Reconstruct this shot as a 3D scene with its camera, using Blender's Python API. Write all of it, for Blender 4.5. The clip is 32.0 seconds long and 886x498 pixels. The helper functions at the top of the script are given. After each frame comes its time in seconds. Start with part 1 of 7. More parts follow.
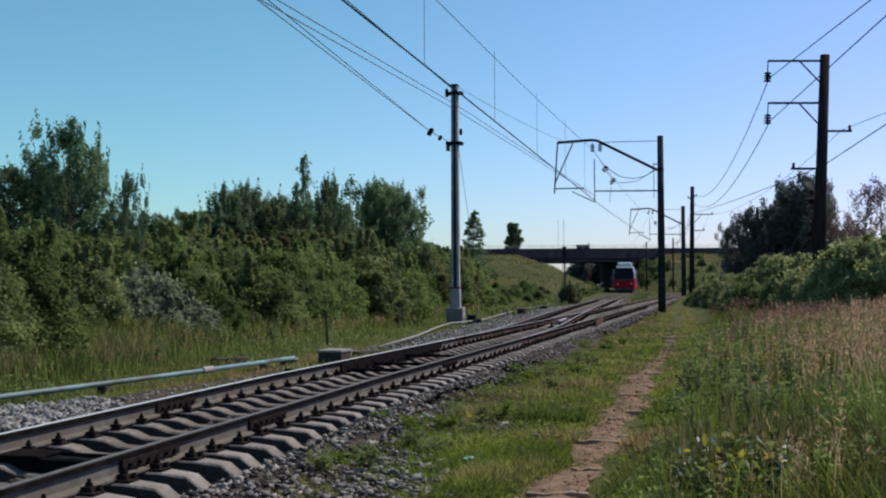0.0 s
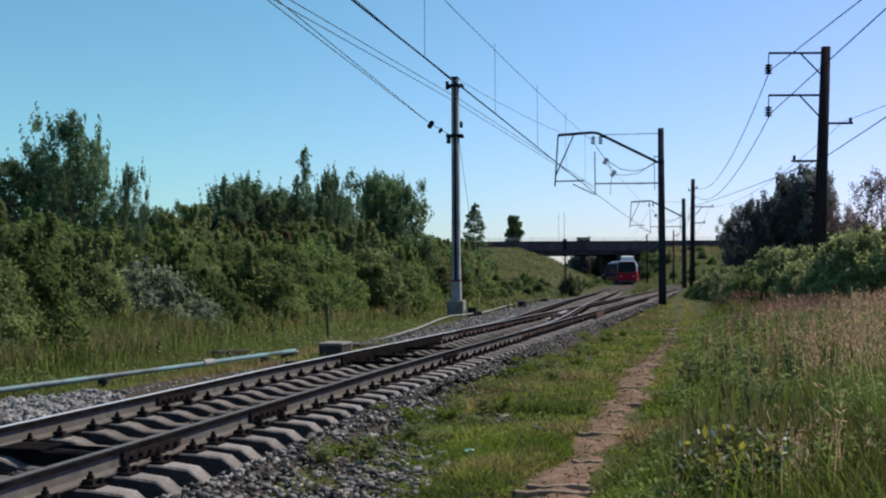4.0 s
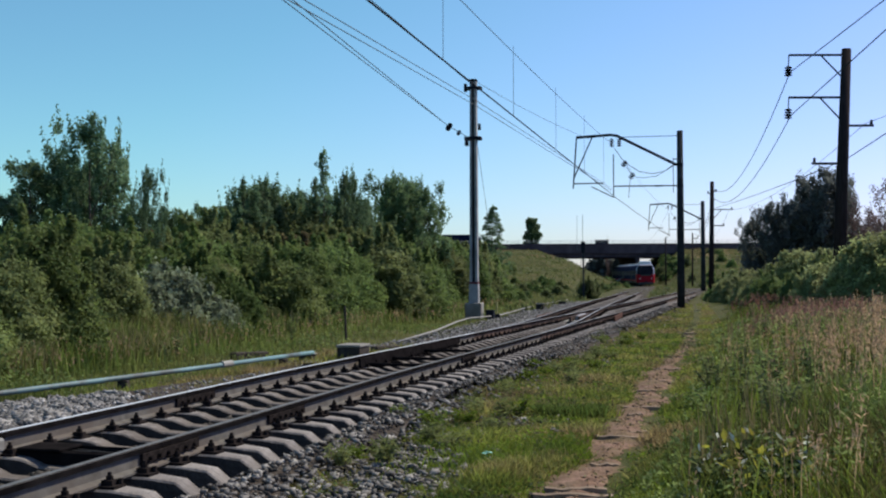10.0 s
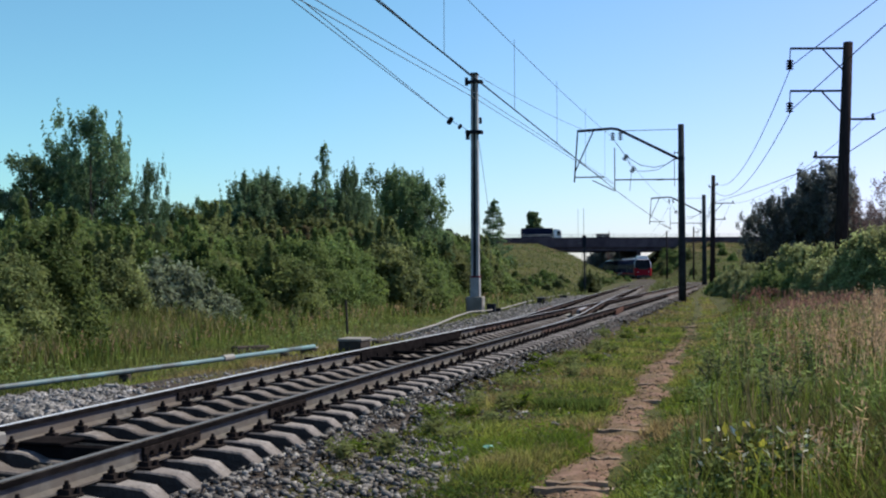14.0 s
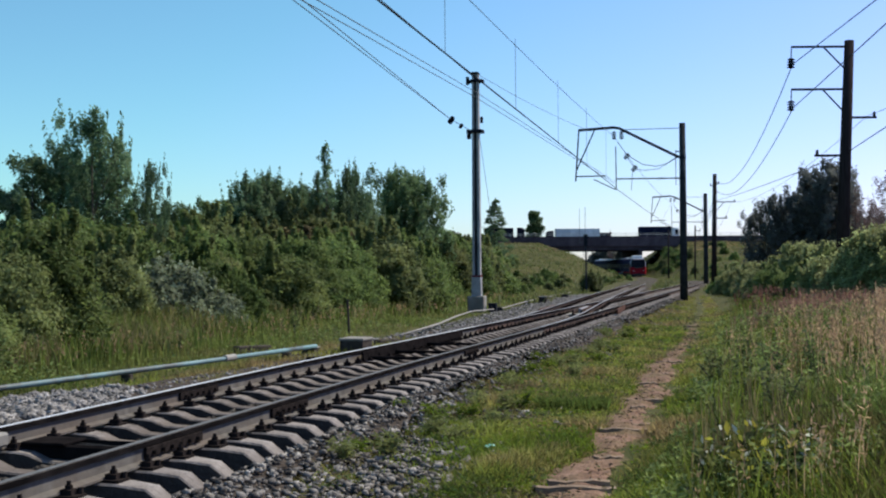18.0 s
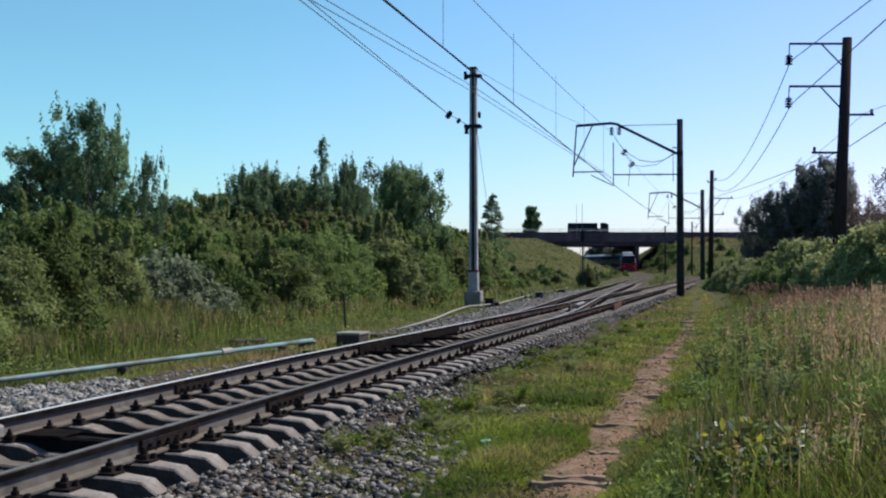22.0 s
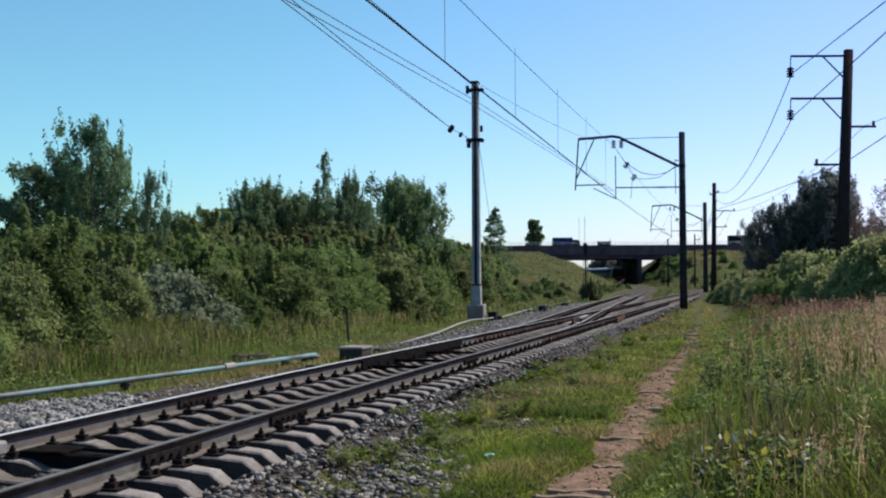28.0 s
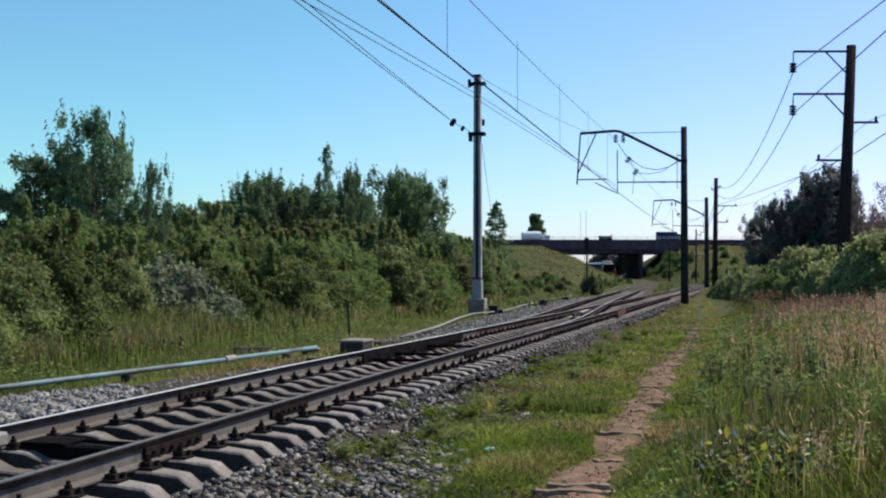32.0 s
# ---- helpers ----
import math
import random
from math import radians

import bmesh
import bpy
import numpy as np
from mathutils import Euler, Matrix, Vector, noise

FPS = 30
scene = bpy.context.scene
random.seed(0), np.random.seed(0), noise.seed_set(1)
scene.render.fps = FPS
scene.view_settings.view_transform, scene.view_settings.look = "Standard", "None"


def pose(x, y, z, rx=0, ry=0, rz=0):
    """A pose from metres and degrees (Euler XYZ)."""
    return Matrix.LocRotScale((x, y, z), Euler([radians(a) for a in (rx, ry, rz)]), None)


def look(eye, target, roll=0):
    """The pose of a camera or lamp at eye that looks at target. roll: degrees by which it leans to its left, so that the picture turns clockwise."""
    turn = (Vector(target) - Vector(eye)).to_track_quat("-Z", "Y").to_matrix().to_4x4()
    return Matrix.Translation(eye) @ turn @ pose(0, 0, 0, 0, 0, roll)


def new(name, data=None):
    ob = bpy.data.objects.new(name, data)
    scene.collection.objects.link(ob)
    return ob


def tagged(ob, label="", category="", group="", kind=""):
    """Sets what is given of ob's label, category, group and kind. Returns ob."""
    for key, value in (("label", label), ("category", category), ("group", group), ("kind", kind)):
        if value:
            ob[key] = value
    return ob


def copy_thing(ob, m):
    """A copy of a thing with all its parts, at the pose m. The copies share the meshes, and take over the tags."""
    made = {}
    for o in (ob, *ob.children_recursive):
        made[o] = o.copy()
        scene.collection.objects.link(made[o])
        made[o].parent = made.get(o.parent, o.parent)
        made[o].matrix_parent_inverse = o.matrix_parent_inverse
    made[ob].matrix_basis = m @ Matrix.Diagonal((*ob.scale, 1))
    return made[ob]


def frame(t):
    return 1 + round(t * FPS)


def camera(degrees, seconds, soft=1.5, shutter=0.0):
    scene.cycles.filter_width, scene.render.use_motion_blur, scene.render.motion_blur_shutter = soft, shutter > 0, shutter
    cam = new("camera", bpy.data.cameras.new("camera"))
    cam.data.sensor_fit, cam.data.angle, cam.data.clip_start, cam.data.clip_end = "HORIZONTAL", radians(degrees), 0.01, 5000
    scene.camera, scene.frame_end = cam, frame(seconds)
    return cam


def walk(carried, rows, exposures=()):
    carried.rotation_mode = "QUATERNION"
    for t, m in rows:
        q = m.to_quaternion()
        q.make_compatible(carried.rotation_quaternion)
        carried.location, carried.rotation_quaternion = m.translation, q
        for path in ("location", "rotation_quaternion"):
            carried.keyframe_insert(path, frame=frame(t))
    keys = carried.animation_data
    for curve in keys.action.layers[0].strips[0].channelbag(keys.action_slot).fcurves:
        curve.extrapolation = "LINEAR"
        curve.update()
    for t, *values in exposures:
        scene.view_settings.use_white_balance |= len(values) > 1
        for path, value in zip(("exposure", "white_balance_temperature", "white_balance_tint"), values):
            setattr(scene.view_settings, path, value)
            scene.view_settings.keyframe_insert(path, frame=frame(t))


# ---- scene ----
cam = camera(45.0, 32.0, soft=2.1)
EYE = (0.0, 0.0, 1.33)
# seconds, pitch, roll, yaw of a hand-held camera that stays on one spot
VIEW = [
    (0, 1.62, 0.28, -0.89), (0.5, 2.00, 0.52, -0.47), (1, 1.68, 0.13, -0.71), (1.5, 1.50, 0.01, -1.18),
    (2, 1.64, 0.44, -1.30), (2.5, 1.28, 0.60, -1.17), (4.5, 1.19, 0.07, -0.57), (5, 0.82, 0.02, -0.07),
    (5.5, 0.98, -0.06, -0.09), (6, 0.70, 0.04, -0.20), (6.5, 0.65, 0.18, -0.13), (7, 0.83, 0.35, -0.15),
    (7.5, 0.69, 0.02, -0.21), (8, 0.76, -0.06, -0.26), (8.5, 1.00, 0.04, 0.02), (9, 1.33, 0.10, 0.00),
    (9.5, 1.29, 0.28, 0.02), (10, 1.36, 0.20, 0.10), (10.5, 1.27, 0.09, -0.27), (11, 0.73, 0.02, -0.52),
    (11.5, 0.82, 0.05, -0.49), (12, 0.71, 0.06, -0.47), (12.5, 0.61, -0.04, -0.33), (13, 0.82, 0.08, -0.24),
    (13.5, 0.88, 0.18, -0.06), (14, 1.03, 0.23, 0.16), (14.5, 1.09, 0.23, 0.10), (16.5, 1.04, 0.09, 0.16),
    (17, 0.99, 0.14, 0.14), (17.5, 1.04, 0.19, 0.26), (18, 1.00, 0.37, 0.24), (18.5, 0.89, 0.61, -0.08),
    (19, 0.77, 0.57, -0.05), (19.5, 0.76, 0.67, 0.17), (20, 0.73, 0.51, 0.28), (20.5, 0.66, 0.32, 0.30),
    (21, 0.70, 0.13, -0.01), (21.5, 0.71, 0.05, 0.18), (22, 0.72, 0.04, 0.07), (22.5, 0.63, 0.04, 0.11),
    (23, 0.75, 0.19, 0.36), (23.5, 0.76, 0.30, 0.49), (24, 0.47, 0.27, 0.04), (24.5, 0.53, 0.26, 0.15),
    (26.5, 1.04, 0.15, 0.24), (27, 1.17, 0.16, 0.22), (27.5, 1.47, 0.20, 0.27), (28, 1.46, 0.31, 0.22),
    (28.5, 1.61, 0.55, 0.24), (29, 1.68, 0.56, 0.19), (29.5, 1.49, 0.62, 0.03), (30, 1.43, 0.51, 0.08),
    (30.5, 1.38, 0.35, 0.03), (31, 1.47, 0.23, 0.23), (31.5, 1.37, 0.12, 0.16), (32, 1.12, 0.00, 0.28),
]
walk(cam, [(t, pose(*EYE, 90 + p, r, y)) for t, p, r, y in VIEW],
     exposures=[(0, 0.03), (2, 0.04), (6, 0.16), (10, 0.16), (11, 0.12), (12, 0.13), (13, 0.29), (18, 0.32), (32, 0.33)])

# ---- world, sun and exposure ----
SUN_AZ, SUN_EL = 58.0, 50.0            # degrees right of straight ahead, and above the horizon
world = bpy.data.worlds.new("sky")
scene.world = world
world.use_nodes = True
sky = world.node_tree.nodes.new("ShaderNodeTexSky")
sky.sky_type, sky.sun_disc = "NISHITA", False
sky.sun_elevation, sky.sun_rotation = radians(SUN_EL), radians(SUN_AZ)
sky.air_density, sky.dust_density, sky.ozone_density = 1.0, 0.5, 4.0
world.node_tree.nodes["Background"].inputs["Strength"].default_value = 0.125
# a clear northern summer sky: deep and cyan overhead, a lilac haze low down and towards the sun
wn, wl = world.node_tree.nodes, world.node_tree.links
direction = wn.new("ShaderNodeTexCoord")
split = wn.new("ShaderNodeSeparateXYZ")
wl.new(direction.outputs["Generated"], split.inputs[0])
haze = wn.new("ShaderNodeMath")
haze.operation, haze.use_clamp = "MULTIPLY_ADD", True
haze.inputs[1].default_value, haze.inputs[2].default_value = -1.6, 0.58
wl.new(split.outputs["Z"], haze.inputs[0])
sunward = wn.new("ShaderNodeMath")
sunward.operation, sunward.use_clamp = "MULTIPLY_ADD", True
sunward.inputs[1].default_value = 1.4
wl.new(split.outputs["X"], sunward.inputs[0])
wl.new(haze.outputs[0], sunward.inputs[2])
hue = wn.new("ShaderNodeMix")
hue.data_type = "RGBA"
hue.inputs["A"].default_value, hue.inputs["B"].default_value = (0.68, 1.0, 0.97, 1), (0.945, 0.885, 1.18, 1)
wl.new(sunward.outputs[0], hue.inputs["Factor"])
tone = wn.new("ShaderNodeMix")
tone.data_type, tone.blend_type = "RGBA", "MULTIPLY"
tone.inputs["Factor"].default_value = 1.0
wl.new(sky.outputs[0], tone.inputs["A"])
wl.new(hue.outputs["Result"], tone.inputs["B"])
wl.new(tone.outputs["Result"], wn["Background"].inputs["Color"])
sun = new("sun", bpy.data.lights.new("sun", "SUN"))
sun.data.energy, sun.data.angle, sun.data.color = 5.0, radians(0.55), (1.0, 0.92, 0.75)
sun.matrix_world = look((0, 0, 60), (-60 * math.sin(radians(SUN_AZ)), -60 * math.cos(radians(SUN_AZ)), 60 - 60 * math.tan(radians(SUN_EL))))

# ---- materials ----
def material(name, stops, scale=3.0, detail=6.0, rough=0.8, metal=0.0, bump=0.0, bump_scale=None, stain=None, stain_scale=0.4,
             island=0.0, spec=0.5, coords="Object", stretch=(1, 1, 1), translucent=0.0, obrandom=0.0):
    """Grain from noise between the colours in stops, large stains over it, fine relief."""
    m = bpy.data.materials.new(name)
    m.use_nodes = True
    nt = m.node_tree
    nodes, links = nt.nodes, nt.links
    bsdf = nodes["Principled BSDF"]
    bsdf.inputs["Roughness"].default_value, bsdf.inputs["Metallic"].default_value = rough, metal
    bsdf.inputs["Specular IOR Level"].default_value = min(spec, 0.12) if rough >= 0.85 else spec
    tc = nodes.new("ShaderNodeTexCoord")
    mp = nodes.new("ShaderNodeMapping")
    mp.inputs["Scale"].default_value = stretch
    links.new(tc.outputs[coords], mp.inputs["Vector"])
    noi = nodes.new("ShaderNodeTexNoise")
    noi.inputs["Scale"].default_value, noi.inputs["Detail"].default_value = scale, detail
    links.new(mp.outputs[0], noi.inputs["Vector"])
    ramp = nodes.new("ShaderNodeValToRGB")
    while len(ramp.color_ramp.elements) < len(stops):
        ramp.color_ramp.elements.new(0.5)
    for el, (p, c) in zip(ramp.color_ramp.elements, stops):
        el.position, el.color = p, (*c, 1)
    links.new(noi.outputs["Fac"], ramp.inputs[0])
    col = ramp.outputs[0]
    if stain:
        n2 = nodes.new("ShaderNodeTexNoise")
        n2.inputs["Scale"].default_value, n2.inputs["Detail"].default_value = stain_scale, 4
        links.new(mp.outputs[0], n2.inputs["Vector"])
        r2 = nodes.new("ShaderNodeValToRGB")
        r2.color_ramp.elements[0].position, r2.color_ramp.elements[1].position = 0.42, 0.62
        links.new(n2.outputs["Fac"], r2.inputs[0])
        mx = nodes.new("ShaderNodeMix")
        mx.data_type = "RGBA"
        mx.inputs["B"].default_value = (*stain, 1)
        links.new(r2.outputs[0], mx.inputs["Factor"])
        links.new(col, mx.inputs["A"])
        col = mx.outputs["Result"]
    sources = [(nodes.new("ShaderNodeNewGeometry").outputs["Random Per Island"], island)] if island else []
    if obrandom:
        sources.append((nodes.new("ShaderNodeObjectInfo").outputs["Random"], obrandom))
    for src, amount in sources:
        hsv = nodes.new("ShaderNodeHueSaturation")
        mr = nodes.new("ShaderNodeMapRange")
        mr.inputs["To Min"].default_value, mr.inputs["To Max"].default_value = 1 - amount, 1 + amount
        links.new(src, mr.inputs["Value"])
        links.new(mr.outputs[0], hsv.inputs["Value"])
        mr2 = nodes.new("ShaderNodeMapRange")
        mr2.inputs["To Min"].default_value, mr2.inputs["To Max"].default_value = 0.5 - amount * 0.03, 0.5 + amount * 0.03
        links.new(src, mr2.inputs["Value"])
        links.new(mr2.outputs[0], hsv.inputs["Hue"])
        links.new(col, hsv.inputs["Color"])
        col = hsv.outputs[0]
    links.new(col, bsdf.inputs["Base Color"])
    if bump:
        b = nodes.new("ShaderNodeBump")
        b.inputs["Strength"].default_value = min(1.0, bump)
        b.inputs["Distance"].default_value = 0.03
        n3 = nodes.new("ShaderNodeTexNoise")
        n3.inputs["Scale"].default_value, n3.inputs["Detail"].default_value = bump_scale or scale * 3, 5
        links.new(mp.outputs[0], n3.inputs["Vector"])
        links.new(n3.outputs["Fac"], b.inputs["Height"])
        links.new(b.outputs[0], bsdf.inputs["Normal"])
    if translucent:
        tr = nodes.new("ShaderNodeBsdfTranslucent")
        links.new(col, tr.inputs["Color"])
        ms = nodes.new("ShaderNodeMixShader")
        ms.inputs[0].default_value = translucent
        links.new(bsdf.outputs[0], ms.inputs[1])
        links.new(tr.outputs[0], ms.inputs[2])
        links.new(ms.outputs[0], nodes["Material Output"].inputs["Surface"])
    return m


def leafy(name, dark, light, island=0.25, stain=None, plants=0.0):
    return material(name, [(0.3, dark), (0.7, light)], scale=0.7, detail=3, rough=0.6, spec=0.12, island=island, translucent=0.55, stain=stain, stain_scale=0.5, obrandom=plants)


CONCRETE = material("concrete", [(0.3, (0.202, 0.197, 0.185)), (0.7, (0.294, 0.286, 0.269))], 6, rough=0.9, bump=0.3, stain=(0.16, 0.147, 0.13), stain_scale=1.2, obrandom=0.12)
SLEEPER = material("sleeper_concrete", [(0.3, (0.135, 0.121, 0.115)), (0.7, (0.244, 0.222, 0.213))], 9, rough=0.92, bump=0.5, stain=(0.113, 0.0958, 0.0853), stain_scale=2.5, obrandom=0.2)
# Darker concrete: the shade on sleeper flanks and box sides, put into the colour
SLEEPER_SIDE = material("shade_dark_concrete", [(0.3, (0.035, 0.03, 0.028)), (0.7, (0.07, 0.061, 0.055))], 9, rough=0.95, bump=0.5, stain=(0.05, 0.04, 0.034), stain_scale=2.5, obrandom=0.15)
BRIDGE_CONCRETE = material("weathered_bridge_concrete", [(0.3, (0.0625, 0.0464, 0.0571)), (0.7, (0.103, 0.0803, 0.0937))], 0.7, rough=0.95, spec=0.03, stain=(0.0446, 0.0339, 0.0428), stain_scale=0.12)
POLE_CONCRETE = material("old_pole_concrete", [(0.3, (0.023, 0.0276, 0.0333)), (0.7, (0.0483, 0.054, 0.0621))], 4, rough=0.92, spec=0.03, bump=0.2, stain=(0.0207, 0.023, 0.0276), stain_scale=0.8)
POLE_LIGHT = material("grey_mast_concrete", [(0.3, (0.25, 0.258, 0.27)), (0.7, (0.37, 0.38, 0.39))], 5, rough=0.85, bump=0.2, stain=(0.2, 0.205, 0.215), stain_scale=0.9)
POLE_WOOD = material("tarred_pole_wood", [(0.3, (0.02, 0.0145, 0.016)), (0.7, (0.042, 0.032, 0.034))], 5, rough=0.95, spec=0.02, bump=0.4, stretch=(4, 4, 0.4))
GALVANISED = material("galvanised_steel", [(0.3, (0.33, 0.34, 0.35)), (0.7, (0.48, 0.49, 0.5))], 8, rough=0.5, metal=0.6)
DARK_STEEL = material("dark_painted_steel", [(0.3, (0.009, 0.0115, 0.018)), (0.7, (0.02, 0.024, 0.033))], 6, rough=0.88, spec=0.05)
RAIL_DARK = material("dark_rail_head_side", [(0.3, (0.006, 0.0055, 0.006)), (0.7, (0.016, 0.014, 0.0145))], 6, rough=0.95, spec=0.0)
RUST = material("rusty_rail_side", [(0.3, (0.0784, 0.0721, 0.0669)), (0.7, (0.147, 0.138, 0.128))], 7, rough=0.9, bump=0.2, stain=(0.11, 0.0944, 0.084), stain_scale=1.5, spec=0.05)
RUST_DARK = material("dark_brown_rail_side", [(0.3, (0.03, 0.023, 0.021)), (0.7, (0.07, 0.055, 0.05))], 7, rough=0.92, bump=0.2, stain=(0.09, 0.06, 0.05), stain_scale=1.5, spec=0.05)
RUST_RED = material("reddish_rust", [(0.3, (0.054, 0.024, 0.018)), (0.7, (0.108, 0.051, 0.036))], 7, rough=0.92, bump=0.2)
RAIL_DULL = material("dull_rail_head", [(0.3, (0.08, 0.076, 0.0736)), (0.7, (0.152, 0.146, 0.141))], 2, rough=0.6, metal=0.4, stretch=(0.3, 8, 1))
RAIL_MID = material("grey_rail_head", [(0.3, (0.22, 0.21, 0.22)), (0.7, (0.34, 0.33, 0.34))], 2, rough=0.55, metal=0.5, stretch=(0.3, 8, 1))
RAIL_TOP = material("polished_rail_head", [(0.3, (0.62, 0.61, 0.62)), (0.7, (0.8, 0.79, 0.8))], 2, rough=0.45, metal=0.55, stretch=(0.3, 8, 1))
CLIP = material("dark_rusty_fastening", [(0.3, (0.012, 0.0105, 0.0105)), (0.7, (0.032, 0.026, 0.025))], 20, rough=0.95, spec=0.0)
CERAMIC = material("dark_insulator", [(0.4, (0.009, 0.01, 0.016)), (0.6, (0.02, 0.021, 0.028))], 10, rough=0.9, spec=0.02)
WIRE = material("weathered_wire", [(0.4, (0.025, 0.031, 0.038)), (0.6, (0.045, 0.052, 0.06))], 5, rough=0.88, spec=0.05)
WIRE_OLD = material("thin_copper_wire", [(0.4, (0.09, 0.105, 0.12)), (0.6, (0.14, 0.16, 0.175))], 5, rough=0.88, spec=0.05)
BAND_RED = material("faded_red_band_paint", [(0.4, (0.1, 0.03, 0.035)), (0.6, (0.16, 0.045, 0.05))], 6, rough=0.9)
RED_PAINT = material("red_paint", [(0.4, (0.27, 0.004, 0.014)), (0.6, (0.36, 0.008, 0.02))], 3, rough=0.6, spec=0.15)
TRAIN_GREY = material("dark_blue_grey_train_paint", [(0.4, (0.0173, 0.0205, 0.052)), (0.6, (0.0274, 0.0319, 0.0751))], 2, rough=0.85, stain=(0.0144, 0.0167, 0.0393), stain_scale=0.5, spec=0.03)
TRAIN_PALE = material("pale_grey_cab_paint", [(0.4, (0.163, 0.172, 0.223)), (0.6, (0.221, 0.228, 0.29))], 2, rough=0.35)
TRAIN_DARK = material("dark_underframe", [(0.4, (0.03, 0.03, 0.032)), (0.6, (0.06, 0.058, 0.055))], 4, rough=0.8)
ROOF_WHITE = material("light_roof_box", [(0.4, (0.66, 0.67, 0.68)), (0.6, (0.78, 0.78, 0.78))], 3, rough=0.4)
GLASS_DARK = material("dark_tinted_glass", [(0.4, (0.008, 0.009, 0.016)), (0.6, (0.014, 0.016, 0.026))], 1, rough=0.5, spec=0.08)
LAMP_GLASS = material("lamp_glass", [(0.4, (0.7, 0.7, 0.68)), (0.6, (0.8, 0.8, 0.78))], 3, rough=0.15)
RUBBER = material("rubber", [(0.4, (0.018, 0.018, 0.018)), (0.6, (0.03, 0.03, 0.03))], 8, rough=0.9)
TARP_WHITE = material("white_tarpaulin", [(0.35, (0.55, 0.57, 0.6)), (0.65, (0.72, 0.73, 0.75))], 0.9, rough=0.6, stain=(0.5, 0.52, 0.55), stain_scale=0.4)
TARP_DARK = material("dark_blue_tarpaulin", [(0.35, (0.007, 0.0105, 0.028)), (0.65, (0.014, 0.02, 0.045))], 0.9, rough=0.9, spec=0.05)
TARP_BLACK = material("dark_grey_tarpaulin", [(0.35, (0.009, 0.011, 0.019)), (0.65, (0.017, 0.02, 0.033))], 0.9, rough=0.9, spec=0.05)
TARP_BLUE = material("blue_box_paint", [(0.35, (0.012, 0.028, 0.1)), (0.65, (0.018, 0.04, 0.135))], 0.9, rough=0.85, spec=0.05)
CAB_WHITE = material("white_cab_paint", [(0.4, (0.68, 0.68, 0.68)), (0.6, (0.78, 0.78, 0.77))], 2, rough=0.35)
CAB_DARK = material("dark_cab_paint", [(0.4, (0.01, 0.0125, 0.024)), (0.6, (0.0175, 0.02, 0.036))], 2, rough=0.85, spec=0.05)
TANK_WHITE = material("white_tank_paint", [(0.4, (0.66, 0.67, 0.66)), (0.6, (0.78, 0.78, 0.77))], 2, rough=0.35)
CAR_PAINTS = [material("car_paint", [(0.4, c), (0.6, tuple(v * 1.2 for v in c))], 2, rough=0.3) for c in ((0.02, 0.022, 0.025), (0.05, 0.055, 0.06), (0.08, 0.01, 0.012), (0.12, 0.125, 0.13))]
PIPE_PAINT = material("pale_blue_pipe_paint", [(0.3, (0.07, 0.15, 0.17)), (0.7, (0.15, 0.26, 0.285))], 4, rough=0.6, stain=(0.05, 0.065, 0.07), stain_scale=2.0, bump=0.1)
PIPE_BARE = material("weathered_pipe", [(0.3, (0.168, 0.16, 0.151)), (0.7, (0.286, 0.277, 0.26))], 5, rough=0.8)
ASPHALT = material("asphalt", [(0.3, (0.045, 0.045, 0.047)), (0.7, (0.065, 0.065, 0.066))], 6, rough=0.9, bump=0.3)
BARK = material("bark", [(0.3, (0.07, 0.055, 0.045)), (0.7, (0.15, 0.125, 0.1))], 8, rough=0.95, bump=0.5, stretch=(3, 3, 0.5))
STONE_PALE = material("pale_gravel", [(0.3, (0.0818, 0.0791, 0.0782)), (0.7, (0.263, 0.255, 0.256))], 5, rough=0.95, island=0.5)
STONE = material("ballast_stone", [(0.3, (0.0562, 0.0519, 0.0502)), (0.7, (0.214, 0.201, 0.194))], 5, rough=0.95, island=0.8)
STONE_LOOSE = material("loose_ballast_stone", [(0.3, (0.0562, 0.0519, 0.0502)), (0.7, (0.214, 0.201, 0.194))], 5, rough=0.95, obrandom=0.4)
BALLAST = material("ballast_bed", [(0.3, (0.0177, 0.0139, 0.0125)), (0.52, (0.05, 0.0403, 0.0347)), (0.75, (0.14, 0.118, 0.103))], 20, rough=0.95, bump=1.0, bump_scale=22, stain=(0.0514, 0.0403, 0.0333), stain_scale=0.7)
GROUND = material("meadow_soil", [(0.3, (0.0294, 0.0353, 0.0101)), (0.5, (0.0588, 0.0588, 0.0185)), (0.72, (0.105, 0.0798, 0.0403))], 1.3, detail=9, rough=1.0, bump=0.6, bump_scale=9, stain=(0.0504, 0.0571, 0.0151), stain_scale=0.09)
DIRT = material("trodden_dirt", [(0.28, (0.087, 0.052, 0.04)), (0.5, (0.174, 0.108, 0.0808)), (0.72, (0.256, 0.165, 0.125))], 7, detail=10, rough=1.0, bump=1.0, bump_scale=22, stain=(0.133, 0.095, 0.057), stain_scale=2.1)
GRASS_SHORT = leafy("short_grass", (0.118, 0.15, 0.0269), (0.265, 0.289, 0.0628), stain=(0.279, 0.207, 0.102), island=0.5)
GRASS_TALL = leafy("tall_green_grass", (0.0453, 0.0684, 0.0101), (0.115, 0.136, 0.0281), stain=(0.0966, 0.0838, 0.0344), island=0.5)
GRASS_MEADOW = leafy("muted_meadow_grass", (0.0824, 0.123, 0.0276), (0.187, 0.232, 0.0633), stain=(0.161, 0.169, 0.0552), island=0.4)
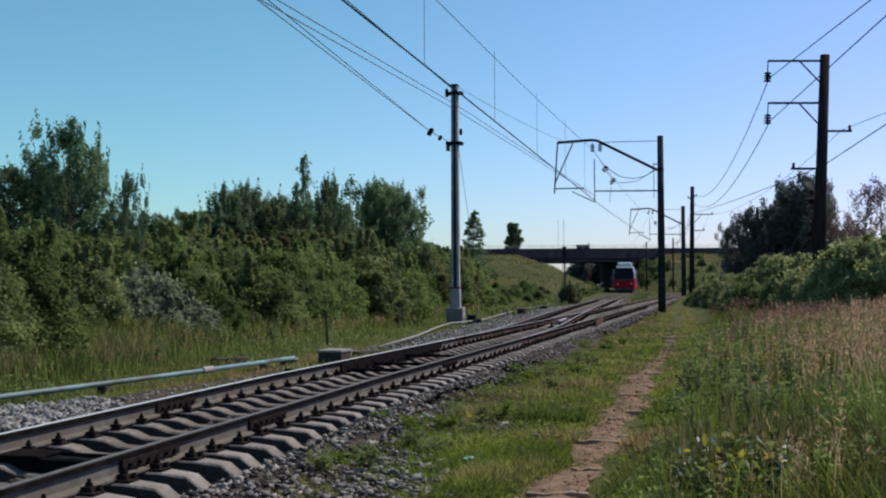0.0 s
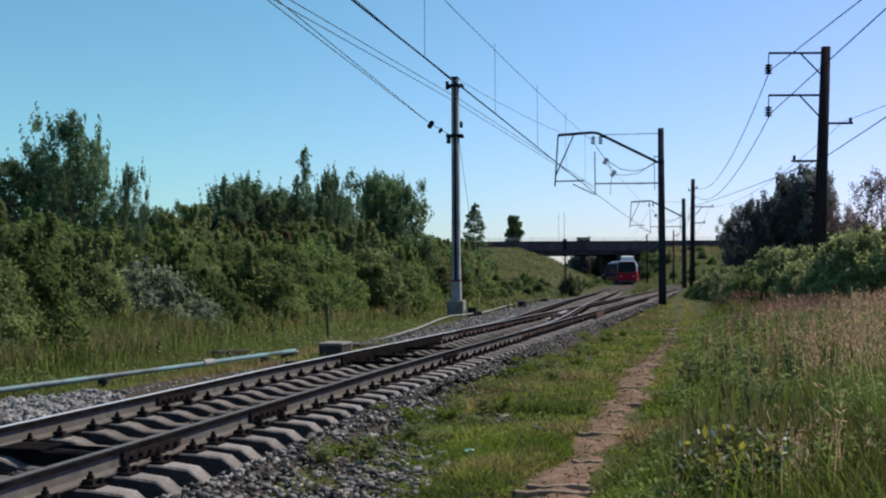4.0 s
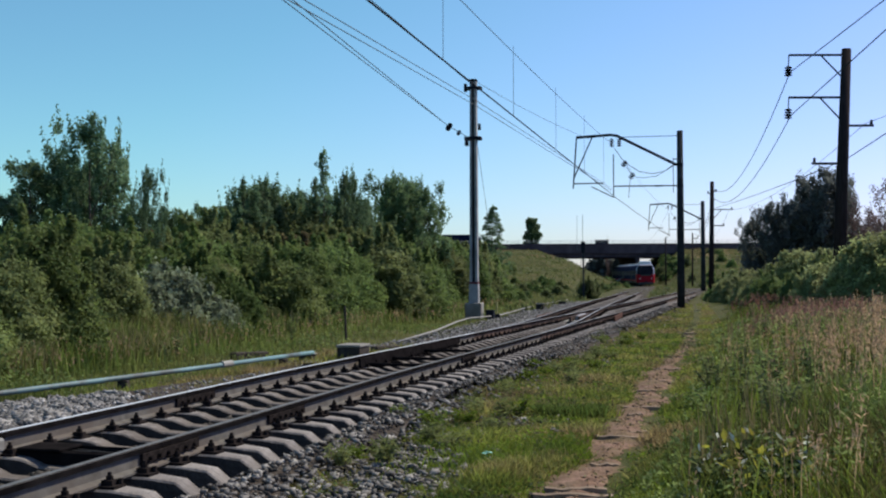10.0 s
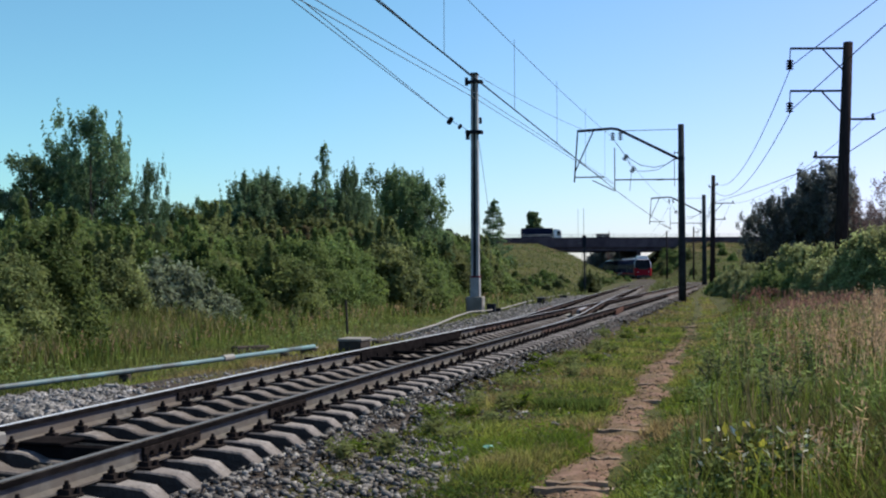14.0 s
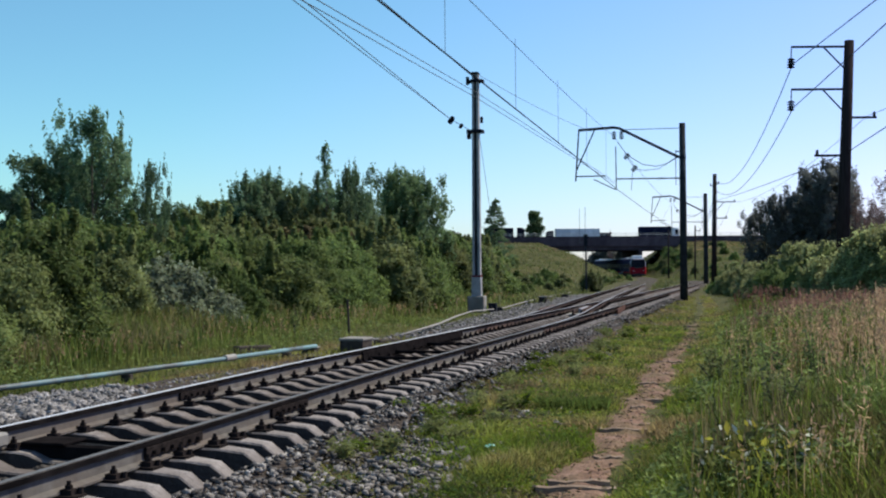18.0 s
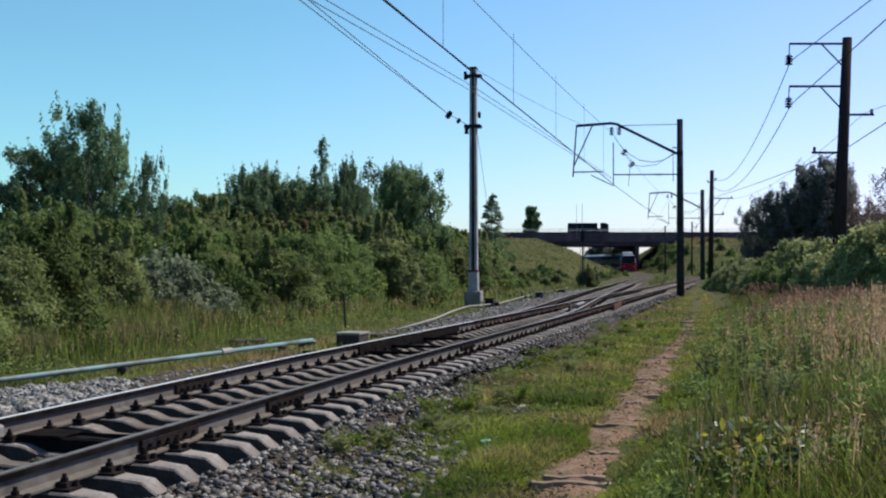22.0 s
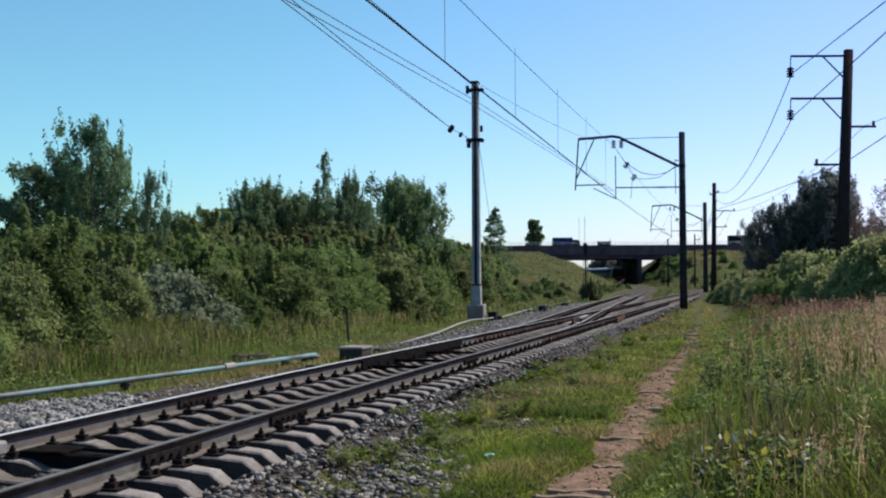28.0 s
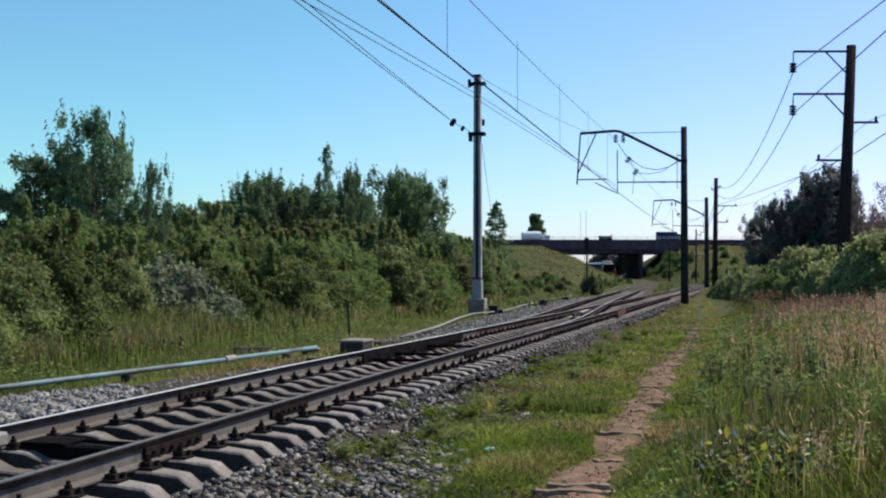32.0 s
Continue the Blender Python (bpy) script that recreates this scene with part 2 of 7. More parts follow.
GRASS_SLOPE = material("cutting_slope_grass", [(0.3, (0.069, 0.0935, 0.0291)), (0.7, (0.155, 0.176, 0.0616))], scale=0.35, detail=5, rough=0.6, spec=0.1, stain=(0.178, 0.171, 0.0806), stain_scale=0.085, island=0.3, translucent=0.5)
GRASS_LIME = leafy("bright_yellow_green_grass", (0.0923, 0.137, 0.0144), (0.167, 0.223, 0.0327), island=0.4)
GRASS_STEM = leafy("upright_yellow_green_blade", (0.11, 0.15, 0.02), (0.2, 0.25, 0.045), island=0.35)
STRAW = leafy("withered_olive_stem", (0.14, 0.13, 0.06), (0.26, 0.235, 0.12), island=0.4)
GRASS_DEEP = leafy("deep_green_grass", (0.0544, 0.0886, 0.0196), (0.114, 0.156, 0.0381), island=0.45)
PLUME_PINK = leafy("pinkish_grass_plume", (0.138, 0.0708, 0.0563), (0.234, 0.129, 0.107), island=0.3)
# Near-white silver paints highlights on the sapling as well as leaf undersides
LEAF_SILVER = leafy("silvery_leaf_underside", (0.368, 0.391, 0.322), (0.575, 0.586, 0.517), island=0.4)
LEAF_YELLOW = leafy("yellowing_leaf", (0.207, 0.207, 0.0345), (0.373, 0.345, 0.0621), island=0.35)
GRASS_DRY = leafy("dry_grass_plume", (0.267, 0.175, 0.103), (0.464, 0.32, 0.2), island=0.25)
LEAF_TREE = leafy("bluish_green_leaf", (0.0719, 0.135, 0.0718), (0.168, 0.242, 0.127), plants=0.2)
STONE_OILY = material("oil_stained_ballast", [(0.3, (0.022, 0.019, 0.017)), (0.7, (0.085, 0.076, 0.067))], 5, rough=0.95, island=0.3)
LEAF_GREEN = leafy("green_leaf", (0.0854, 0.136, 0.0416), (0.193, 0.257, 0.0831), plants=0.22)
LEAF_BRIGHT = leafy("bright_leaf", (0.117, 0.164, 0.0564), (0.227, 0.279, 0.0979), plants=0.22)
LEAF_DARK = leafy("dark_leaf", (0.0988, 0.108, 0.105), (0.18, 0.191, 0.182))
LEAF_GREY = leafy("silver_willow_leaf", (0.125, 0.159, 0.101), (0.272, 0.317, 0.208), island=0.5)
LEAF_OLIVE = leafy("olive_leaf", (0.116, 0.147, 0.0564), (0.232, 0.265, 0.104), plants=0.22)
LEAF_WILLOW = leafy("light_willow_leaf", (0.192, 0.214, 0.088), (0.4, 0.415, 0.205), plants=0.25, island=0.45)
LEAF_LIME = leafy("yellow_green_willow_leaf", (0.138, 0.1725, 0.0322), (0.23, 0.276, 0.0575), plants=0.1)
LEAF_BROWN = leafy("brownish_withering_leaf", (0.1, 0.082, 0.042), (0.18, 0.148, 0.078), plants=0.2)
LEAF_DEEP = leafy("deep_green_leaf", (0.0803, 0.144, 0.0696), (0.178, 0.26, 0.122), plants=0.15)
LEAF_PLUM = leafy("reddish_dark_leaf", (0.09, 0.063, 0.063), (0.165, 0.1125, 0.1125))
# Dark green carries the shadow inside the sapling, and colours dark weeds too
LEAF_SHADE = leafy("dark_shade_leaf", (0.035, 0.055, 0.02), (0.075, 0.1, 0.035), island=0.4)
LEAF_SCRUB = leafy("muted_scrub_leaf", (0.0858, 0.107, 0.0442), (0.176, 0.205, 0.0858), plants=0.2)
LEAF_PALE = leafy("pale_sallow_leaf", (0.112, 0.138, 0.043), (0.258, 0.284, 0.112))
YELLOW_PAINT = material("faded_yellow_paint", [(0.4, (0.3, 0.27, 0.1)), (0.6, (0.42, 0.38, 0.16))], 6, rough=0.8)
LITTER = material("pale_turquoise_plastic", [(0.4, (0.12, 0.36, 0.3)), (0.6, (0.2, 0.46, 0.4))], 9, rough=0.4)
SCRAP_GREY = material("grey_weathered_timber", [(0.3, (0.16, 0.115, 0.085)), (0.7, (0.3, 0.225, 0.17))], 6, rough=0.95, bump=0.4)
SCRAP = material("dark_old_timber", [(0.3, (0.03, 0.025, 0.022)), (0.7, (0.07, 0.06, 0.05))], 6, rough=0.95, bump=0.4)


# ---- mesh helpers ----
def link(name, bm, mat, parent=None, smooth=False):
    me = bpy.data.meshes.new(name)
    bm.normal_update()
    bm.to_mesh(me)
    bm.free()
    for m in (mat if isinstance(mat, (list, tuple)) else [mat]):
        me.materials.append(m)
    if smooth:
        for p in me.polygons:
            p.use_smooth = True
    ob = new(name, me)
    ob.parent = parent
    return ob


def part(name, bm, mat, parent, label="", smooth=False):
    return tagged(link(name, bm, mat, parent, smooth), label)


def same(name, other, parent, m):
    """One more piece on the mesh of another."""
    ob = new(name, other.data)
    ob.parent = parent
    ob.matrix_basis = m
    return ob


def raw(name, verts, faces, mat, parent=None, smooth=False):
    """A large mesh from numpy arrays; every face has the same number of corners."""
    verts, faces = np.asarray(verts, np.float32), np.asarray(faces, np.int32)
    n, k = faces.shape
    me = bpy.data.meshes.new(name)
    me.vertices.add(len(verts))
    me.vertices.foreach_set("co", verts.ravel())
    me.loops.add(n * k)
    me.loops.foreach_set("vertex_index", faces.ravel())
    me.polygons.add(n)
    me.polygons.foreach_set("loop_start", np.arange(0, n * k, k, dtype=np.int32))
    me.update(calc_edges=True)
    me.materials.append(mat)
    if smooth:
        me.polygons.foreach_set("use_smooth", np.ones(n, bool))
    ob = new(name, me)
    ob.parent = parent
    return ob


def thing(name, label, category, m=Matrix(), group="", kind=""):
    ob = new(name)
    ob.matrix_basis = m
    return tagged(ob, label, category, group, kind)


def box(bm, x0, x1, y0, y1, z0, z1, bevel=0.0):
    r = bmesh.ops.create_cube(bm, size=1, matrix=Matrix.LocRotScale(((x0 + x1) / 2, (y0 + y1) / 2, (z0 + z1) / 2), None, (x1 - x0, y1 - y0, z1 - z0)))
    if bevel:
        es = list({e for v in r["verts"] for e in v.link_edges})
        bmesh.ops.bevel(bm, geom=es, offset=bevel, segments=1, affect="EDGES")
    return bm


def cubed(x0, x1, y0, y1, z0, z1, bevel=0.0):
    return box(bmesh.new(), x0, x1, y0, y1, z0, z1, bevel)


def rod(bm, a, b, r0, r1=None, n=8):
    a, b = Vector(a), Vector(b)
    d = b - a
    m = Matrix.Translation((a + b) / 2) @ d.to_track_quat("Z", "Y").to_matrix().to_4x4()
    bmesh.ops.create_cone(bm, cap_ends=True, segments=n, radius1=r0, radius2=r0 if r1 is None else r1, depth=d.length, matrix=m)
    return bm


def rods(*lines, n=8):
    bm = bmesh.new()
    for a, b, r in lines:
        rod(bm, a, b, r, n=n)
    return bm


def prism(profile, length, bevel=0.0, axis="y"):
    """A profile of (a, z) drawn out along an axis, centred."""
    bm = bmesh.new()
    put = (lambda a, z, s: (a, s, z)) if axis == "y" else (lambda a, z, s: (s, a, z))
    v0 = [bm.verts.new(put(a, z, -length / 2)) for a, z in profile]
    v1 = [bm.verts.new(put(a, z, length / 2)) for a, z in profile]
    n = len(profile)
    for i in range(n):
        bm.faces.new((v0[i], v0[(i + 1) % n], v1[(i + 1) % n], v1[i]))
    bm.faces.new(v0[::-1])
    bm.faces.new(v1)
    bmesh.ops.recalc_face_normals(bm, faces=bm.faces[:])
    if bevel:
        bmesh.ops.bevel(bm, geom=bm.edges[:], offset=bevel, segments=1, affect="EDGES")
    return bm


def sweep(points, profile):
    """A closed profile of (right, up) swept along points, kept upright."""
    bm = bmesh.new()
    pts = [Vector(p) for p in points]
    rings = []
    for i, p in enumerate(pts):
        d = (pts[min(i + 1, len(pts) - 1)] - pts[max(i - 1, 0)])
        d.z = 0
        d.normalize()
        right = Vector((d.y, -d.x, 0))
        rings.append([bm.verts.new(p + right * a + Vector((0, 0, z))) for a, z in profile])
    n = len(profile)
    for r0, r1 in zip(rings, rings[1:]):
        for i in range(n):
            bm.faces.new((r0[i], r0[(i + 1) % n], r1[(i + 1) % n], r1[i]))
    bm.faces.new(rings[0])
    bm.faces.new(rings[-1][::-1])
    bmesh.ops.recalc_face_normals(bm, faces=bm.faces[:])
    return bm


def tube(points, r, n=6):
    """A round line through points in any direction."""
    bm = bmesh.new()
    pts = [Vector(p) for p in points]
    rings = []
    for i, p in enumerate(pts):
        d = (pts[min(i + 1, len(pts) - 1)] - pts[max(i - 1, 0)]).normalized()
        side = d.cross(Vector((0, 0, 1)))
        if side.length < 0.05:
            side = Vector((1, 0, 0))
        side.normalize()
        up = side.cross(d)
        rings.append([bm.verts.new(p + (side * math.cos(k) + up * math.sin(k)) * r) for k in np.linspace(0, 2 * math.pi, n, endpoint=False)])
    for r0, r1 in zip(rings, rings[1:]):
        for i in range(n):
            bm.faces.new((r0[i], r0[(i + 1) % n], r1[(i + 1) % n], r1[i]))
    bm.faces.new(rings[0][::-1])
    bm.faces.new(rings[-1])
    bmesh.ops.recalc_face_normals(bm, faces=bm.faces[:])
    return bm


# ---- the lie of the land ----
def rise(y):
    """The gentle fall of the railway away from the camera."""
    return -0.0066 * np.clip(np.asarray(y, float) - 15, 0, 170)


def smooth(a, b, v):
    t = np.clip((np.asarray(v, float) - a) / (b - a), 0, 1)
    return t * t * (3 - 2 * t)


def line_of(turns, start=(-3.567, 7.0), behind=60.0, length=460.0, step=0.5):
    """Points of a track: heading (degrees right of ahead) by turns(y, metres run)."""
    h0 = radians(turns(start[1], 0))
    x, y = start[0] - behind * math.sin(h0), start[1] - behind * math.cos(h0)
    pts, run = [(x, y)], 0.0
    while run < length:
        h = radians(turns(y, run))
        x, y, run = x + step * math.sin(h), y + step * math.cos(h), run + step
        pts.append((x, y))
    return np.array(pts)


def bends(pieces, arc_at, radius):
    begun = []

    def turns(y, run):
        if y >= arc_at:
            begun.append(run)
            return max(-55.0, pieces[-1][1] - math.degrees((run - begun[0]) / radius))
        return float(np.interp(y, [p[0] for p in pieces], [p[1] for p in pieces]))
    return turns


LEFT = line_of(bends([(-90, 15.3), (24, 15.3), (36, 10.8), (75, 11.9)], 177.0, 455.0))
RIGHT = line_of(bends([(-90, 15.3), (150, 15.3)], 300.0, 900.0))
BRIDGE_Y0, BRIDGE_Y1 = 255.0, 282.0


def x_left(y):
    return np.interp(y, LEFT[:, 1], LEFT[:, 0])


def x_right(y):
    return np.interp(y, RIGHT[:, 1], RIGHT[:, 0])


def soft_min(a, b, k=0.7):
    """The lesser of two heights, with a rounded crest between them."""
    m = np.minimum(a, b)
    return m - k * np.log(np.exp(-(a - m) / k) + np.exp(-(b - m) / k)) + k * math.log(2) * np.exp(-np.maximum(m, 0))


def lumps(x, y):
    return 0.05 * np.sin(x * 1.1 + 0.7 * np.sin(y * 0.6)) * np.sin(y * 0.83 + 1.3) + 0.12 * np.sin(x * 0.31 + 2) * np.sin(y * 0.23 + 0.4)


def land(x, y):
    """Height of the ground."""
    x, y = np.asarray(x, float), np.asarray(y, float)
    dl = x - x_left(y)
    blend = smooth(110, 190, y)
    dr = x - (x_right(y) * (1 - blend) + x_left(y) * blend)
    z = -0.43 + rise(y) + 0 * x
    off = np.maximum(np.maximum(-dl, dr) - 3.0, 0)
    z = z + lumps(x, y) * smooth(0, 5, off) * (0.3 + 0.7 * smooth(9, 20, y))
    # the overgrown bank beyond the meadow
    z = z + 1.8 * smooth(11, 24, -dl) * smooth(10, 30, y) * (1 - smooth(80, 130, y))
    # a low rise under the tall grass and shrubs
    z = z + 0.06 * smooth(5.5, 12, dr) + 0.8 * smooth(18, 40, dr)
    # the cutting and the road embankment
    hills = smooth(80, 130, y) * (0.55 * np.sin(x * 0.33 + 0.8 * np.sin(y * 0.11)) * np.sin(y * 0.19 + 1.1) + 0.25 * np.sin(x * 0.9 + y * 0.4) * np.sin(y * 0.63))
    cut_l = soft_min(0.44 * np.maximum(-dl - 7.5 + 3.7 * smooth(120, 175, y), 0), 7.1 * smooth(88, 226, y))
    cut_r = soft_min((0.56 + 0.3 * smooth(200, 235, y)) * np.maximum(dr - 4.5 + 1.9 * smooth(160, 215, y), 0), 6.9 * smooth(140, 245, y))
    front = np.minimum(np.maximum(7.1 - 0.5 * np.maximum(BRIDGE_Y0 - 1.0 - y, 0), -9), 7.1)
    back = 7.1 - 0.5 * np.maximum(y - BRIDGE_Y1 - 1.0, 0)
    road = np.minimum(np.minimum(front, back), np.maximum(0.55 * np.maximum(-dl - 6.0, 0), 0.8 * np.maximum(dr - 3.4 - 1.2 * smooth(262, 282, y), 0)) - 0.9)
    cuts = np.maximum(np.maximum(cut_l, cut_r * (1 - smooth(254, 262, y))), 0)
    cuts = (cuts + hills * np.clip(cuts / 2.5, 0, 1)) * (1 - smooth(286, 325, y))
    return np.maximum(np.maximum(z, z + cuts), road)


def graded(lo, hi, fine_lo, fine_hi, step, grow=1.12):
    out = list(np.arange(fine_lo, fine_hi + step, step))
    d = step
    while out[-1] < hi:
        d *= grow
        out.append(out[-1] + d)
    d = step
    while out[0] > lo:
        d *= grow
        out.insert(0, out[0] - d)
    return np.array(out)


def grid_mesh(name, xs, ys, height, mat, parent=None, smooth_it=True):
    gx, gy = np.meshgrid(xs, ys)
    v = np.c_[gx.ravel(), gy.ravel(), height(gx, gy).ravel()]
    nx, ny = len(xs), len(ys)
    i = (np.arange(ny - 1)[:, None] * nx + np.arange(nx - 1)[None, :]).ravel()
    return raw(name, v, np.c_[i, i + 1, i + nx + 1, i + nx], mat, parent, smooth_it)


ground_x = graded(-2600, 2600, -34, 62, 0.8)
ground_y = np.concatenate([graded(-300, 74, -8, 74, 0.8)[:-1], np.arange(75, 290, 1.6), graded(291, 2900, 291, 293, 2.0)])
ground = tagged(grid_mesh("ground", ground_x, np.unique(ground_y), land, GROUND), "uneven meadow ground with grass and bare patches", "ground", kind="structure")


def on_track(line, run):
    """Place and heading (radians) at a distance run along a track."""
    k = np.clip(run / 0.5, 0, len(line) - 1.001)
    i = int(k)
    p = line[i] + (line[i + 1] - line[i]) * (k - i)
    d = line[i + 1] - line[i]
    return Vector((p[0], p[1], float(rise(p[1])))), math.atan2(d[0], d[1])


def strip(name, line, lo, hi, left, right, step, lift, mat, parent=None, ragged=0.0, cross=6):
    """A band along a track or path, from left to right of its line."""
    pts = line[(line[:, 1] >= lo) & (line[:, 1] <= hi)][::step]
    d = np.gradient(pts, axis=0)
    d /= np.linalg.norm(d, axis=1)[:, None]
    nrm = np.c_[d[:, 1], -d[:, 0]]
    rng = np.random.default_rng(len(pts))
    a = np.linspace(0, 1, cross)
    soften = np.array([1, 2, 3, 2, 1]) / 5.2
    w0 = left + np.convolve(rng.uniform(-ragged, ragged, len(pts) + 4), soften, "valid")
    w1 = right + np.convolve(rng.uniform(-ragged, ragged, len(pts) + 4), soften, "valid")
    off = w0[:, None] * (1 - a) + w1[:, None] * a
    xy = pts[:, None, :] + nrm[:, None, :] * off[:, :, None]
    z = lift(xy[..., 0], xy[..., 1], off)
    v = np.dstack([xy, z]).reshape(-1, 3)
    n = len(pts)
    i = (np.arange(n - 1)[:, None] * cross + np.arange(cross - 1)[None, :]).ravel()
    return raw(name, v, np.c_[i, i + 1, i + cross + 1, i + cross], mat, parent, True)


# ---- ballast ----
def bed(x, y, off):
    z = rise(y) - 0.395 + (0.085 + 0.1 * smooth(9, 13, y)) * smooth(1.06, 1.4, np.abs(off)) + 0.085 * (1 - smooth(0.2, 0.55, np.abs(off))) + 0.025 * np.sin(x * 9.1 + y * 3.3) * np.sin(y * 7.7 - x * 2.1)
    edge = np.maximum(np.abs(off) - 1.5, 0)
    return np.maximum(z - 0.35 * edge, land(x, y) + 0.012 + 0.015 * np.sin(x * 13 + y * 11) + 0.14 * smooth(-1.6, -2.3, off) * (1 - smooth(13, 22, y)) * smooth(-3.7, -2.9, off))


for line, lo, hi, left, right, down, label in ((RIGHT, -30, 92, -3.5, 1.75, 0.0, "grey crushed-stone ballast bed under the track"), (RIGHT, 92, 150, -1.6, 1.5, 0.002, "narrow grey ballast bed of the straight track"),
                                               (LEFT, 22, 100, -2.3, 2.0, 0.006, "grey crushed-stone ballast bed of the curving track"), (LEFT, 100, 420, -1.8, 1.6, 0.006, "narrow grey ballast bed of the curving track")):
    tagged(strip("ballast_bed", line, lo, hi, left, right, 1, lambda x, y, o: bed(x, y, o) - down, BALLAST, ragged=0.25, cross=16), label, "ballast", kind="structure")

# ---- footpath ----
PATH_KNOTS = [(-1.6, -6), (-0.1, 5), (0.99, 8.45), (1.3, 9.3), (1.63, 10.55), (1.84, 11.3), (2.07, 12.1), (2.3, 13.1), (2.74, 14.5), (3.13, 16.1), (3.79, 18.9), (4.33, 20.7), (5.6, 25.2), (6.74, 29.5), (7.6, 33.3), (10.05, 42.9), (12.5, 53.2), (17.5, 75), (19, 82)]
_py = np.arange(-6, 82, 0.1)
PATH = np.c_[np.interp(_py, [k[1] for k in PATH_KNOTS], [k[0] for k in PATH_KNOTS]), _py]
PATH[:, 0] = np.convolve(np.pad(PATH[:, 0], 7, mode="edge"), np.ones(15) / 15, "valid")


def from_path(x, y):
    return np.asarray(x) - np.interp(y, PATH[:, 1], PATH[:, 0])


def spare(x, y):
    """How far outside the trodden width a place lies."""
    half = np.interp(y, [8.4, 9.3, 10.5, 11.3, 12.1, 13.1, 14.5, 16, 19, 20.7, 24, 29, 33, 36], [0.24, 0.18, 0.18, 0.26, 0.2, 0.26, 0.17, 0.2, 0.19, 0.12, 0.08, 0.12, 0.16, 0.06])
    return np.abs(from_path(x, y)) - half + 0.06 * np.sin(y * 4.1 + 2 * np.sin(x * 3)) * np.sin(y * 1.3) + 0.035 * np.sin(y * 9.3 + 5 * x)


def worn(x, y, o):
    """Trodden earth: a shallow crown that dips unevenly under the turf at its edges."""
    uneven = 0.02 * np.sin(y * 2.3 + 3 * x) * np.sin(x * 5.1 - y * 0.7) + 0.014 * np.sin(x * 13 + 2 * np.sin(y * 4.7)) * np.sin(y * 9.1 + x * 4) + 0.008 * np.sin(x * 31 + y * 17) * np.sin(y * 27 - x * 9)
    return land(x, y) + 0.05 - 0.14 * np.abs(o + 0.03 * np.sin(y * 3.7)) + uneven - 0.06 * smooth(17, 30, y) - 0.05 * np.exp(-((y - 10.05) / 0.16) ** 2)


tagged(strip("footpath", PATH, -5, 36, -0.5, 0.5, 1, worn, DIRT, ragged=0.14, cross=21),
       "narrow trodden footpath of bare brown earth", "path", kind="structure")

# roots and old timbers that cross the path
def tread(x, y, length, turn):
    t = thing("path_tread", "weathered half-buried timber across the footpath", "timber", pose(x, y, float(land(x, y)), 0, 0, turn), group="timbers across the path")
    rng = np.random.default_rng(int(y * 100))
    for k in range(1 if length < 0.3 else 2):
        span = length * rng.uniform(0.75, 1.0)
        spine = [((i / 7 - 0.5) * span, k * 0.085 + rng.uniform(-0.008, 0.008), 0.055 - k * 0.02 + rng.uniform(-0.01, 0.01)) for i in range(8)]
        part("timber", sweep(spine, [(-0.04, -0.1), (0.04, -0.1), (0.036, 0.0), (0.004, 0.008), (-0.034, 0.001)]), SCRAP if k else SCRAP_GREY, t)


for y, length, turn, aside in ((8.3, 0.8, -4, 0.06), (8.55, 0.5, 3, 0.0), (9.63, 0.3, -2, 0.05), (11.3, 0.62, -4, 0.0), (11.6, 0.24, 8, 0.15), (13.1, 0.22, 6, 0.0), (13.75, 0.6, -3, 0.02), (15.8, 0.28, -4, -0.12), (17.2, 0.4, 3, 0.0), (19.5, 0.5, -6, 0.05), (33.2, 0.7, 2, -0.15)):
    tread(float(np.interp(y, PATH[:, 1], PATH[:, 0])) + aside, y, length, turn)

# ---- tracks ----
RAIL_PROFILE = [(-0.075, -0.18), (0.075, -0.18), (0.075, -0.165), (0.016, -0.145), (0.011, -0.05), (0.036, -0.04), (0.0365, -0.003), (-0.0365, -0.003), (-0.036, -0.04), (-0.011, -0.05), (-0.016, -0.145), (-0.075, -0.165)]


def offset_line(line, lo, hi, off, step=2, z=0.0):
    d = np.gradient(line, axis=0)
    d /= np.linalg.norm(d, axis=1)[:, None]
    p = line + np.c_[d[:, 1], -d[:, 0]] * off
    sel = (line[:, 1] >= lo) & (line[:, 1] <= hi)
    return [(a, b, float(rise(b)) + z) for a, b in p[sel][::step]]


def lay_rail(parent, line, lo, hi, off, top=RAIL_TOP, side=RUST):
    r = part("rail", sweep(offset_line(line, lo, hi, off), RAIL_PROFILE), side, parent, "brown rusty steel rail")
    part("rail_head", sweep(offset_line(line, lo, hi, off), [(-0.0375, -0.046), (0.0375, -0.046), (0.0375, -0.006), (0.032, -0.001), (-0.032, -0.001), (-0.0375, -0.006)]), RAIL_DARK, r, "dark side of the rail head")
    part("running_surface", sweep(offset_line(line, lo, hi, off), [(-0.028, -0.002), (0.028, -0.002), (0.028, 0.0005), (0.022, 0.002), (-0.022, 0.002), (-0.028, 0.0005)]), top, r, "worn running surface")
    return r


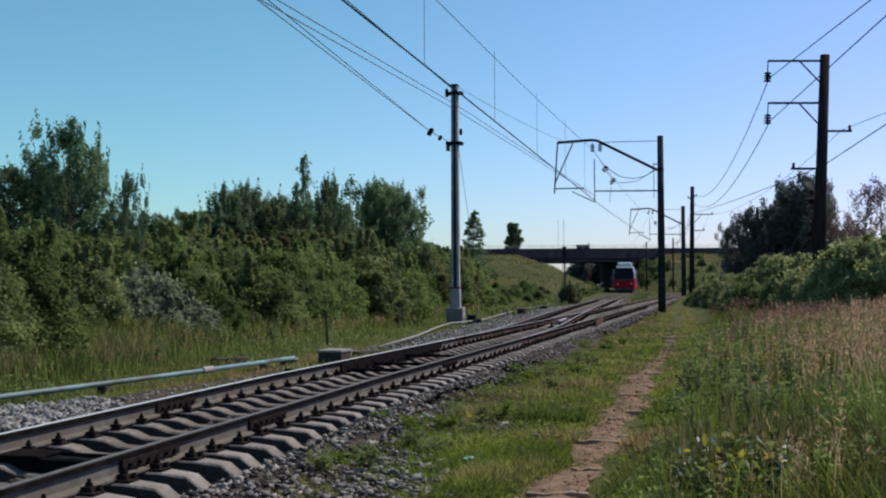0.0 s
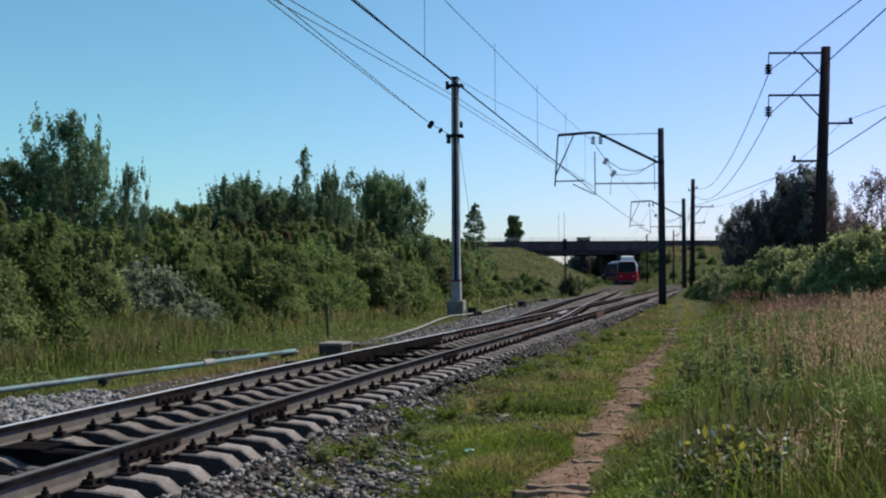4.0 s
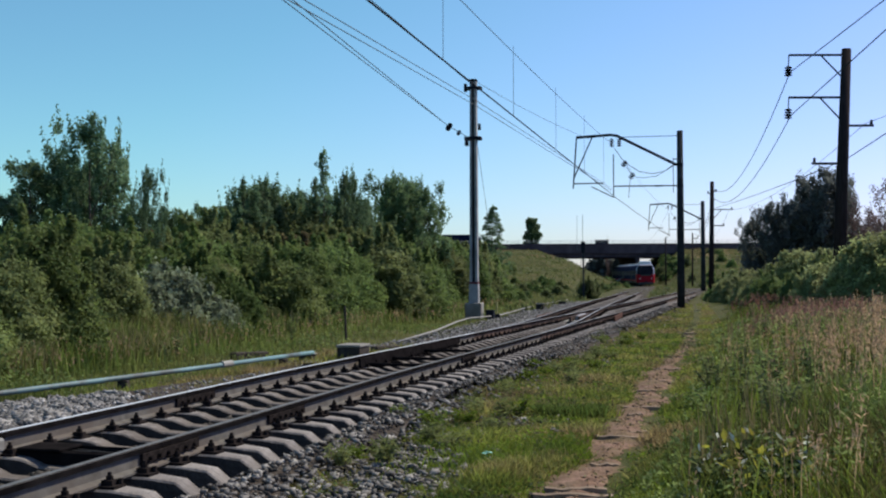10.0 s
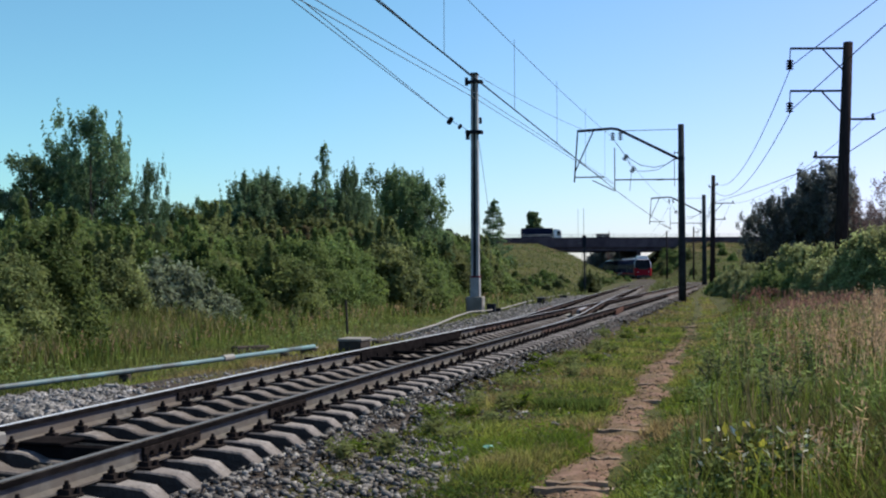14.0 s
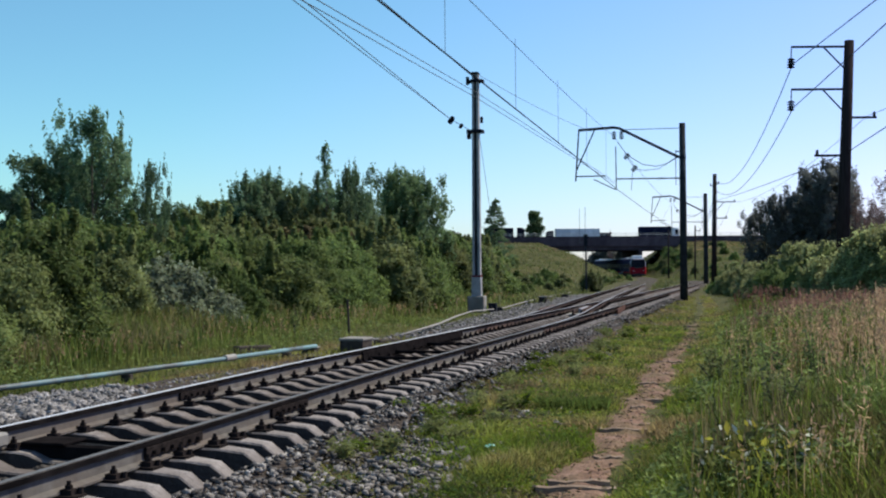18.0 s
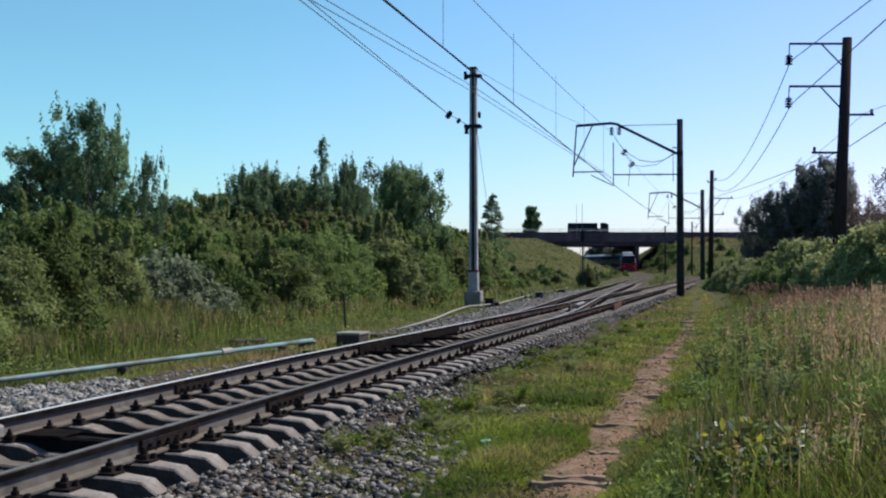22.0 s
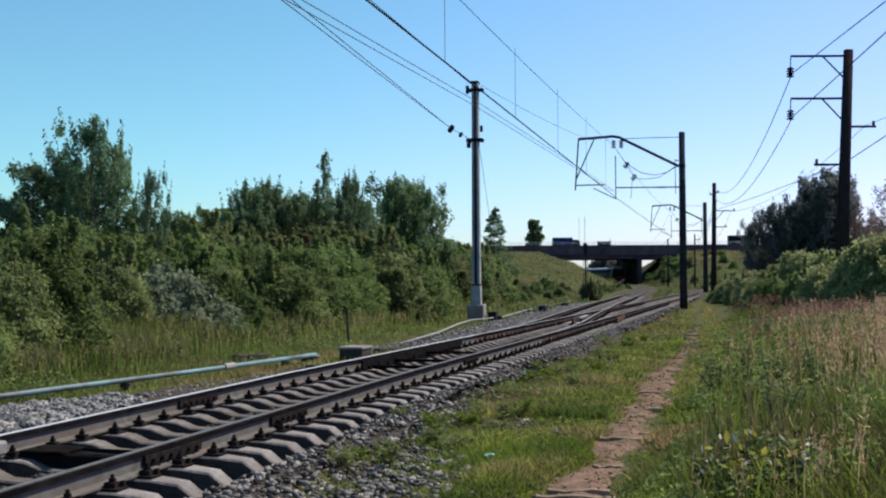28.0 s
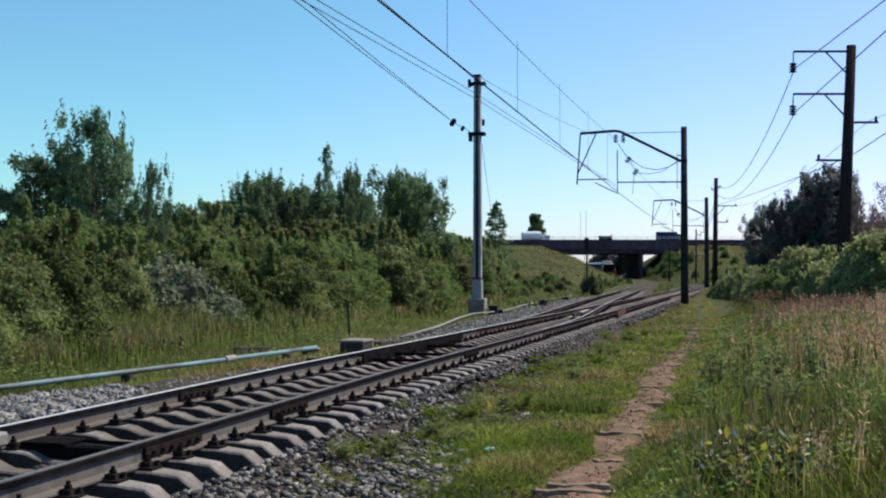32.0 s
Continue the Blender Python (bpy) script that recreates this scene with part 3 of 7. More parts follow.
def sleeper_mesh():
    """Pre-stressed sleeper: high rail seats, lower middle, sloping ends and flanks."""
    bm = bmesh.new()
    rings = []
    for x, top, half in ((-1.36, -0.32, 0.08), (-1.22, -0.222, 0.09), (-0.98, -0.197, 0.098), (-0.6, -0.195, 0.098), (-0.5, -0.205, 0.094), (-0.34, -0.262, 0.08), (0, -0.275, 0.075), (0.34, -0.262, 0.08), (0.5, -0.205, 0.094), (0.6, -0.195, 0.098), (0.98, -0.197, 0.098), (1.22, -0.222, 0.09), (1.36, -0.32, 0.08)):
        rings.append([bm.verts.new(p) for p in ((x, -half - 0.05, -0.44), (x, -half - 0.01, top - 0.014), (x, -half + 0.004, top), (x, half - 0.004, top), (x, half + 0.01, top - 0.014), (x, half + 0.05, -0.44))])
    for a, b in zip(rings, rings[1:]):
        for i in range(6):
            # flanks and underside take the shade-dark colour, the top stays pale
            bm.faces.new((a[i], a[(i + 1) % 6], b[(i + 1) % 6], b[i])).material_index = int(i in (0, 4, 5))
    bm.faces.new(rings[0])
    bm.faces.new(rings[-1][::-1])
    bmesh.ops.recalc_face_normals(bm, faces=bm.faces[:])
    return bm


def fastening_mesh():
    """Tie plate with two bolted clips that hold the rail's foot."""
    bm = cubed(-0.19, 0.19, -0.075, 0.075, -0.197, -0.176)
    for s in (-1, 1):
        box(bm, s * 0.105 - 0.045, s * 0.105 + 0.045, -0.04, 0.04, -0.176, -0.140)
        rod(bm, (s * 0.105, 0, -0.17), (s * 0.105, 0, -0.085), 0.015, n=6)
        rod(bm, (s * 0.105, 0, -0.14), (s * 0.105, 0, -0.112), 0.026, n=6)
        rod(bm, (s * 0.165, 0.045, -0.18), (s * 0.165, 0.045, -0.135), 0.02, n=6)
    return bm


main_track = thing("railway_track", "straight railway track on concrete sleepers in grey ballast", "railway track", kind="structure")
side_track = thing("railway_track", "railway track diverging at the points and curving under the bridge", "railway track", kind="structure")
GAUGE = 0.795
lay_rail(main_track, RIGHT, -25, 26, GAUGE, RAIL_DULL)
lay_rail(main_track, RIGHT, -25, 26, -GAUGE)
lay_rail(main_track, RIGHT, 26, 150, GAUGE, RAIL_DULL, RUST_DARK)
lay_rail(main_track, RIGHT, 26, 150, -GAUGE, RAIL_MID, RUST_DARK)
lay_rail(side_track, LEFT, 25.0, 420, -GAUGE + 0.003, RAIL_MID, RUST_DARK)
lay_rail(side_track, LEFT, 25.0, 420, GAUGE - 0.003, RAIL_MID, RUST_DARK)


def lay_sleepers(track, line, lo, hi, pieces, seed):
    rng = np.random.default_rng(seed)
    first = fast = None
    run, n = 0.0, 0
    spare_v = []
    while run < len(line) * 0.5 - 2:
        p, h = on_track(line, run)
        run += 0.5
        if not lo <= p.y <= hi:
            continue
        m = Matrix.Translation(p) @ Matrix.Rotation(-h + rng.normal(0, 0.012), 4, "Z") @ Matrix.Translation((rng.normal(0, 0.012), rng.normal(0, 0.012), rng.normal(0, 0.004)))
        if n < pieces:
            if first is None:
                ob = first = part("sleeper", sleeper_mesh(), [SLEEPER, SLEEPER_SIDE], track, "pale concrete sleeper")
            else:
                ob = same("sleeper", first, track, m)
            ob.matrix_basis = m
            for s in (-1, 1):
                mm = pose(s * GAUGE, 0, 0, 0, 0, 180 * (s < 0))
                if fast is None:
                    f = fast = part("rail_fastening", fastening_mesh(), CLIP, ob, "rusty bolted fastening")
                else:
                    f = same("rail_fastening", fast, ob, mm)
                f.matrix_basis = mm
        else:
            spare_v.append(m)
        n += 1
    if spare_v:
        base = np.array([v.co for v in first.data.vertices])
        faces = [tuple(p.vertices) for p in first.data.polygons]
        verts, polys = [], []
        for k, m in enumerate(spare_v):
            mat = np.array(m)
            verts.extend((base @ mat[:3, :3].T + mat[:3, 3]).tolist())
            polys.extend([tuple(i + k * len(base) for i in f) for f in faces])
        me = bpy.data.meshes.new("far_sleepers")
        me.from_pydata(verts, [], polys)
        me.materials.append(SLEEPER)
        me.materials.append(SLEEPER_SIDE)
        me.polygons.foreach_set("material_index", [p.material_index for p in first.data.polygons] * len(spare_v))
        ob = new("far_sleepers", me)
        ob.parent = track
        tagged(ob, "row of concrete sleepers", kind="stuff")


lay_sleepers(main_track, RIGHT, -4, 150, 150, 3)
lay_sleepers(side_track, LEFT, 38, 330, 120, 4)

# bolted joints in the nearest rails
def rail_joint(run, side):
    p, h = on_track(RIGHT, run)
    j = thing("rail_joint", "bolted dark fishplate joint in the rail", "rail joint", Matrix.Translation(p) @ Matrix.Rotation(-h, 4, "Z") @ Matrix.Translation((side * GAUGE, 0, 0)))
    for s in (-1, 1):
        plate = part("fishplate", cubed(s * 0.03 - 0.014, s * 0.03 + 0.014, -0.45, 0.45, -0.135, -0.052, 0.004), CLIP, j)
        for y in (-0.35, -0.21, -0.07, 0.07, 0.21, 0.35):
            part("bolt", rods(((s * 0.04, y, -0.095), (s * 0.075, y, -0.095), 0.02), n=6), CLIP, plate)
    return j


for y, side in ((8.96, 1), (11.2, 1), (12.2, -1), (18.6, 1), (20.4, -1)):
    rail_joint(60.0 + (y - 7.0) / math.cos(radians(15.3)), side)

# a dark steel cable channel laid across the sleepers from the left rail
p, h = on_track(RIGHT, 62.2)
channel = thing("cable_channel", "dark oily steel channel with cables across the track", "cable channel", Matrix.Translation(p) @ Matrix.Rotation(-h, 4, "Z"))
bm = prism([(-0.17, -0.3), (0.17, -0.3), (0.17, -0.16), (0.13, -0.14), (0.11, -0.24), (-0.11, -0.24), (-0.13, -0.14), (-0.17, -0.16)], 1.05, 0.004, axis="x")
bmesh.ops.translate(bm, verts=bm.verts, vec=(-0.17, 0, 0))
part("trough", bm, RAIL_DARK, channel)
part("cover_plate", cubed(-0.62, -0.2, -0.2, 0.14, -0.15, -0.125, 0.006), RAIL_DARK, channel, "loose black cover plate")
part("rail_clamp", cubed(-0.78, -0.66, -0.5, -0.28, -0.15, -0.03, 0.02), CONCRETE, channel, "grey clamp on the rail")
for k in (-0.06, 0.0, 0.06):
    part("cable", tube([(-0.72, k, -0.19), (-0.4, k * 1.4, -0.17), (0.1, k * 0.8, -0.19), (0.5, k * 1.8, -0.2)], 0.02), RUBBER, channel)

# the crossing of the two inner rails, the point blades and their rods
frog_m = Matrix.Translation((5.0, 39.4, float(rise(39.4)))) @ Matrix.Rotation(-radians(13.1), 4, "Z")
frog = thing("rail_crossing", "worn steel crossing nose of the railway points", "rail crossing", frog_m)
part("nose", prism([(-0.07, -0.16), (0.07, -0.16), (0.05, 0.0), (-0.05, 0.0)], 2.6, 0.008), RAIL_MID, frog)
for s in (-1, 1):
    part("wing_rail", cubed(s * 0.15 - 0.035, s * 0.15 + 0.035, -2.2, 1.4, -0.17, 0.0, 0.006), RUST_DARK, frog)
    part("check_rail", cubed(s * 1.36 - 0.03, s * 1.36 + 0.03, -2.0, 2.0, -0.16, 0.01, 0.006), RUST_RED, frog)
part("bearer", cubed(-0.6, 0.6, -2.0, 2.0, -0.2, -0.165, 0.005), CONCRETE, frog, "pale bearer plate")

# point blades, stretcher bars and the drive beside the rail
points_m = Matrix.Translation((*(RIGHT[0] + (RIGHT[1] - RIGHT[0]) / 0.5 * (60.0 + 14.0)), float(rise(20.5)))) @ Matrix.Rotation(-radians(15.3), 4, "Z")
points = thing("railway_points", "dark greasy point blades with stretcher bars between the rails", "railway points", points_m)
for s in (-1, 1):
    part("blade", prism([(s * 0.72, -0.16), (s * 0.66, -0.16), (s * 0.685, -0.01), (s * 0.715, -0.01)], 6.5, 0.004), RAIL_DARK, points)
for y in (-2.9, -1.6, 0.4):
    part("stretcher_bar", cubed(-0.75, 0.75, y - 0.03, y + 0.03, -0.15, -0.1, 0.008), RAIL_DARK, points)
part("drive_rod", rods(((-1.9, -2.75, -0.17), (0.7, -2.75, -0.13), 0.025), n=6), RAIL_DARK, points)
part("drive_case", cubed(-2.0, -1.55, -2.95, -2.5, -0.42, -0.2, 0.04), DARK_STEEL, points)
for k in range(13):
    for s in (-1, 1):
        part("slide_plate", cubed(s * 0.62 - 0.15, s * 0.62 + 0.15, -3.2 + k * 0.5 - 0.06, -3.2 + k * 0.5 + 0.06, -0.195, -0.172), RAIL_DARK, points)

# ---- road bridge ----
bridge = thing("road_bridge", "dark concrete road bridge over the railway", "bridge")
X0, X1 = 15.4, 72.0
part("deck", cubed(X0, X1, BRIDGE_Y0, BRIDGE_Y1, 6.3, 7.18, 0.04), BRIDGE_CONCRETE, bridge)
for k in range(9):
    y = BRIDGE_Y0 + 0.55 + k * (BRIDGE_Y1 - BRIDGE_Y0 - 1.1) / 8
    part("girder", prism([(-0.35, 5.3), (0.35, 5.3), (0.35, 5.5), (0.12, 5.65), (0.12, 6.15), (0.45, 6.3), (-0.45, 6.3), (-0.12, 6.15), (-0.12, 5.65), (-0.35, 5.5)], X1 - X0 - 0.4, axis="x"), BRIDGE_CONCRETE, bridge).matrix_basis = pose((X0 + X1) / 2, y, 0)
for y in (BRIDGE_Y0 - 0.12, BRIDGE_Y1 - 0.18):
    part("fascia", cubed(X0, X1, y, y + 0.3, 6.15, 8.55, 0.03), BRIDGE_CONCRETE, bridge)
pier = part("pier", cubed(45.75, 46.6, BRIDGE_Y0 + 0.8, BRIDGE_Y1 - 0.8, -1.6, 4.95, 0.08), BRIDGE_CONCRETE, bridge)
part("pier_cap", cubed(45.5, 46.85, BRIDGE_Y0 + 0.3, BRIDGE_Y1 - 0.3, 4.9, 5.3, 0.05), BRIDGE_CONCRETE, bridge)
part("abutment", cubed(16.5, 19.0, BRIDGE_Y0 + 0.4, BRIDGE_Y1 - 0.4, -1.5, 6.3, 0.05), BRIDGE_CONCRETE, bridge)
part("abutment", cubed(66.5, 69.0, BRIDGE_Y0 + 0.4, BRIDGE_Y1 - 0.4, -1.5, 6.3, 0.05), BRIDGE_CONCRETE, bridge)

road = tagged(link("road", cubed(-460, 460, BRIDGE_Y0 + 0.3, BRIDGE_Y1 - 0.3, 7.19, 7.26), ASPHALT), "grey asphalt road across the bridge", "road", kind="structure")


def guard_rail(x0, x1, y, label):
    """Posts with two light tubes along the road's edge."""
    g = thing("guard_rail", label, "railing", pose(0, y, 0))
    p0 = None
    n = int((x1 - x0) / 2.5)
    for k in range(n + 1):
        if p0 is None:
            p0 = part("post", cubed(-0.04, 0.04, -0.04, 0.04, 7.2, 9.3, 0.01), GALVANISED, g)
            p0.matrix_basis = pose(x0, 0, 0)
        else:
            same("post", p0, g, pose(x0 + k * 2.5, 0, 0))
    for z in (8.9, 9.25):
        part("tube", rods(((x0, 0, z), (x1, 0, z), 0.035), n=6), GALVANISED, g)
    return g


guard_rail(-60, 150, BRIDGE_Y0 + 0.02, "light grey steel railing along the bridge edge")
guard_rail(-60, 150, BRIDGE_Y1 - 0.03, "light grey steel railing along the far bridge edge")
for a, b in ((-160, X0 - 0.05), (X1 + 0.05, 200)):
    w = thing("parapet", "low dark concrete parapet along the embankment road", "parapet")
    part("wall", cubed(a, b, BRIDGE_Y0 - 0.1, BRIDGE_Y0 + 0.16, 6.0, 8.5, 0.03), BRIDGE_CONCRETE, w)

# ---- poles and overhead line ----
def insulator(parent, at, length=0.42, r=0.09, name="insulator", tilt=Matrix()):
    bm = bmesh.new()
    rod(bm, (0, 0, -length / 2), (0, 0, length / 2), 0.025, n=6)
    ob = part(name, bm, CERAMIC, parent)
    ob.matrix_basis = Matrix.Translation(at) @ tilt
    shed = None
    for k in range(4):
        m = pose(0, 0, (k - 1.5) * length / 4.6)
        if shed is None:
            shed = part("shed", rod(bmesh.new(), (0, 0, -0.03), (0, 0, 0.03), r, r * 0.55, n=10), CERAMIC, ob)
            shed.matrix_basis = m
        else:
            same("shed", shed, ob, m)
    return ob


def cantilever_mast(x, y, top, turn, label, lean=0.0, stout=1.0):
    """Concrete mast with a tubular cantilever that reaches over the tracks to its left (local -x)."""
    foot = float(land(x, y))
    m = thing("catenary_mast", label, "catenary mast", pose(x, y, foot, 0, lean, turn), group="overhead line masts")
    f = -foot
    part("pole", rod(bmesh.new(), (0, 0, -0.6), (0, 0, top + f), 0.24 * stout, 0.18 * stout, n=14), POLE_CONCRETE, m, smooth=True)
    part("collar", rods(((0, 0, 7.75 + f), (0, 0, 7.95 + f), 0.2), n=12), DARK_STEEL, m)
    part("collar", rods(((0, 0, 6.5 + f), (0, 0, 6.65 + f), 0.2), n=12), DARK_STEEL, m)
    part("cantilever", tube([(-0.2, 0, 7.85 + f), (-3.75, 0, 9.72 + f), (-4.1, 0, 9.78 + f), (-6.2, 0, 9.68 + f)], 0.085, 8), DARK_STEEL, m)
    part("stay", rods(((-0.1, 0, 9.6 + f), (-3.4, 0, 9.62 + f), 0.022), n=5), DARK_STEEL, m)
    part("drop_tube", rods(((-6.18, 0, 9.68 + f), (-6.4, 0, 6.55 + f), 0.045), n=6), DARK_STEEL, m)
    part("brace", rods(((-5.2, 0, 9.72 + f), (-6.35, 0, 7.2 + f), 0.04), n=6), DARK_STEEL, m)
    part("registration_arm", rods(((-6.38, 0, 6.85 + f), (-4.6, 0, 6.85 + f), 0.04), ((-5.3, 0, 6.65 + f), (-4.0, 0, 6.0 + f), 0.03), n=6), DARK_STEEL, m)
    part("drop_tube", rods(((-3.95, 0, 8.6 + f), (-3.95, 0, 5.95 + f), 0.035), n=6), DARK_STEEL, m)
    part("registration_arm", rods(((-3.95, 0, 6.65 + f), (0, 0, 6.6 + f), 0.04), n=6), DARK_STEEL, m)
    insulator(m, (-1.25, 0, 6.61 + f), 0.5, 0.08, tilt=pose(0, 0, 0, 0, 90, 0))
    for a in (-4.05, -3.6):
        insulator(m, (a, 0, 9.3 + f), 0.55, 0.16)
    part("jumper", tube([(-3.85, 0, 8.9 + f), (-3.3, 0, 8.1 + f), (-2.4, 0, 7.5 + f), (-1.6, 0, 7.35 + f), (-0.9, 0, 7.5 + f), (-0.25, 0, 7.95 + f)], 0.022, 5), WIRE, m)
    part("jumper", tube([(-3.3, 0, 8.0 + f), (-2.8, 0, 7.2 + f), (-2.2, 0, 7.12 + f), (-1.4, 0, 7.2 + f), (-0.3, 0, 7.85 + f)], 0.018, 5), WIRE, m)
    insulator(m, (-3.3, 0, 8.0 + f), 0.45, 0.18, tilt=pose(0, 0, 0, 0, 35, 0))
    insulator(m, (-2.85, 0, 7.25 + f), 0.45, 0.18, tilt=pose(0, 0, 0, 0, 35, 0))
    part("drop_wire", rods(((-2.95, 0, 7.1 + f), (-3.05, 0, 5.95 + f), 0.018), n=5), WIRE, m)
    part("bracket", rods(((-0.18, 0, 8.2 + f), (-0.4, 0, 8.2 + f), 0.03), ((-0.4, 0, 8.3 + f), (-0.4, 0, 6.2 + f), 0.022), n=6), DARK_STEEL, m)
    return m


MAST_B = (14.12, 64.0)
cantilever_mast(*MAST_B, 9.9, -13.0, "dark concrete mast with tubular cantilever over the tracks")
cantilever_mast(30.9, 128.0, 10.0, -12.0, "distant dark concrete mast with cantilever", stout=1.25)

# the square mast on a block foundation that anchors wires
ax, ay = 1.29, 47.0
az = -0.36
anchor = thing("anchor_mast", "grey ribbed concrete mast on a block foundation with red band", "catenary mast", pose(ax, ay, az, 0, 0.0, -13), group="overhead line masts")
part("foundation", cubed(-0.36, 0.36, -0.36, 0.36, -0.5, 0.44, 0.03), CONCRETE, anchor, "square concrete foundation block")
part("plinth", prism([(-0.215, 0.43), (0.215, 0.43), (0.199, 1.27), (-0.199, 1.27)], 0.4, 0.02), POLE_LIGHT, anchor)
part("red_band", cubed(-0.204, 0.204, -0.209, 0.209, 1.27, 1.35, 0.008), BAND_RED, anchor, "faded dark red band")
for s in (-1, 1):
    part("pole_leg", prism([(s * 0.178, 1.35), (s * 0.07, 1.35), (s * 0.05, 10.2), (s * 0.14, 10.2)], 0.32, 0.01), POLE_LIGHT, anchor)
part("pole_web", prism([(-0.07, 1.35), (0.07, 1.35), (0.05, 10.2), (-0.05, 10.2)], 0.14), POLE_CONCRETE, anchor)
part("top_bracket", box(cubed(-0.36, 0.36, -0.2, 0.2, 9.83, 9.95, 0.01), -0.42, -0.3, -0.08, 0.08, 9.75, 10.1, 0.01), DARK_STEEL, anchor)
part("wire_bracket", cubed(-0.38, 0.34, -0.24, 0.24, 7.6, 7.74, 0.01), DARK_STEEL, anchor)
insulator(anchor, (-0.26, -0.24, 7.48), 0.35, 0.12)
insulator(anchor, (0.3, -0.2, 8.15), 0.3, 0.08)
part("pole_cap", cubed(-0.16, 0.16, -0.2, 0.2, 10.2, 10.28, 0.02), DARK_STEEL, anchor)


def wooden_pole(x, y, top, lean, arms, label, r=0.17, turn=0.0):
    """Power-line pole with steel cross-arms (metres to the side, height, insulator hung or not)."""
    foot = float(land(x, y))
    p = thing("power_pole", label, "utility pole", pose(x, y, foot, 0, lean, turn), group="power line poles")
    part("pole", rod(bmesh.new(), (0, 0, -0.8), (0, 0, top - foot), r * 1.18, r * 0.8, n=12), POLE_WOOD, p, smooth=True)
    for reach, z, hung in arms:
        z -= foot
        s = -1 if reach < 0 else 1
        end = z + reach * math.tan(radians(lean))
        part("crossarm", rods(((0, 0, z), (reach, 0, end), 0.05), n=6), DARK_STEEL, p)
        if abs(reach) > 1.5:
            part("strut", rods(((reach * 0.45, 0, z + (end - z) * 0.45), (s * r * 0.6, 0, z - 0.95), 0.035), n=6), DARK_STEEL, p)
        if hung:
            part("hanger", rods(((reach, 0, end), (reach, 0, end - 0.45), 0.025), n=5), DARK_STEEL, p)
            insulator(p, (reach, 0, end - 0.68), 0.5, 0.17)
        else:
            insulator(p, (reach * 0.92, 0, z + (end - z) * 0.92 + 0.14), 0.22, 0.07)
    return p


wooden_pole(16.5, 45.0, 10.8, 2.6, [(-2.42, 10.55, 1), (-2.36, 8.75, 1), (1.25, 7.55, 0), (-1.3, 5.95, 0)], "dark tarred power pole with two steel arms and insulators", 0.245)
wooden_pole(27.1, 109.0, 10.7, 1.0, [(2.2, 7.85, 0), (1.3, 6.2, 0), (0.45, 9.7, 0), (-0.45, 9.5, 0)], "distant dark power pole with short cross-arms", 0.25)
wooden_pole(37.0, 160.0, 7.4, 0.5, [(0.8, 6.6, 0)], "slim dark pole far along the line", 0.13)
wooden_pole(38.0, 184.0, 7.6, 0.0, [(-0.6, 6.1, 0)], "slim dark pole beside the cutting", 0.13)


def signal_post(x, y, top, label):
    z = float(land(x, y))
    s = thing("signal_post", label, "signal post", pose(x, y, z))
    part("post", rod(bmesh.new(), (0, 0, -0.2), (0, 0, top - z), 0.09, 0.07, n=10), POLE_CONCRETE, s)
    part("signal_head", cubed(-0.17, 0.17, -0.12, 0.1, top - z - 0.9, top - z + 0.1, 0.04), DARK_STEEL, s)
    part("ladder", rods(((-0.18, 0.12, 0), (-0.18, 0.12, top - z - 1), 0.02), ((0.18, 0.12, 0), (0.18, 0.12, top - z - 1), 0.02), n=5), DARK_STEEL, s)
    part("aerial", rods(((-0.05, 0, top - z), (-0.05, 0, top - z + 2.5), 0.02), n=5), WIRE_OLD, s)
    part("aerial", rods(((-0.55, 0, top - z - 0.7), (-0.55, 0, top - z + 2.4), 0.014), ((-0.55, 0, top - z - 0.6), (0, 0, top - z - 0.6), 0.015), n=5), WIRE_OLD, s)
    return s


signal_post(12.3, 95.0, 4.1, "slim dark signal post beside the track")


def wire(label, points, r, sag=0.0, mat=WIRE, name="overhead_wire", category="wire", n=14):
    out = []
    for (a, b) in zip(points, points[1:]):
        a, b = Vector(a), Vector(b)
        for k in range(n):
            t = k / n
            p = a.lerp(b, t)
            p.z -= 4 * sag * t * (1 - t)
            out.append(p)
    out.append(Vector(points[-1]))
    return tagged(link(name, tube(out, r, 5), mat), label, category)


def along(a, b, t):
    return tuple(Vector(a).lerp(Vector(b), t))


def beyond(a, b, t):
    """The line from b to a, drawn on past a by t of its length."""
    a, b = Vector(a), Vector(b)
    return tuple(a + (a - b) * t)


# contact wire and messenger over the straight track, with their droppers
C_NEAR, C_FAR = (-1.44, 20.3, 6.56), (10.36, 65.0, 6.02)
M_NEAR, M_FAR = (0.45, 28.0, 8.54), (10.05, 64.4, 9.2)
C_BACK, M_BACK = beyond(C_NEAR, C_FAR, 0.75), beyond(M_NEAR, M_FAR, 1.0)
wire("grey contact wire strung over the straight track", [C_BACK, C_NEAR, C_FAR], 0.022)
wire("thin messenger wire above the contact wire", [M_BACK, M_NEAR, M_FAR], 0.011, 0.12, mat=WIRE_OLD)
for t in (0.12, 0.31, 0.5, 0.69, 0.87):
    p, q = Vector(along(C_NEAR, C_FAR, t)), Vector(along(M_NEAR, M_FAR, max(0, t * 1.2 - 0.2)))
    wire("thin vertical dropper wire", [p, (p.x, p.y, q.z)], 0.008, mat=WIRE_OLD, n=2)
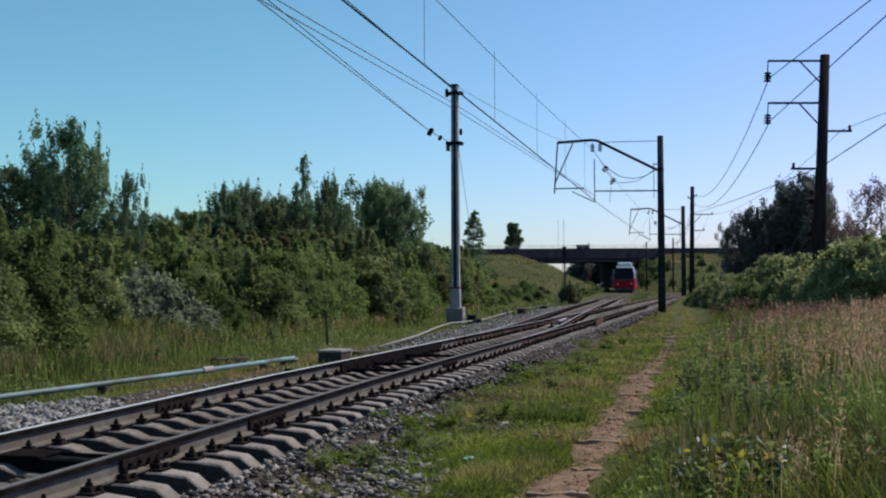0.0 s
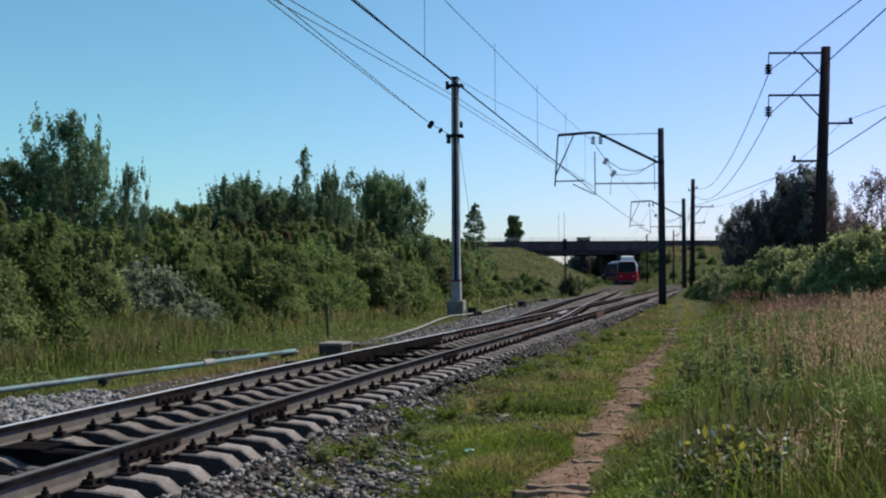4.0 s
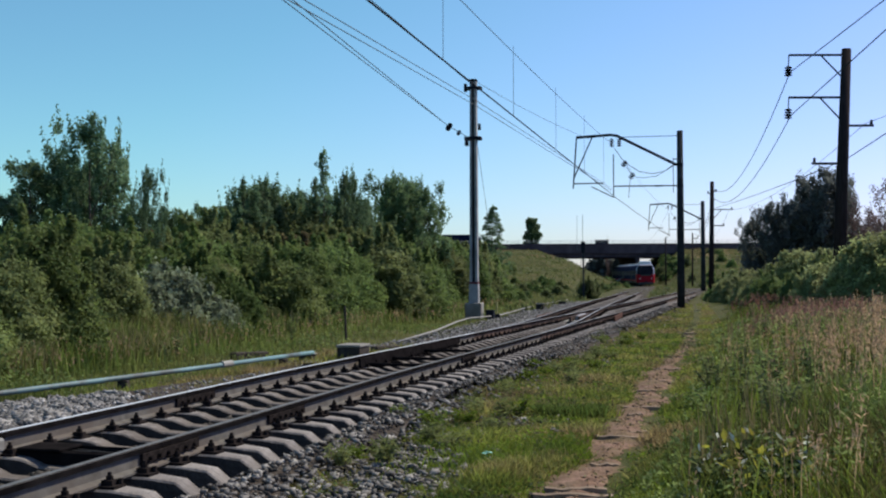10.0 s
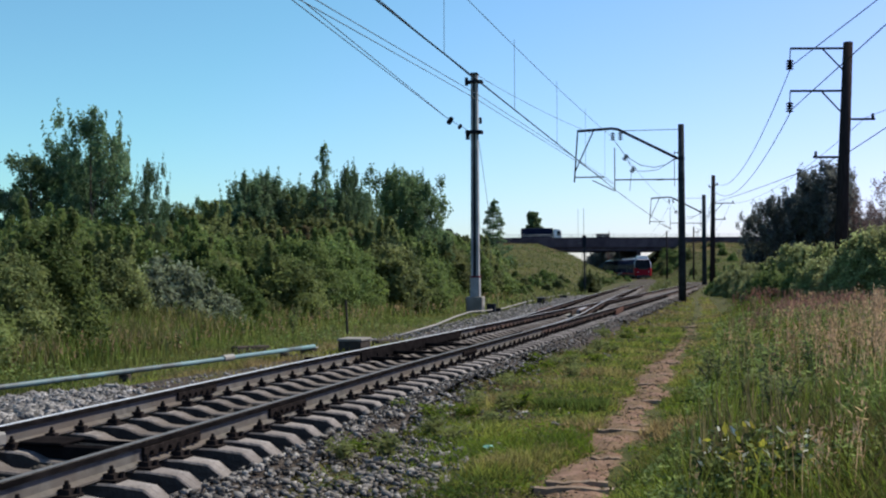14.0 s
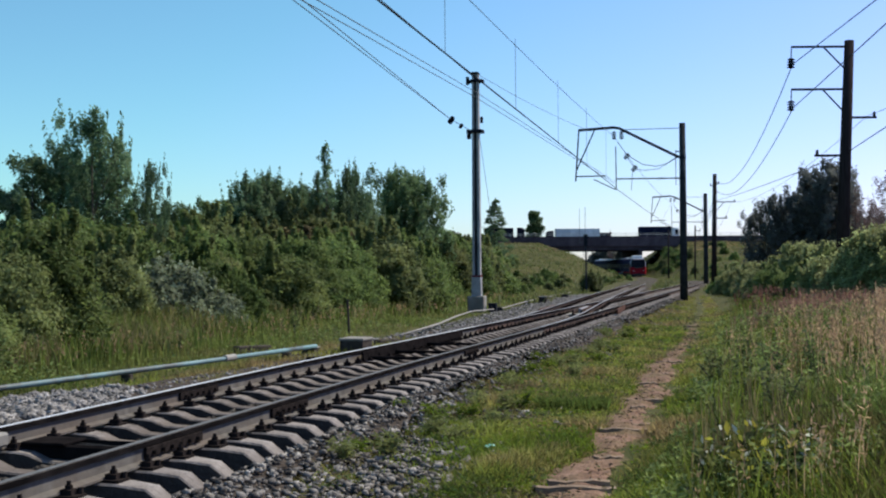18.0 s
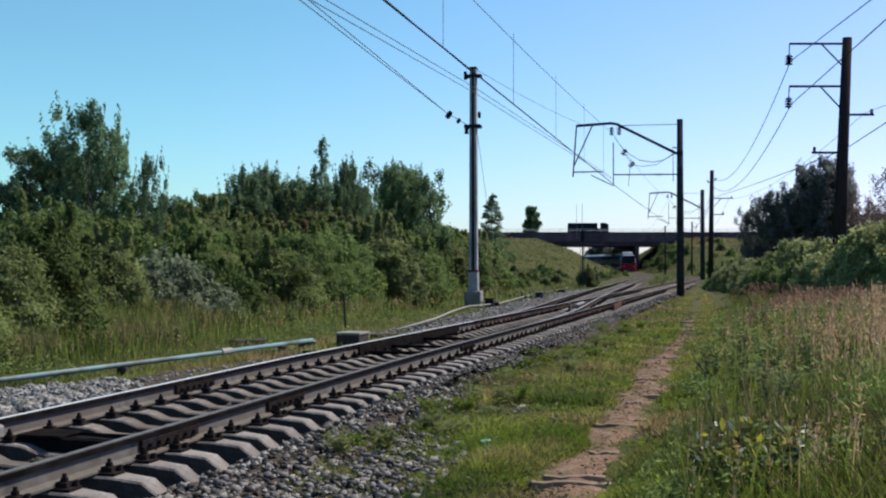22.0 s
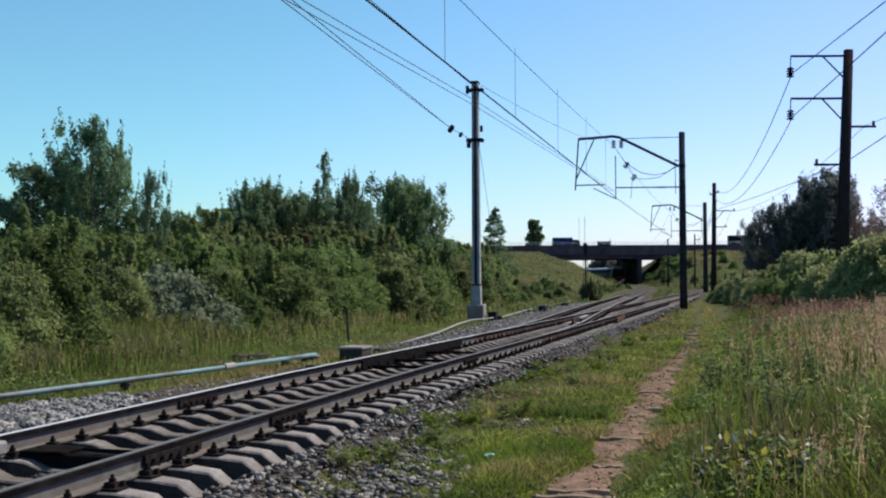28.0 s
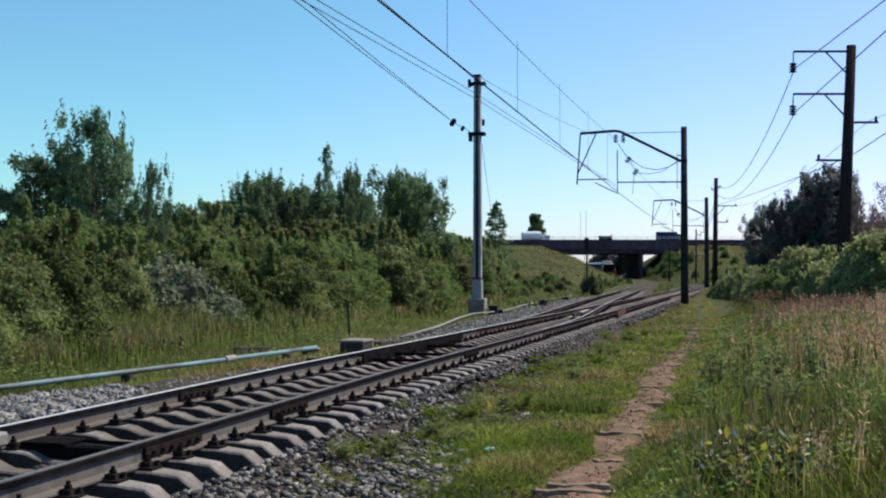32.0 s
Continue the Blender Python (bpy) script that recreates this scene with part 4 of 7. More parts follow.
# pairs of wires that end on the anchor mast
for dx in (0.0, 0.22):
    wire("anchored wire running to an insulator on the mast", [beyond((-3.61 + dx, 24, 7.52), (0.15, 44, 7.46), 0.9), (-3.61 + dx, 24, 7.52), (0.15, 44, 7.46)], 0.013, mat=WIRE_OLD)
wire("anchor wire between mast and insulator", [(0.15, 44, 7.46), (1.15, 46.75, 7.27)], 0.014)
anchor_ins = thing("strain_insulator", "dark strain insulator in the anchor wire", "insulator", pose(0.2, 44.2, 7.45, 0, 62, 75))
insulator(anchor_ins, (0, 0, 0), 0.6, 0.11, "insulator")
anchor_ins = thing("strain_insulator", "small dark strain insulator in the anchor wire", "insulator", pose(0.62, 45.4, 7.36, 0, 62, 75))
insulator(anchor_ins, (0, 0, 0), 0.4, 0.075, "insulator")
for dx, dz in ((0.0, 0.0), (0.16, 0.1)):
    wire("thin wire of the diverging overhead line", [beyond((-3.05 + dx, 22, 6.92 + dz), (1.11 + dx, 40, 7.7 + dz), 0.9), (-3.05 + dx, 22, 6.92 + dz), (1.11 + dx, 40, 7.7 + dz), (10.19, 65, 6.4 + dz)], 0.012, mat=WIRE_OLD)
wire("feeder wire along the mast tops", [beyond((-2.32, 34, 10.1), (1.1, 47, 9.8), 1.4), (-2.32, 34, 10.1), (1.1, 47, 9.8)], 0.014)
wire("thin feeder wire between the masts", [(1.46, 47, 9.8), (8.83, 65.3, 9.6)], 0.011, 0.15, mat=WIRE_OLD)
wire("thin earth lead down from the mast", [(1.42, 46.8, 7.2), (2.3, 56, 4.0), (2.6, 62, 0.2)], 0.011, mat=WIRE_OLD)
wire("contact wire onward to the next mast", [C_FAR, (27.2, 129.0, 6.0), (38.2, 200.0, 5.6), (43.9, 255.0, 5.0)], 0.02, 0.1)
wire("messenger wire onward to the next mast", [M_FAR, (27.0, 128.8, 9.0), (38.1, 200.0, 7.4)], 0.014, 0.5, mat=WIRE_OLD)
# the power line
C1, C2, C3, C4 = (14.6, 45.0, 9.8), (14.62, 45.0, 7.98), (16.9, 45.0, 6.1), (17.7, 45.0, 7.6)
for label, start, there, back in (("upper power line wire", C1, (27.55, 109, 9.9), (13.67, 33, 9.8)), ("lower power line wire", C2, (27.55, 109, 8.95), (12.42, 29.8, 8.18)),
                                  ("dark cable below the power line", C3, (27.5, 109, 8.0), (15.2, 36.6, 6.15)), ("thin wire of the power line", C4, (29.0, 109, 7.8), (15.8, 38, 6.95))):
    thin = label.startswith("thin")
    wire(label, [beyond(back, start, 1.6), back, start], 0.011 if thin else 0.019, mat=WIRE_OLD if thin else WIRE, name="power_line", category="wire")
    wire(label, [start, there, (there[0] + 9.5, 158, there[2] - 1.8)], 0.012 if thin else 0.02, {"u": 1.85, "l": 1.6, "d": 0.15, "t": 0.9}[label[0]], mat=WIRE_OLD if thin else WIRE, name="power_line", category="wire")

# ---- pipe, boxes and litter along the track ----
PIPE = [(-9.4, 8.5), (-6.1, 14.8), (-4.3, 18.6), (-2.75, 22.3)]
pipe = thing("service_pipe", "pale blue painted steel pipe laid above the ballast edge", "pipe")
part("pipe_run", tube([(x, y, -0.285) for x, y in PIPE], 0.042, 10), PIPE_PAINT, pipe, smooth=True)
part("coupling", rods(((-4.02, 19.27, -0.28), (-3.9, 19.56, -0.28), 0.062), n=10), PIPE_BARE, pipe, "grey pipe coupling")
for x, y in ((-7.5, 12.2), (-5.1, 17.0), (-3.2, 21.2)):
    part("support", cubed(x - 0.08, x + 0.08, y - 0.08, y + 0.08, -0.6, -0.33, 0.01), SCRAP, pipe)
pipe2 = thing("service_pipe", "thin weathered grey pipe winding past the mast", "pipe")
part("pipe_run", tube([(x, y, float(land(x, y)) + 0.14) for x, y in ((-1.2, 27.0), (-0.3, 33), (0.4, 40), (1.0, 44.6), (1.7, 46.0), (2.6, 49), (4.4, 60), (6.8, 72), (10.4, 90))], 0.032, 8), PIPE_BARE, pipe2, smooth=True)
for x, y in ((-0.3, 33), (1.0, 44.6), (4.4, 60), (6.8, 72)):
    part("support", cubed(x - 0.07, x + 0.07, y - 0.07, y + 0.07, float(land(x, y)) - 0.15, float(land(x, y)) + 0.1, 0.01), CONCRETE, pipe2)


def trackside_box(x, y, w, d, h, turn, label, mat=CONCRETE):
    b = thing("trackside_box", label, "equipment box", pose(x, y, float(land(x, y)), 0, 0, turn))
    # concrete boxes: shade painted into the body, the lid keeps the plain colour
    part("body", cubed(-w / 2, w / 2, -d / 2, d / 2, -0.12, h * 0.84, 0.015), SLEEPER_SIDE if mat is CONCRETE else mat, b)
    part("lid", cubed(-w / 2 - 0.02, w / 2 + 0.02, -d / 2 - 0.02, d / 2 + 0.02, h * 0.84, h, 0.015), mat, b, "thin worn lid")
    return b


trackside_box(-1.92, 22.4, 0.5, 0.62, 0.36, -15, "pale grey concrete trackside box with a lid")
trackside_box(-2.9, 22.6, 0.28, 0.3, 0.16, -15, "low grey concrete cover beside the pipe")
trackside_box(5.5, 62.0, 0.45, 0.45, 0.38, -13, "small grey concrete trackside box")
trackside_box(2.0, 47.3, 0.35, 0.4, 0.4, -13, "small dark points box at the mast foot", DARK_STEEL)
trackside_box(8.2, 75.0, 0.5, 0.4, 0.22, -13, "low dark trackside box", DARK_STEEL)


def plank(x, y, length, turn, label):
    b = thing("old_timber", label, "timber", pose(x, y, float(land(x, y)), 0, 2, turn))
    part("beam", cubed(-length / 2, length / 2, -0.1, 0.1, -0.03, 0.15, 0.02), SCRAP, b)


plank(-4.25, 23.25, 1.0, 56, "dark rotting timber in the grass")
plank(-1.4, 25.2, 0.9, 55, "short dark timber by the track")
bag = thing("plastic_bag", "pale turquoise plastic bag lying in the grass", "litter", pose(0.4, 10.2, float(land(0.4, 10.2)) + 0.05))
bm = bmesh.new()
bmesh.ops.create_icosphere(bm, subdivisions=3, radius=0.05)
for v in bm.verts:
    k = noise.noise(v.co * 30) * 0.022
    v.co = Vector((v.co.x * 1.2, v.co.y, v.co.z * 0.55)) + v.co.normalized() * k
part("crumpled_film", bm, LITTER, bag)
stump = thing("short_post", "short dark wooden post in the dry grass", "post", pose(18.2, 67.0, float(land(18.2, 67.0))))
part("stake", rod(bmesh.new(), (0, 0, -0.3), (0.03, 0, 1.0), 0.16, 0.13, n=9), SCRAP, stump)
# a straight stake stands in for a thin curved sapling trunk
stake = thing("short_post", "thin dark stake standing in for a sapling trunk in the meadow", "post", pose(-2.6, 28.3, float(land(-2.6, 28.3))))
part("stake", rod(bmesh.new(), (0, 0, -0.3), (-0.05, 0, 1.0), 0.035, 0.03, n=7), SCRAP, stake)


marker = thing("marker_post", "short pale yellow marker post beside the mast", "post", pose(2.3, 47.8, float(land(2.3, 47.8))))
part("stake", rod(bmesh.new(), (0, 0, -0.3), (0.02, 0, 0.75), 0.04, 0.03, n=8), YELLOW_PAINT, marker)
part("socket", cubed(-0.14, 0.14, -0.14, 0.14, -0.1, 0.2, 0.02), DARK_STEEL, marker, "dark square socket")
foot = float(land(38.6, 246.0))
board = thing("leaning_board", "pale weathered board propped on the bank below the bridge", "board", pose(38.6, 246.0, foot, 0, -32, 0))
part("plank", cubed(-0.2, 2.6, -0.15, 0.15, -0.06, 0.06, 0.01), GALVANISED, board)
part("prop", rods(((1.9, 0, -0.05), (1.1, 0, -1.9), 0.06), n=6), SCRAP_GREY, board)

# ---- train ----
def bogie(parent, y):
    b = part("bogie", cubed(-1.15, 1.15, -1.6, 1.6, 0.42, 0.85, 0.05), TRAIN_DARK, parent)
    b.matrix_basis = pose(0, y, 0)
    for wy in (-1.2, 1.2):
        for s in (-1, 1):
            part("wheel", rods(((s * 0.72, wy, 0.475), (s * 0.86, wy, 0.475), 0.475), n=18), DARK_STEEL, b)


def rail_car(tail, label):
    """A motor coach 21.4 m long; its tail end (local -y) carries the red cab on the last car."""
    c = thing("rail_car", label, "train car", group="cars of the electric train")
    L = 10.7
    prof = [(-1.74, 1.0), (1.74, 1.0), (1.74, 3.05), (1.62, 3.75), (1.25, 4.15), (0.6, 4.3), (-0.6, 4.3), (-1.25, 4.15), (-1.62, 3.75), (-1.74, 3.05)]
    back = -L + (2.2 if tail else 0)
    body = prism(prof, L - back, 0.03)
    bmesh.ops.translate(body, verts=body.verts, vec=(0, (L + back) / 2, 0))
    part("body", body, TRAIN_GREY, c, "grey painted coach body")
    top = prism([(-1.36, 4.08), (-1.27, 4.18), (-0.6, 4.32), (0.6, 4.32), (1.27, 4.18), (1.36, 4.08)], L - back - 0.04)
    bmesh.ops.translate(top, verts=top.verts, vec=(0, (L + back) / 2, 0.004))
    part("roof", top, TRAIN_PALE, c, "pale grey rounded roof")
    part("underframe", cubed(-1.5, 1.5, -L + 0.6, L - 0.2, 0.55, 1.0, 0.03), TRAIN_DARK, c)
    part("red_stripe", cubed(-1.755, 1.755, back, L - 0.05, 1.0, 1.28, 0.005), RED_PAINT, c, "red band along the sill")
    pane = None
    for s in (-1, 1):
        for k in range(8):
            y = back + 1.6 + k * (L - back - 3.2) / 7
            if pane is None:
                pane = part("window", cubed(-0.02, 0.02, -0.75, 0.75, 2.1, 3.05, 0.008), GLASS_DARK, c)
                pane.matrix_basis = pose(s * 1.745, y, 0)
            else:
                same("window", pane, c, pose(s * 1.745, y, 0))
        for y in (back + 0.6, L - 0.75):
            part("door", cubed(s * 1.75 - 0.02, s * 1.75 + 0.02, y - 0.5, y + 0.5, 1.15, 3.1, 0.008), TRAIN_DARK, c)
    for y in (-4.5, 1.5, 6.5):
        part("roof_unit", cubed(-0.75, 0.75, y - 1.3, y + 1.3, 4.22, 4.55, 0.06), ROOF_WHITE if y > 6 else GALVANISED, c)
    bogie(c, -7.2)
    bogie(c, 7.2)
    part("gangway", cubed(-0.7, 0.7, L, L + 0.35, 1.2, 3.4, 0.03), RUBBER, c)
    if tail:
        def shell(sections):
            bm = bmesh.new()
            rings = [[bm.verts.new((a, y, z)) for a, z in ring] for y, ring in sections]
            for r0, r1 in zip(rings, rings[1:]):
                for i in range(len(r0)):
                    bm.faces.new((r0[i], r0[(i + 1) % len(r0)], r1[(i + 1) % len(r0)], r1[i]))
            bm.faces.new(rings[0][::-1])
            bm.faces.new(rings[-1])
            bmesh.ops.recalc_face_normals(bm, faces=bm.faces[:])
            return bm
        cab = part("cab", shell([(y, [(-w, low), (w, low), (w * 1.01, 1.5), (w, 2.35), (-w, 2.35), (-w * 1.01, 1.5)]) for y, w, low in ((back, 1.745, 1.0), (-L + 1.0, 1.73, 0.9), (-L + 0.3, 1.6, 0.8), (-L, 1.4, 0.75))]), RED_PAINT, c, "bright red lower cab front")
        part("cab_top", shell([(y, [(-w, 2.35), (w, 2.35), (w * 0.98, top - 0.95), (w * 0.7, top), (-w * 0.7, top), (-w * 0.98, top - 0.95)]) for y, w, top in ((back, 1.74, 4.28), (-L + 1.3, 1.72, 4.2), (-L + 0.75, 1.66, 3.95), (-L + 0.38, 1.6, 3.4), (-L + 0.02, 1.42, 3.1))]), TRAIN_PALE, c, "pale grey upper cab with sloping front")
        ws = prism([(-1.58, 2.3), (1.42, 2.3), (1.42, 3.2), (1.2, 3.98), (-1.36, 3.98), (-1.58, 3.2)], 0.72, 0.05)
        w = part("windscreen", ws, GLASS_DARK, cab, "large dark windscreen")
        w.matrix_basis = pose(0, -L + 0.27, 0.0)
        part("bumper", cubed(-1.35, 1.35, -L - 0.12, -L + 0.4, 0.4, 0.85, 0.08), TRAIN_DARK, cab)
        part("coupler", rods(((0, -L - 0.55, 0.95), (0, -L + 0.2, 0.95), 0.14), n=10), DARK_STEEL, cab)
        part("dark_mask", cubed(-0.95, 0.95, -L - 0.03, -L + 0.1, 2.02, 2.3, 0.03), TRAIN_DARK, cab, "dark stripe below the windscreen")
        for s in (-1, 1):
            part("headlight", rods(((s * 1.05, -L - 0.05, 1.55), (s * 1.05, -L + 0.1, 1.55), 0.09), n=12), LAMP_GLASS, cab)
            part("cab_window", cubed(s * 1.7 - 0.04, s * 1.7 + 0.04, -L + 1.15, -L + 1.95, 2.2, 3.05, 0.01), GLASS_DARK, cab)
        part("air_conditioner", cubed(-1.05, 1.05, -L + 1.7, -L + 4.6, 4.2, 4.85, 0.12), ROOF_WHITE, c, "white roof air-conditioning box")
    return c


CAR_STEP = 21.9
cars = [rail_car(k == 0, "grey coach with red cab end of an electric train" if k == 0 else "grey coach of an electric train with dark windows") for k in range(3)]


# ---- road vehicles ----
def wheelset(parent, x, half, r=0.5):
    for s in (-1, 1):
        w = part("wheel", rods(((x, s * half - 0.15, r), (x, s * half + 0.15, r), r), n=16), RUBBER, parent)
        part("rim", rods(((x, s * (half + 0.15) - 0.02, r), (x, s * (half + 0.15) + 0.02, r), r * 0.55), n=12), GALVANISED, w)


def truck(length, cab_len, box_mat, cab_mat, label, height=3.65, cab_h=3.0, tank=False, gap=0.6, rounded=False):
    """Drives towards local +x; its rear is at 0 and its nose at length."""
    t = thing("truck", label, "truck", group="traffic on the bridge")
    rear = length - cab_len - gap
    part("chassis", cubed(0.1, length - 0.6, -0.45, 0.45, 0.75, 1.05, 0.03), DARK_STEEL, t)
    if tank:
        bm = bmesh.new()
        bmesh.ops.create_cone(bm, cap_ends=True, segments=24, radius1=1.15, radius2=1.15, depth=rear - 0.2, matrix=pose(rear / 2, 0, 2.3, 0, 90, 0))
        bmesh.ops.bevel(bm, geom=[e for e in bm.edges if e.calc_face_angle(0) > 1], offset=0.25, segments=2, affect="EDGES")
        part("tank", bm, box_mat, t)
        part("manhole", rods(((rear * 0.5, 0, 3.4), (rear * 0.5, 0, 3.6), 0.3), n=14), GALVANISED, t)
    else:
        prof = [(-1.25, 1.05), (1.25, 1.05), (1.25, height - 0.12), (1.1, height), (-1.1, height), (-1.25, height - 0.12)]
        bm = prism(prof, rear, 0.03, axis="x")
        bmesh.ops.translate(bm, verts=bm.verts, vec=(rear / 2, 0, 0))
        part("cargo_box", bm, box_mat, t)
        part("rear_doors", cubed(-0.04, 0.02, -1.18, 1.18, 1.1, height - 0.15, 0.01), box_mat, t)
        for s in (-1, 1):
            part("side_rave", cubed(0.05, rear - 0.05, s * 1.26 - 0.02, s * 1.26 + 0.02, 1.0, 1.18, 0.005), DARK_STEEL, t)
    x0 = length - cab_len
    bm = prism([(x0, 0.7), (length, 0.7), (length, 1.7), (length - 0.18, cab_h - 0.3), (length - 0.55, cab_h), (x0 + 0.1, cab_h + (0.35 if rounded else 0.1)), (x0, cab_h - 0.1)], 2.4, 0.05)
    cab = part("cab", bm, cab_mat, t)
    part("windscreen", cubed(length - 0.17, length - 0.02, -1.05, 1.05, 1.75, cab_h - 0.35, 0.02), GLASS_DARK, cab)
    for s in (-1, 1):
        part("cab_window", cubed(x0 + cab_len * 0.4, length - 0.3, s * 1.2 - 0.02, s * 1.2 + 0.02, 1.75, cab_h - 0.45, 0.01), GLASS_DARK, cab)
        part("mirror", cubed(length - 0.25, length - 0.1, s * 1.4 - 0.1, s * 1.4 + 0.1, 1.9, 2.5, 0.02), RUBBER, cab)
        part("headlight", cubed(length - 0.03, length + 0.02, s * 0.9 - 0.16, s * 0.9 + 0.16, 0.85, 1.05, 0.01), LAMP_GLASS, cab)
    for x in (0.9, 2.1, length - 0.95) if length < 9.5 else (1.0, 2.3, 3.6, length - 3.6, length - 0.95):
        wheelset(t, x, 1.0)
    return t


def car(paint, label, length=4.3):
    c = thing("car", label, "car", group="traffic on the bridge")
    h = length / 2
    prof = [(-h, 0.35), (h, 0.35), (h, 0.72), (h - 0.95, 0.92), (h - 1.7, 1.45), (-h + 1.0, 1.47), (-h + 0.25, 0.98), (-h, 0.9)]
    body = part("body", prism(prof, 1.7, 0.06), paint, c)
    for s in (-1, 1):
        part("side_window", cubed(-h + 1.0, h - 1.65, s * 0.84 - 0.03, s * 0.84 + 0.03, 0.98, 1.36, 0.02), GLASS_DARK, body)
    for x in (-h + 0.8, h - 0.85):
        wheelset(c, x, 0.72, 0.31)
    return c


ROAD_Z = 7.26
semi_white = truck(14.3, 2.0, TARP_WHITE, CAB_WHITE, "long white tarpaulin truck crossing the bridge", 3.9, 3.4, rounded=True, gap=0.5)
semi_dark = truck(9.6, 1.8, TARP_DARK, CAB_WHITE, "dark blue box truck with a white cab", 3.7, 3.4, gap=0.25)
semi_pale = truck(13.6, 1.9, TARP_WHITE, CAB_DARK, "pale tarpaulin truck with a dark cab", 3.85, 3.2, gap=0.5)
semi_black = truck(9.7, 1.75, TARP_BLACK, CAB_DARK, "dark grey tarpaulin truck with a dark cab", 3.6, 3.6, gap=1.0)
box_blue = truck(6.5, 1.7, TARP_BLUE, CAB_DARK, "small blue box truck", 3.3, 2.7, gap=0.1)
tanker = truck(7.0, 1.7, TANK_WHITE, CAB_WHITE, "white tanker truck with a small cab", 3.4, 2.6, tank=True, gap=0.2)
traffic_cars = [car(CAR_PAINTS[k % 4], l) for k, l in enumerate(("dark car behind the bridge railing", "grey car behind the bridge railing", "dark red car behind the bridge railing", "silver car behind the bridge railing", "dark car behind the bridge railing", "grey car behind the bridge railing"))]


shelter = thing("roadside_kiosk", "small dark flat-roofed kiosk beyond the road", "kiosk", pose(41.1, 280.2, ROAD_Z))
part("walls", cubed(-1.55, 1.55, -1.1, 1.1, 0.0, 2.7, 0.04), DARK_STEEL, shelter)
part("flat_roof", cubed(-1.75, 1.75, -1.3, 1.3, 2.7, 2.95, 0.03), TRAIN_DARK, shelter)


def motions():
    """The train leaves along the curve; the traffic crosses the bridge."""
    ends = ((0, 159.5), (4.5, 175.5), (9, 193.0), (14, 212.5), (18, 229.5), (23, 246.5), (28, 266.5), (32, 282.5))
    start = 60.0
    for k, c in enumerate(cars):
        rows = []
        for i in range(33):
            s = np.interp(i, [e[0] for e in ends], [e[1] for e in ends]) + start + CAR_STEP * k + 10.7
            a, _ = on_track(LEFT, s - 7.2)
            b, _ = on_track(LEFT, s + 7.2)
            mid, d = (a + b) / 2, b - a
            rows.append((i, pose(mid.x, mid.y, mid.z, 0, 0, -math.degrees(math.atan2(d.x, d.y)))))
        walk(c, rows)
    near, far = BRIDGE_Y0 + 5.5, BRIDGE_Y0 + 18.5
    for t, lane, way, keys in (
            (semi_white, far, -1, [(0, 155.3), (5, 71.3), (6, 53.5), (7, 36.3), (8, 19.9), (9, 4.4), (32, -372.0)]),
            (semi_dark, near, 1, [(0, -47.0), (8, -9.3), (10, -0.7), (11, 2.4), (12, 7.4), (13, 13.2), (14, 18.4), (15, 24.5), (16.5, 35.4), (17, 38.9), (18, 46.7), (19, 54.4), (20, 62.2), (21, 69.5), (32, 151.0)]),
            (semi_pale, far, -1, [(0, 316.2), (18, 38.8), (20, 8.0), (32, -177.2)]),
            (semi_black, near, 1, [(0, -77.6), (12, -13.7), (14, -8.0), (14.5, -6.3), (16.5, 2.1), (18, 9.1), (20, 19.3), (22, 30.2), (24, 41.6), (25.5, 51.2), (27, 61.5), (32, 98.5)]),
            (box_blue, near, 1, [(0, -107.2), (20, -13.7), (22, -5.4), (24, 3.7), (26.5, 17.2), (28, 25.8), (30, 38.5), (32, 50.8)]),
            (tanker, near, 1, [(0, -140.0), (24, -20.8), (28, -4.0), (29, -0.8), (31, 12.0), (32, 17.7)])):
        walk(t, [(s, pose(x, lane, ROAD_Z, 0, 0, 0 if way > 0 else 180)) for s, x in keys])
    for c, (lane, way, x0, x1) in zip(traffic_cars, ((near, 1, 22, 260), (near, 1, 33, 285), (far, -1, 47, -330), (far - 3.5, -1, 75, -290), (far, -1, 330, -20), (near, 1, 8, 238))):
        walk(c, [(0, pose(x0, lane, ROAD_Z, 0, 0, 0 if way > 0 else 180)), (32, pose(x1, lane, ROAD_Z, 0, 0, 0 if way > 0 else 180))])


# ---- plants ----
def leaves(rng, centres, size, squash=1.0, slim=0.42, out=None):
    """Small pointed leaves at centres, turned every way."""
    n = len(centres)
    u = rng.normal(size=(n, 3))
    u[:, 2] *= squash
    u /= np.linalg.norm(u, axis=1)[:, None]
    if out is None:
        w = np.cross(u, rng.normal(size=(n, 3)))
    else:
        # foliage turns its faces outwards and up, to the light
        face = out + np.array([0, 0, 0.35]) + rng.normal(size=(n, 3)) * 0.8
        face /= np.linalg.norm(face, axis=1)[:, None]
        u = u - face * np.sum(u * face, axis=1)[:, None]
        u /= np.linalg.norm(u, axis=1)[:, None]
        w = np.cross(face, u)
    w /= np.linalg.norm(w, axis=1)[:, None]
    s = (size * rng.uniform(0.6, 1.35, n))[:, None]
    v = np.stack([centres - u * s, centres + w * s * slim, centres + u * s, centres - w * s * slim], 1).reshape(-1, 3)
    f = np.arange(4 * n).reshape(n, 4)
    return v, f


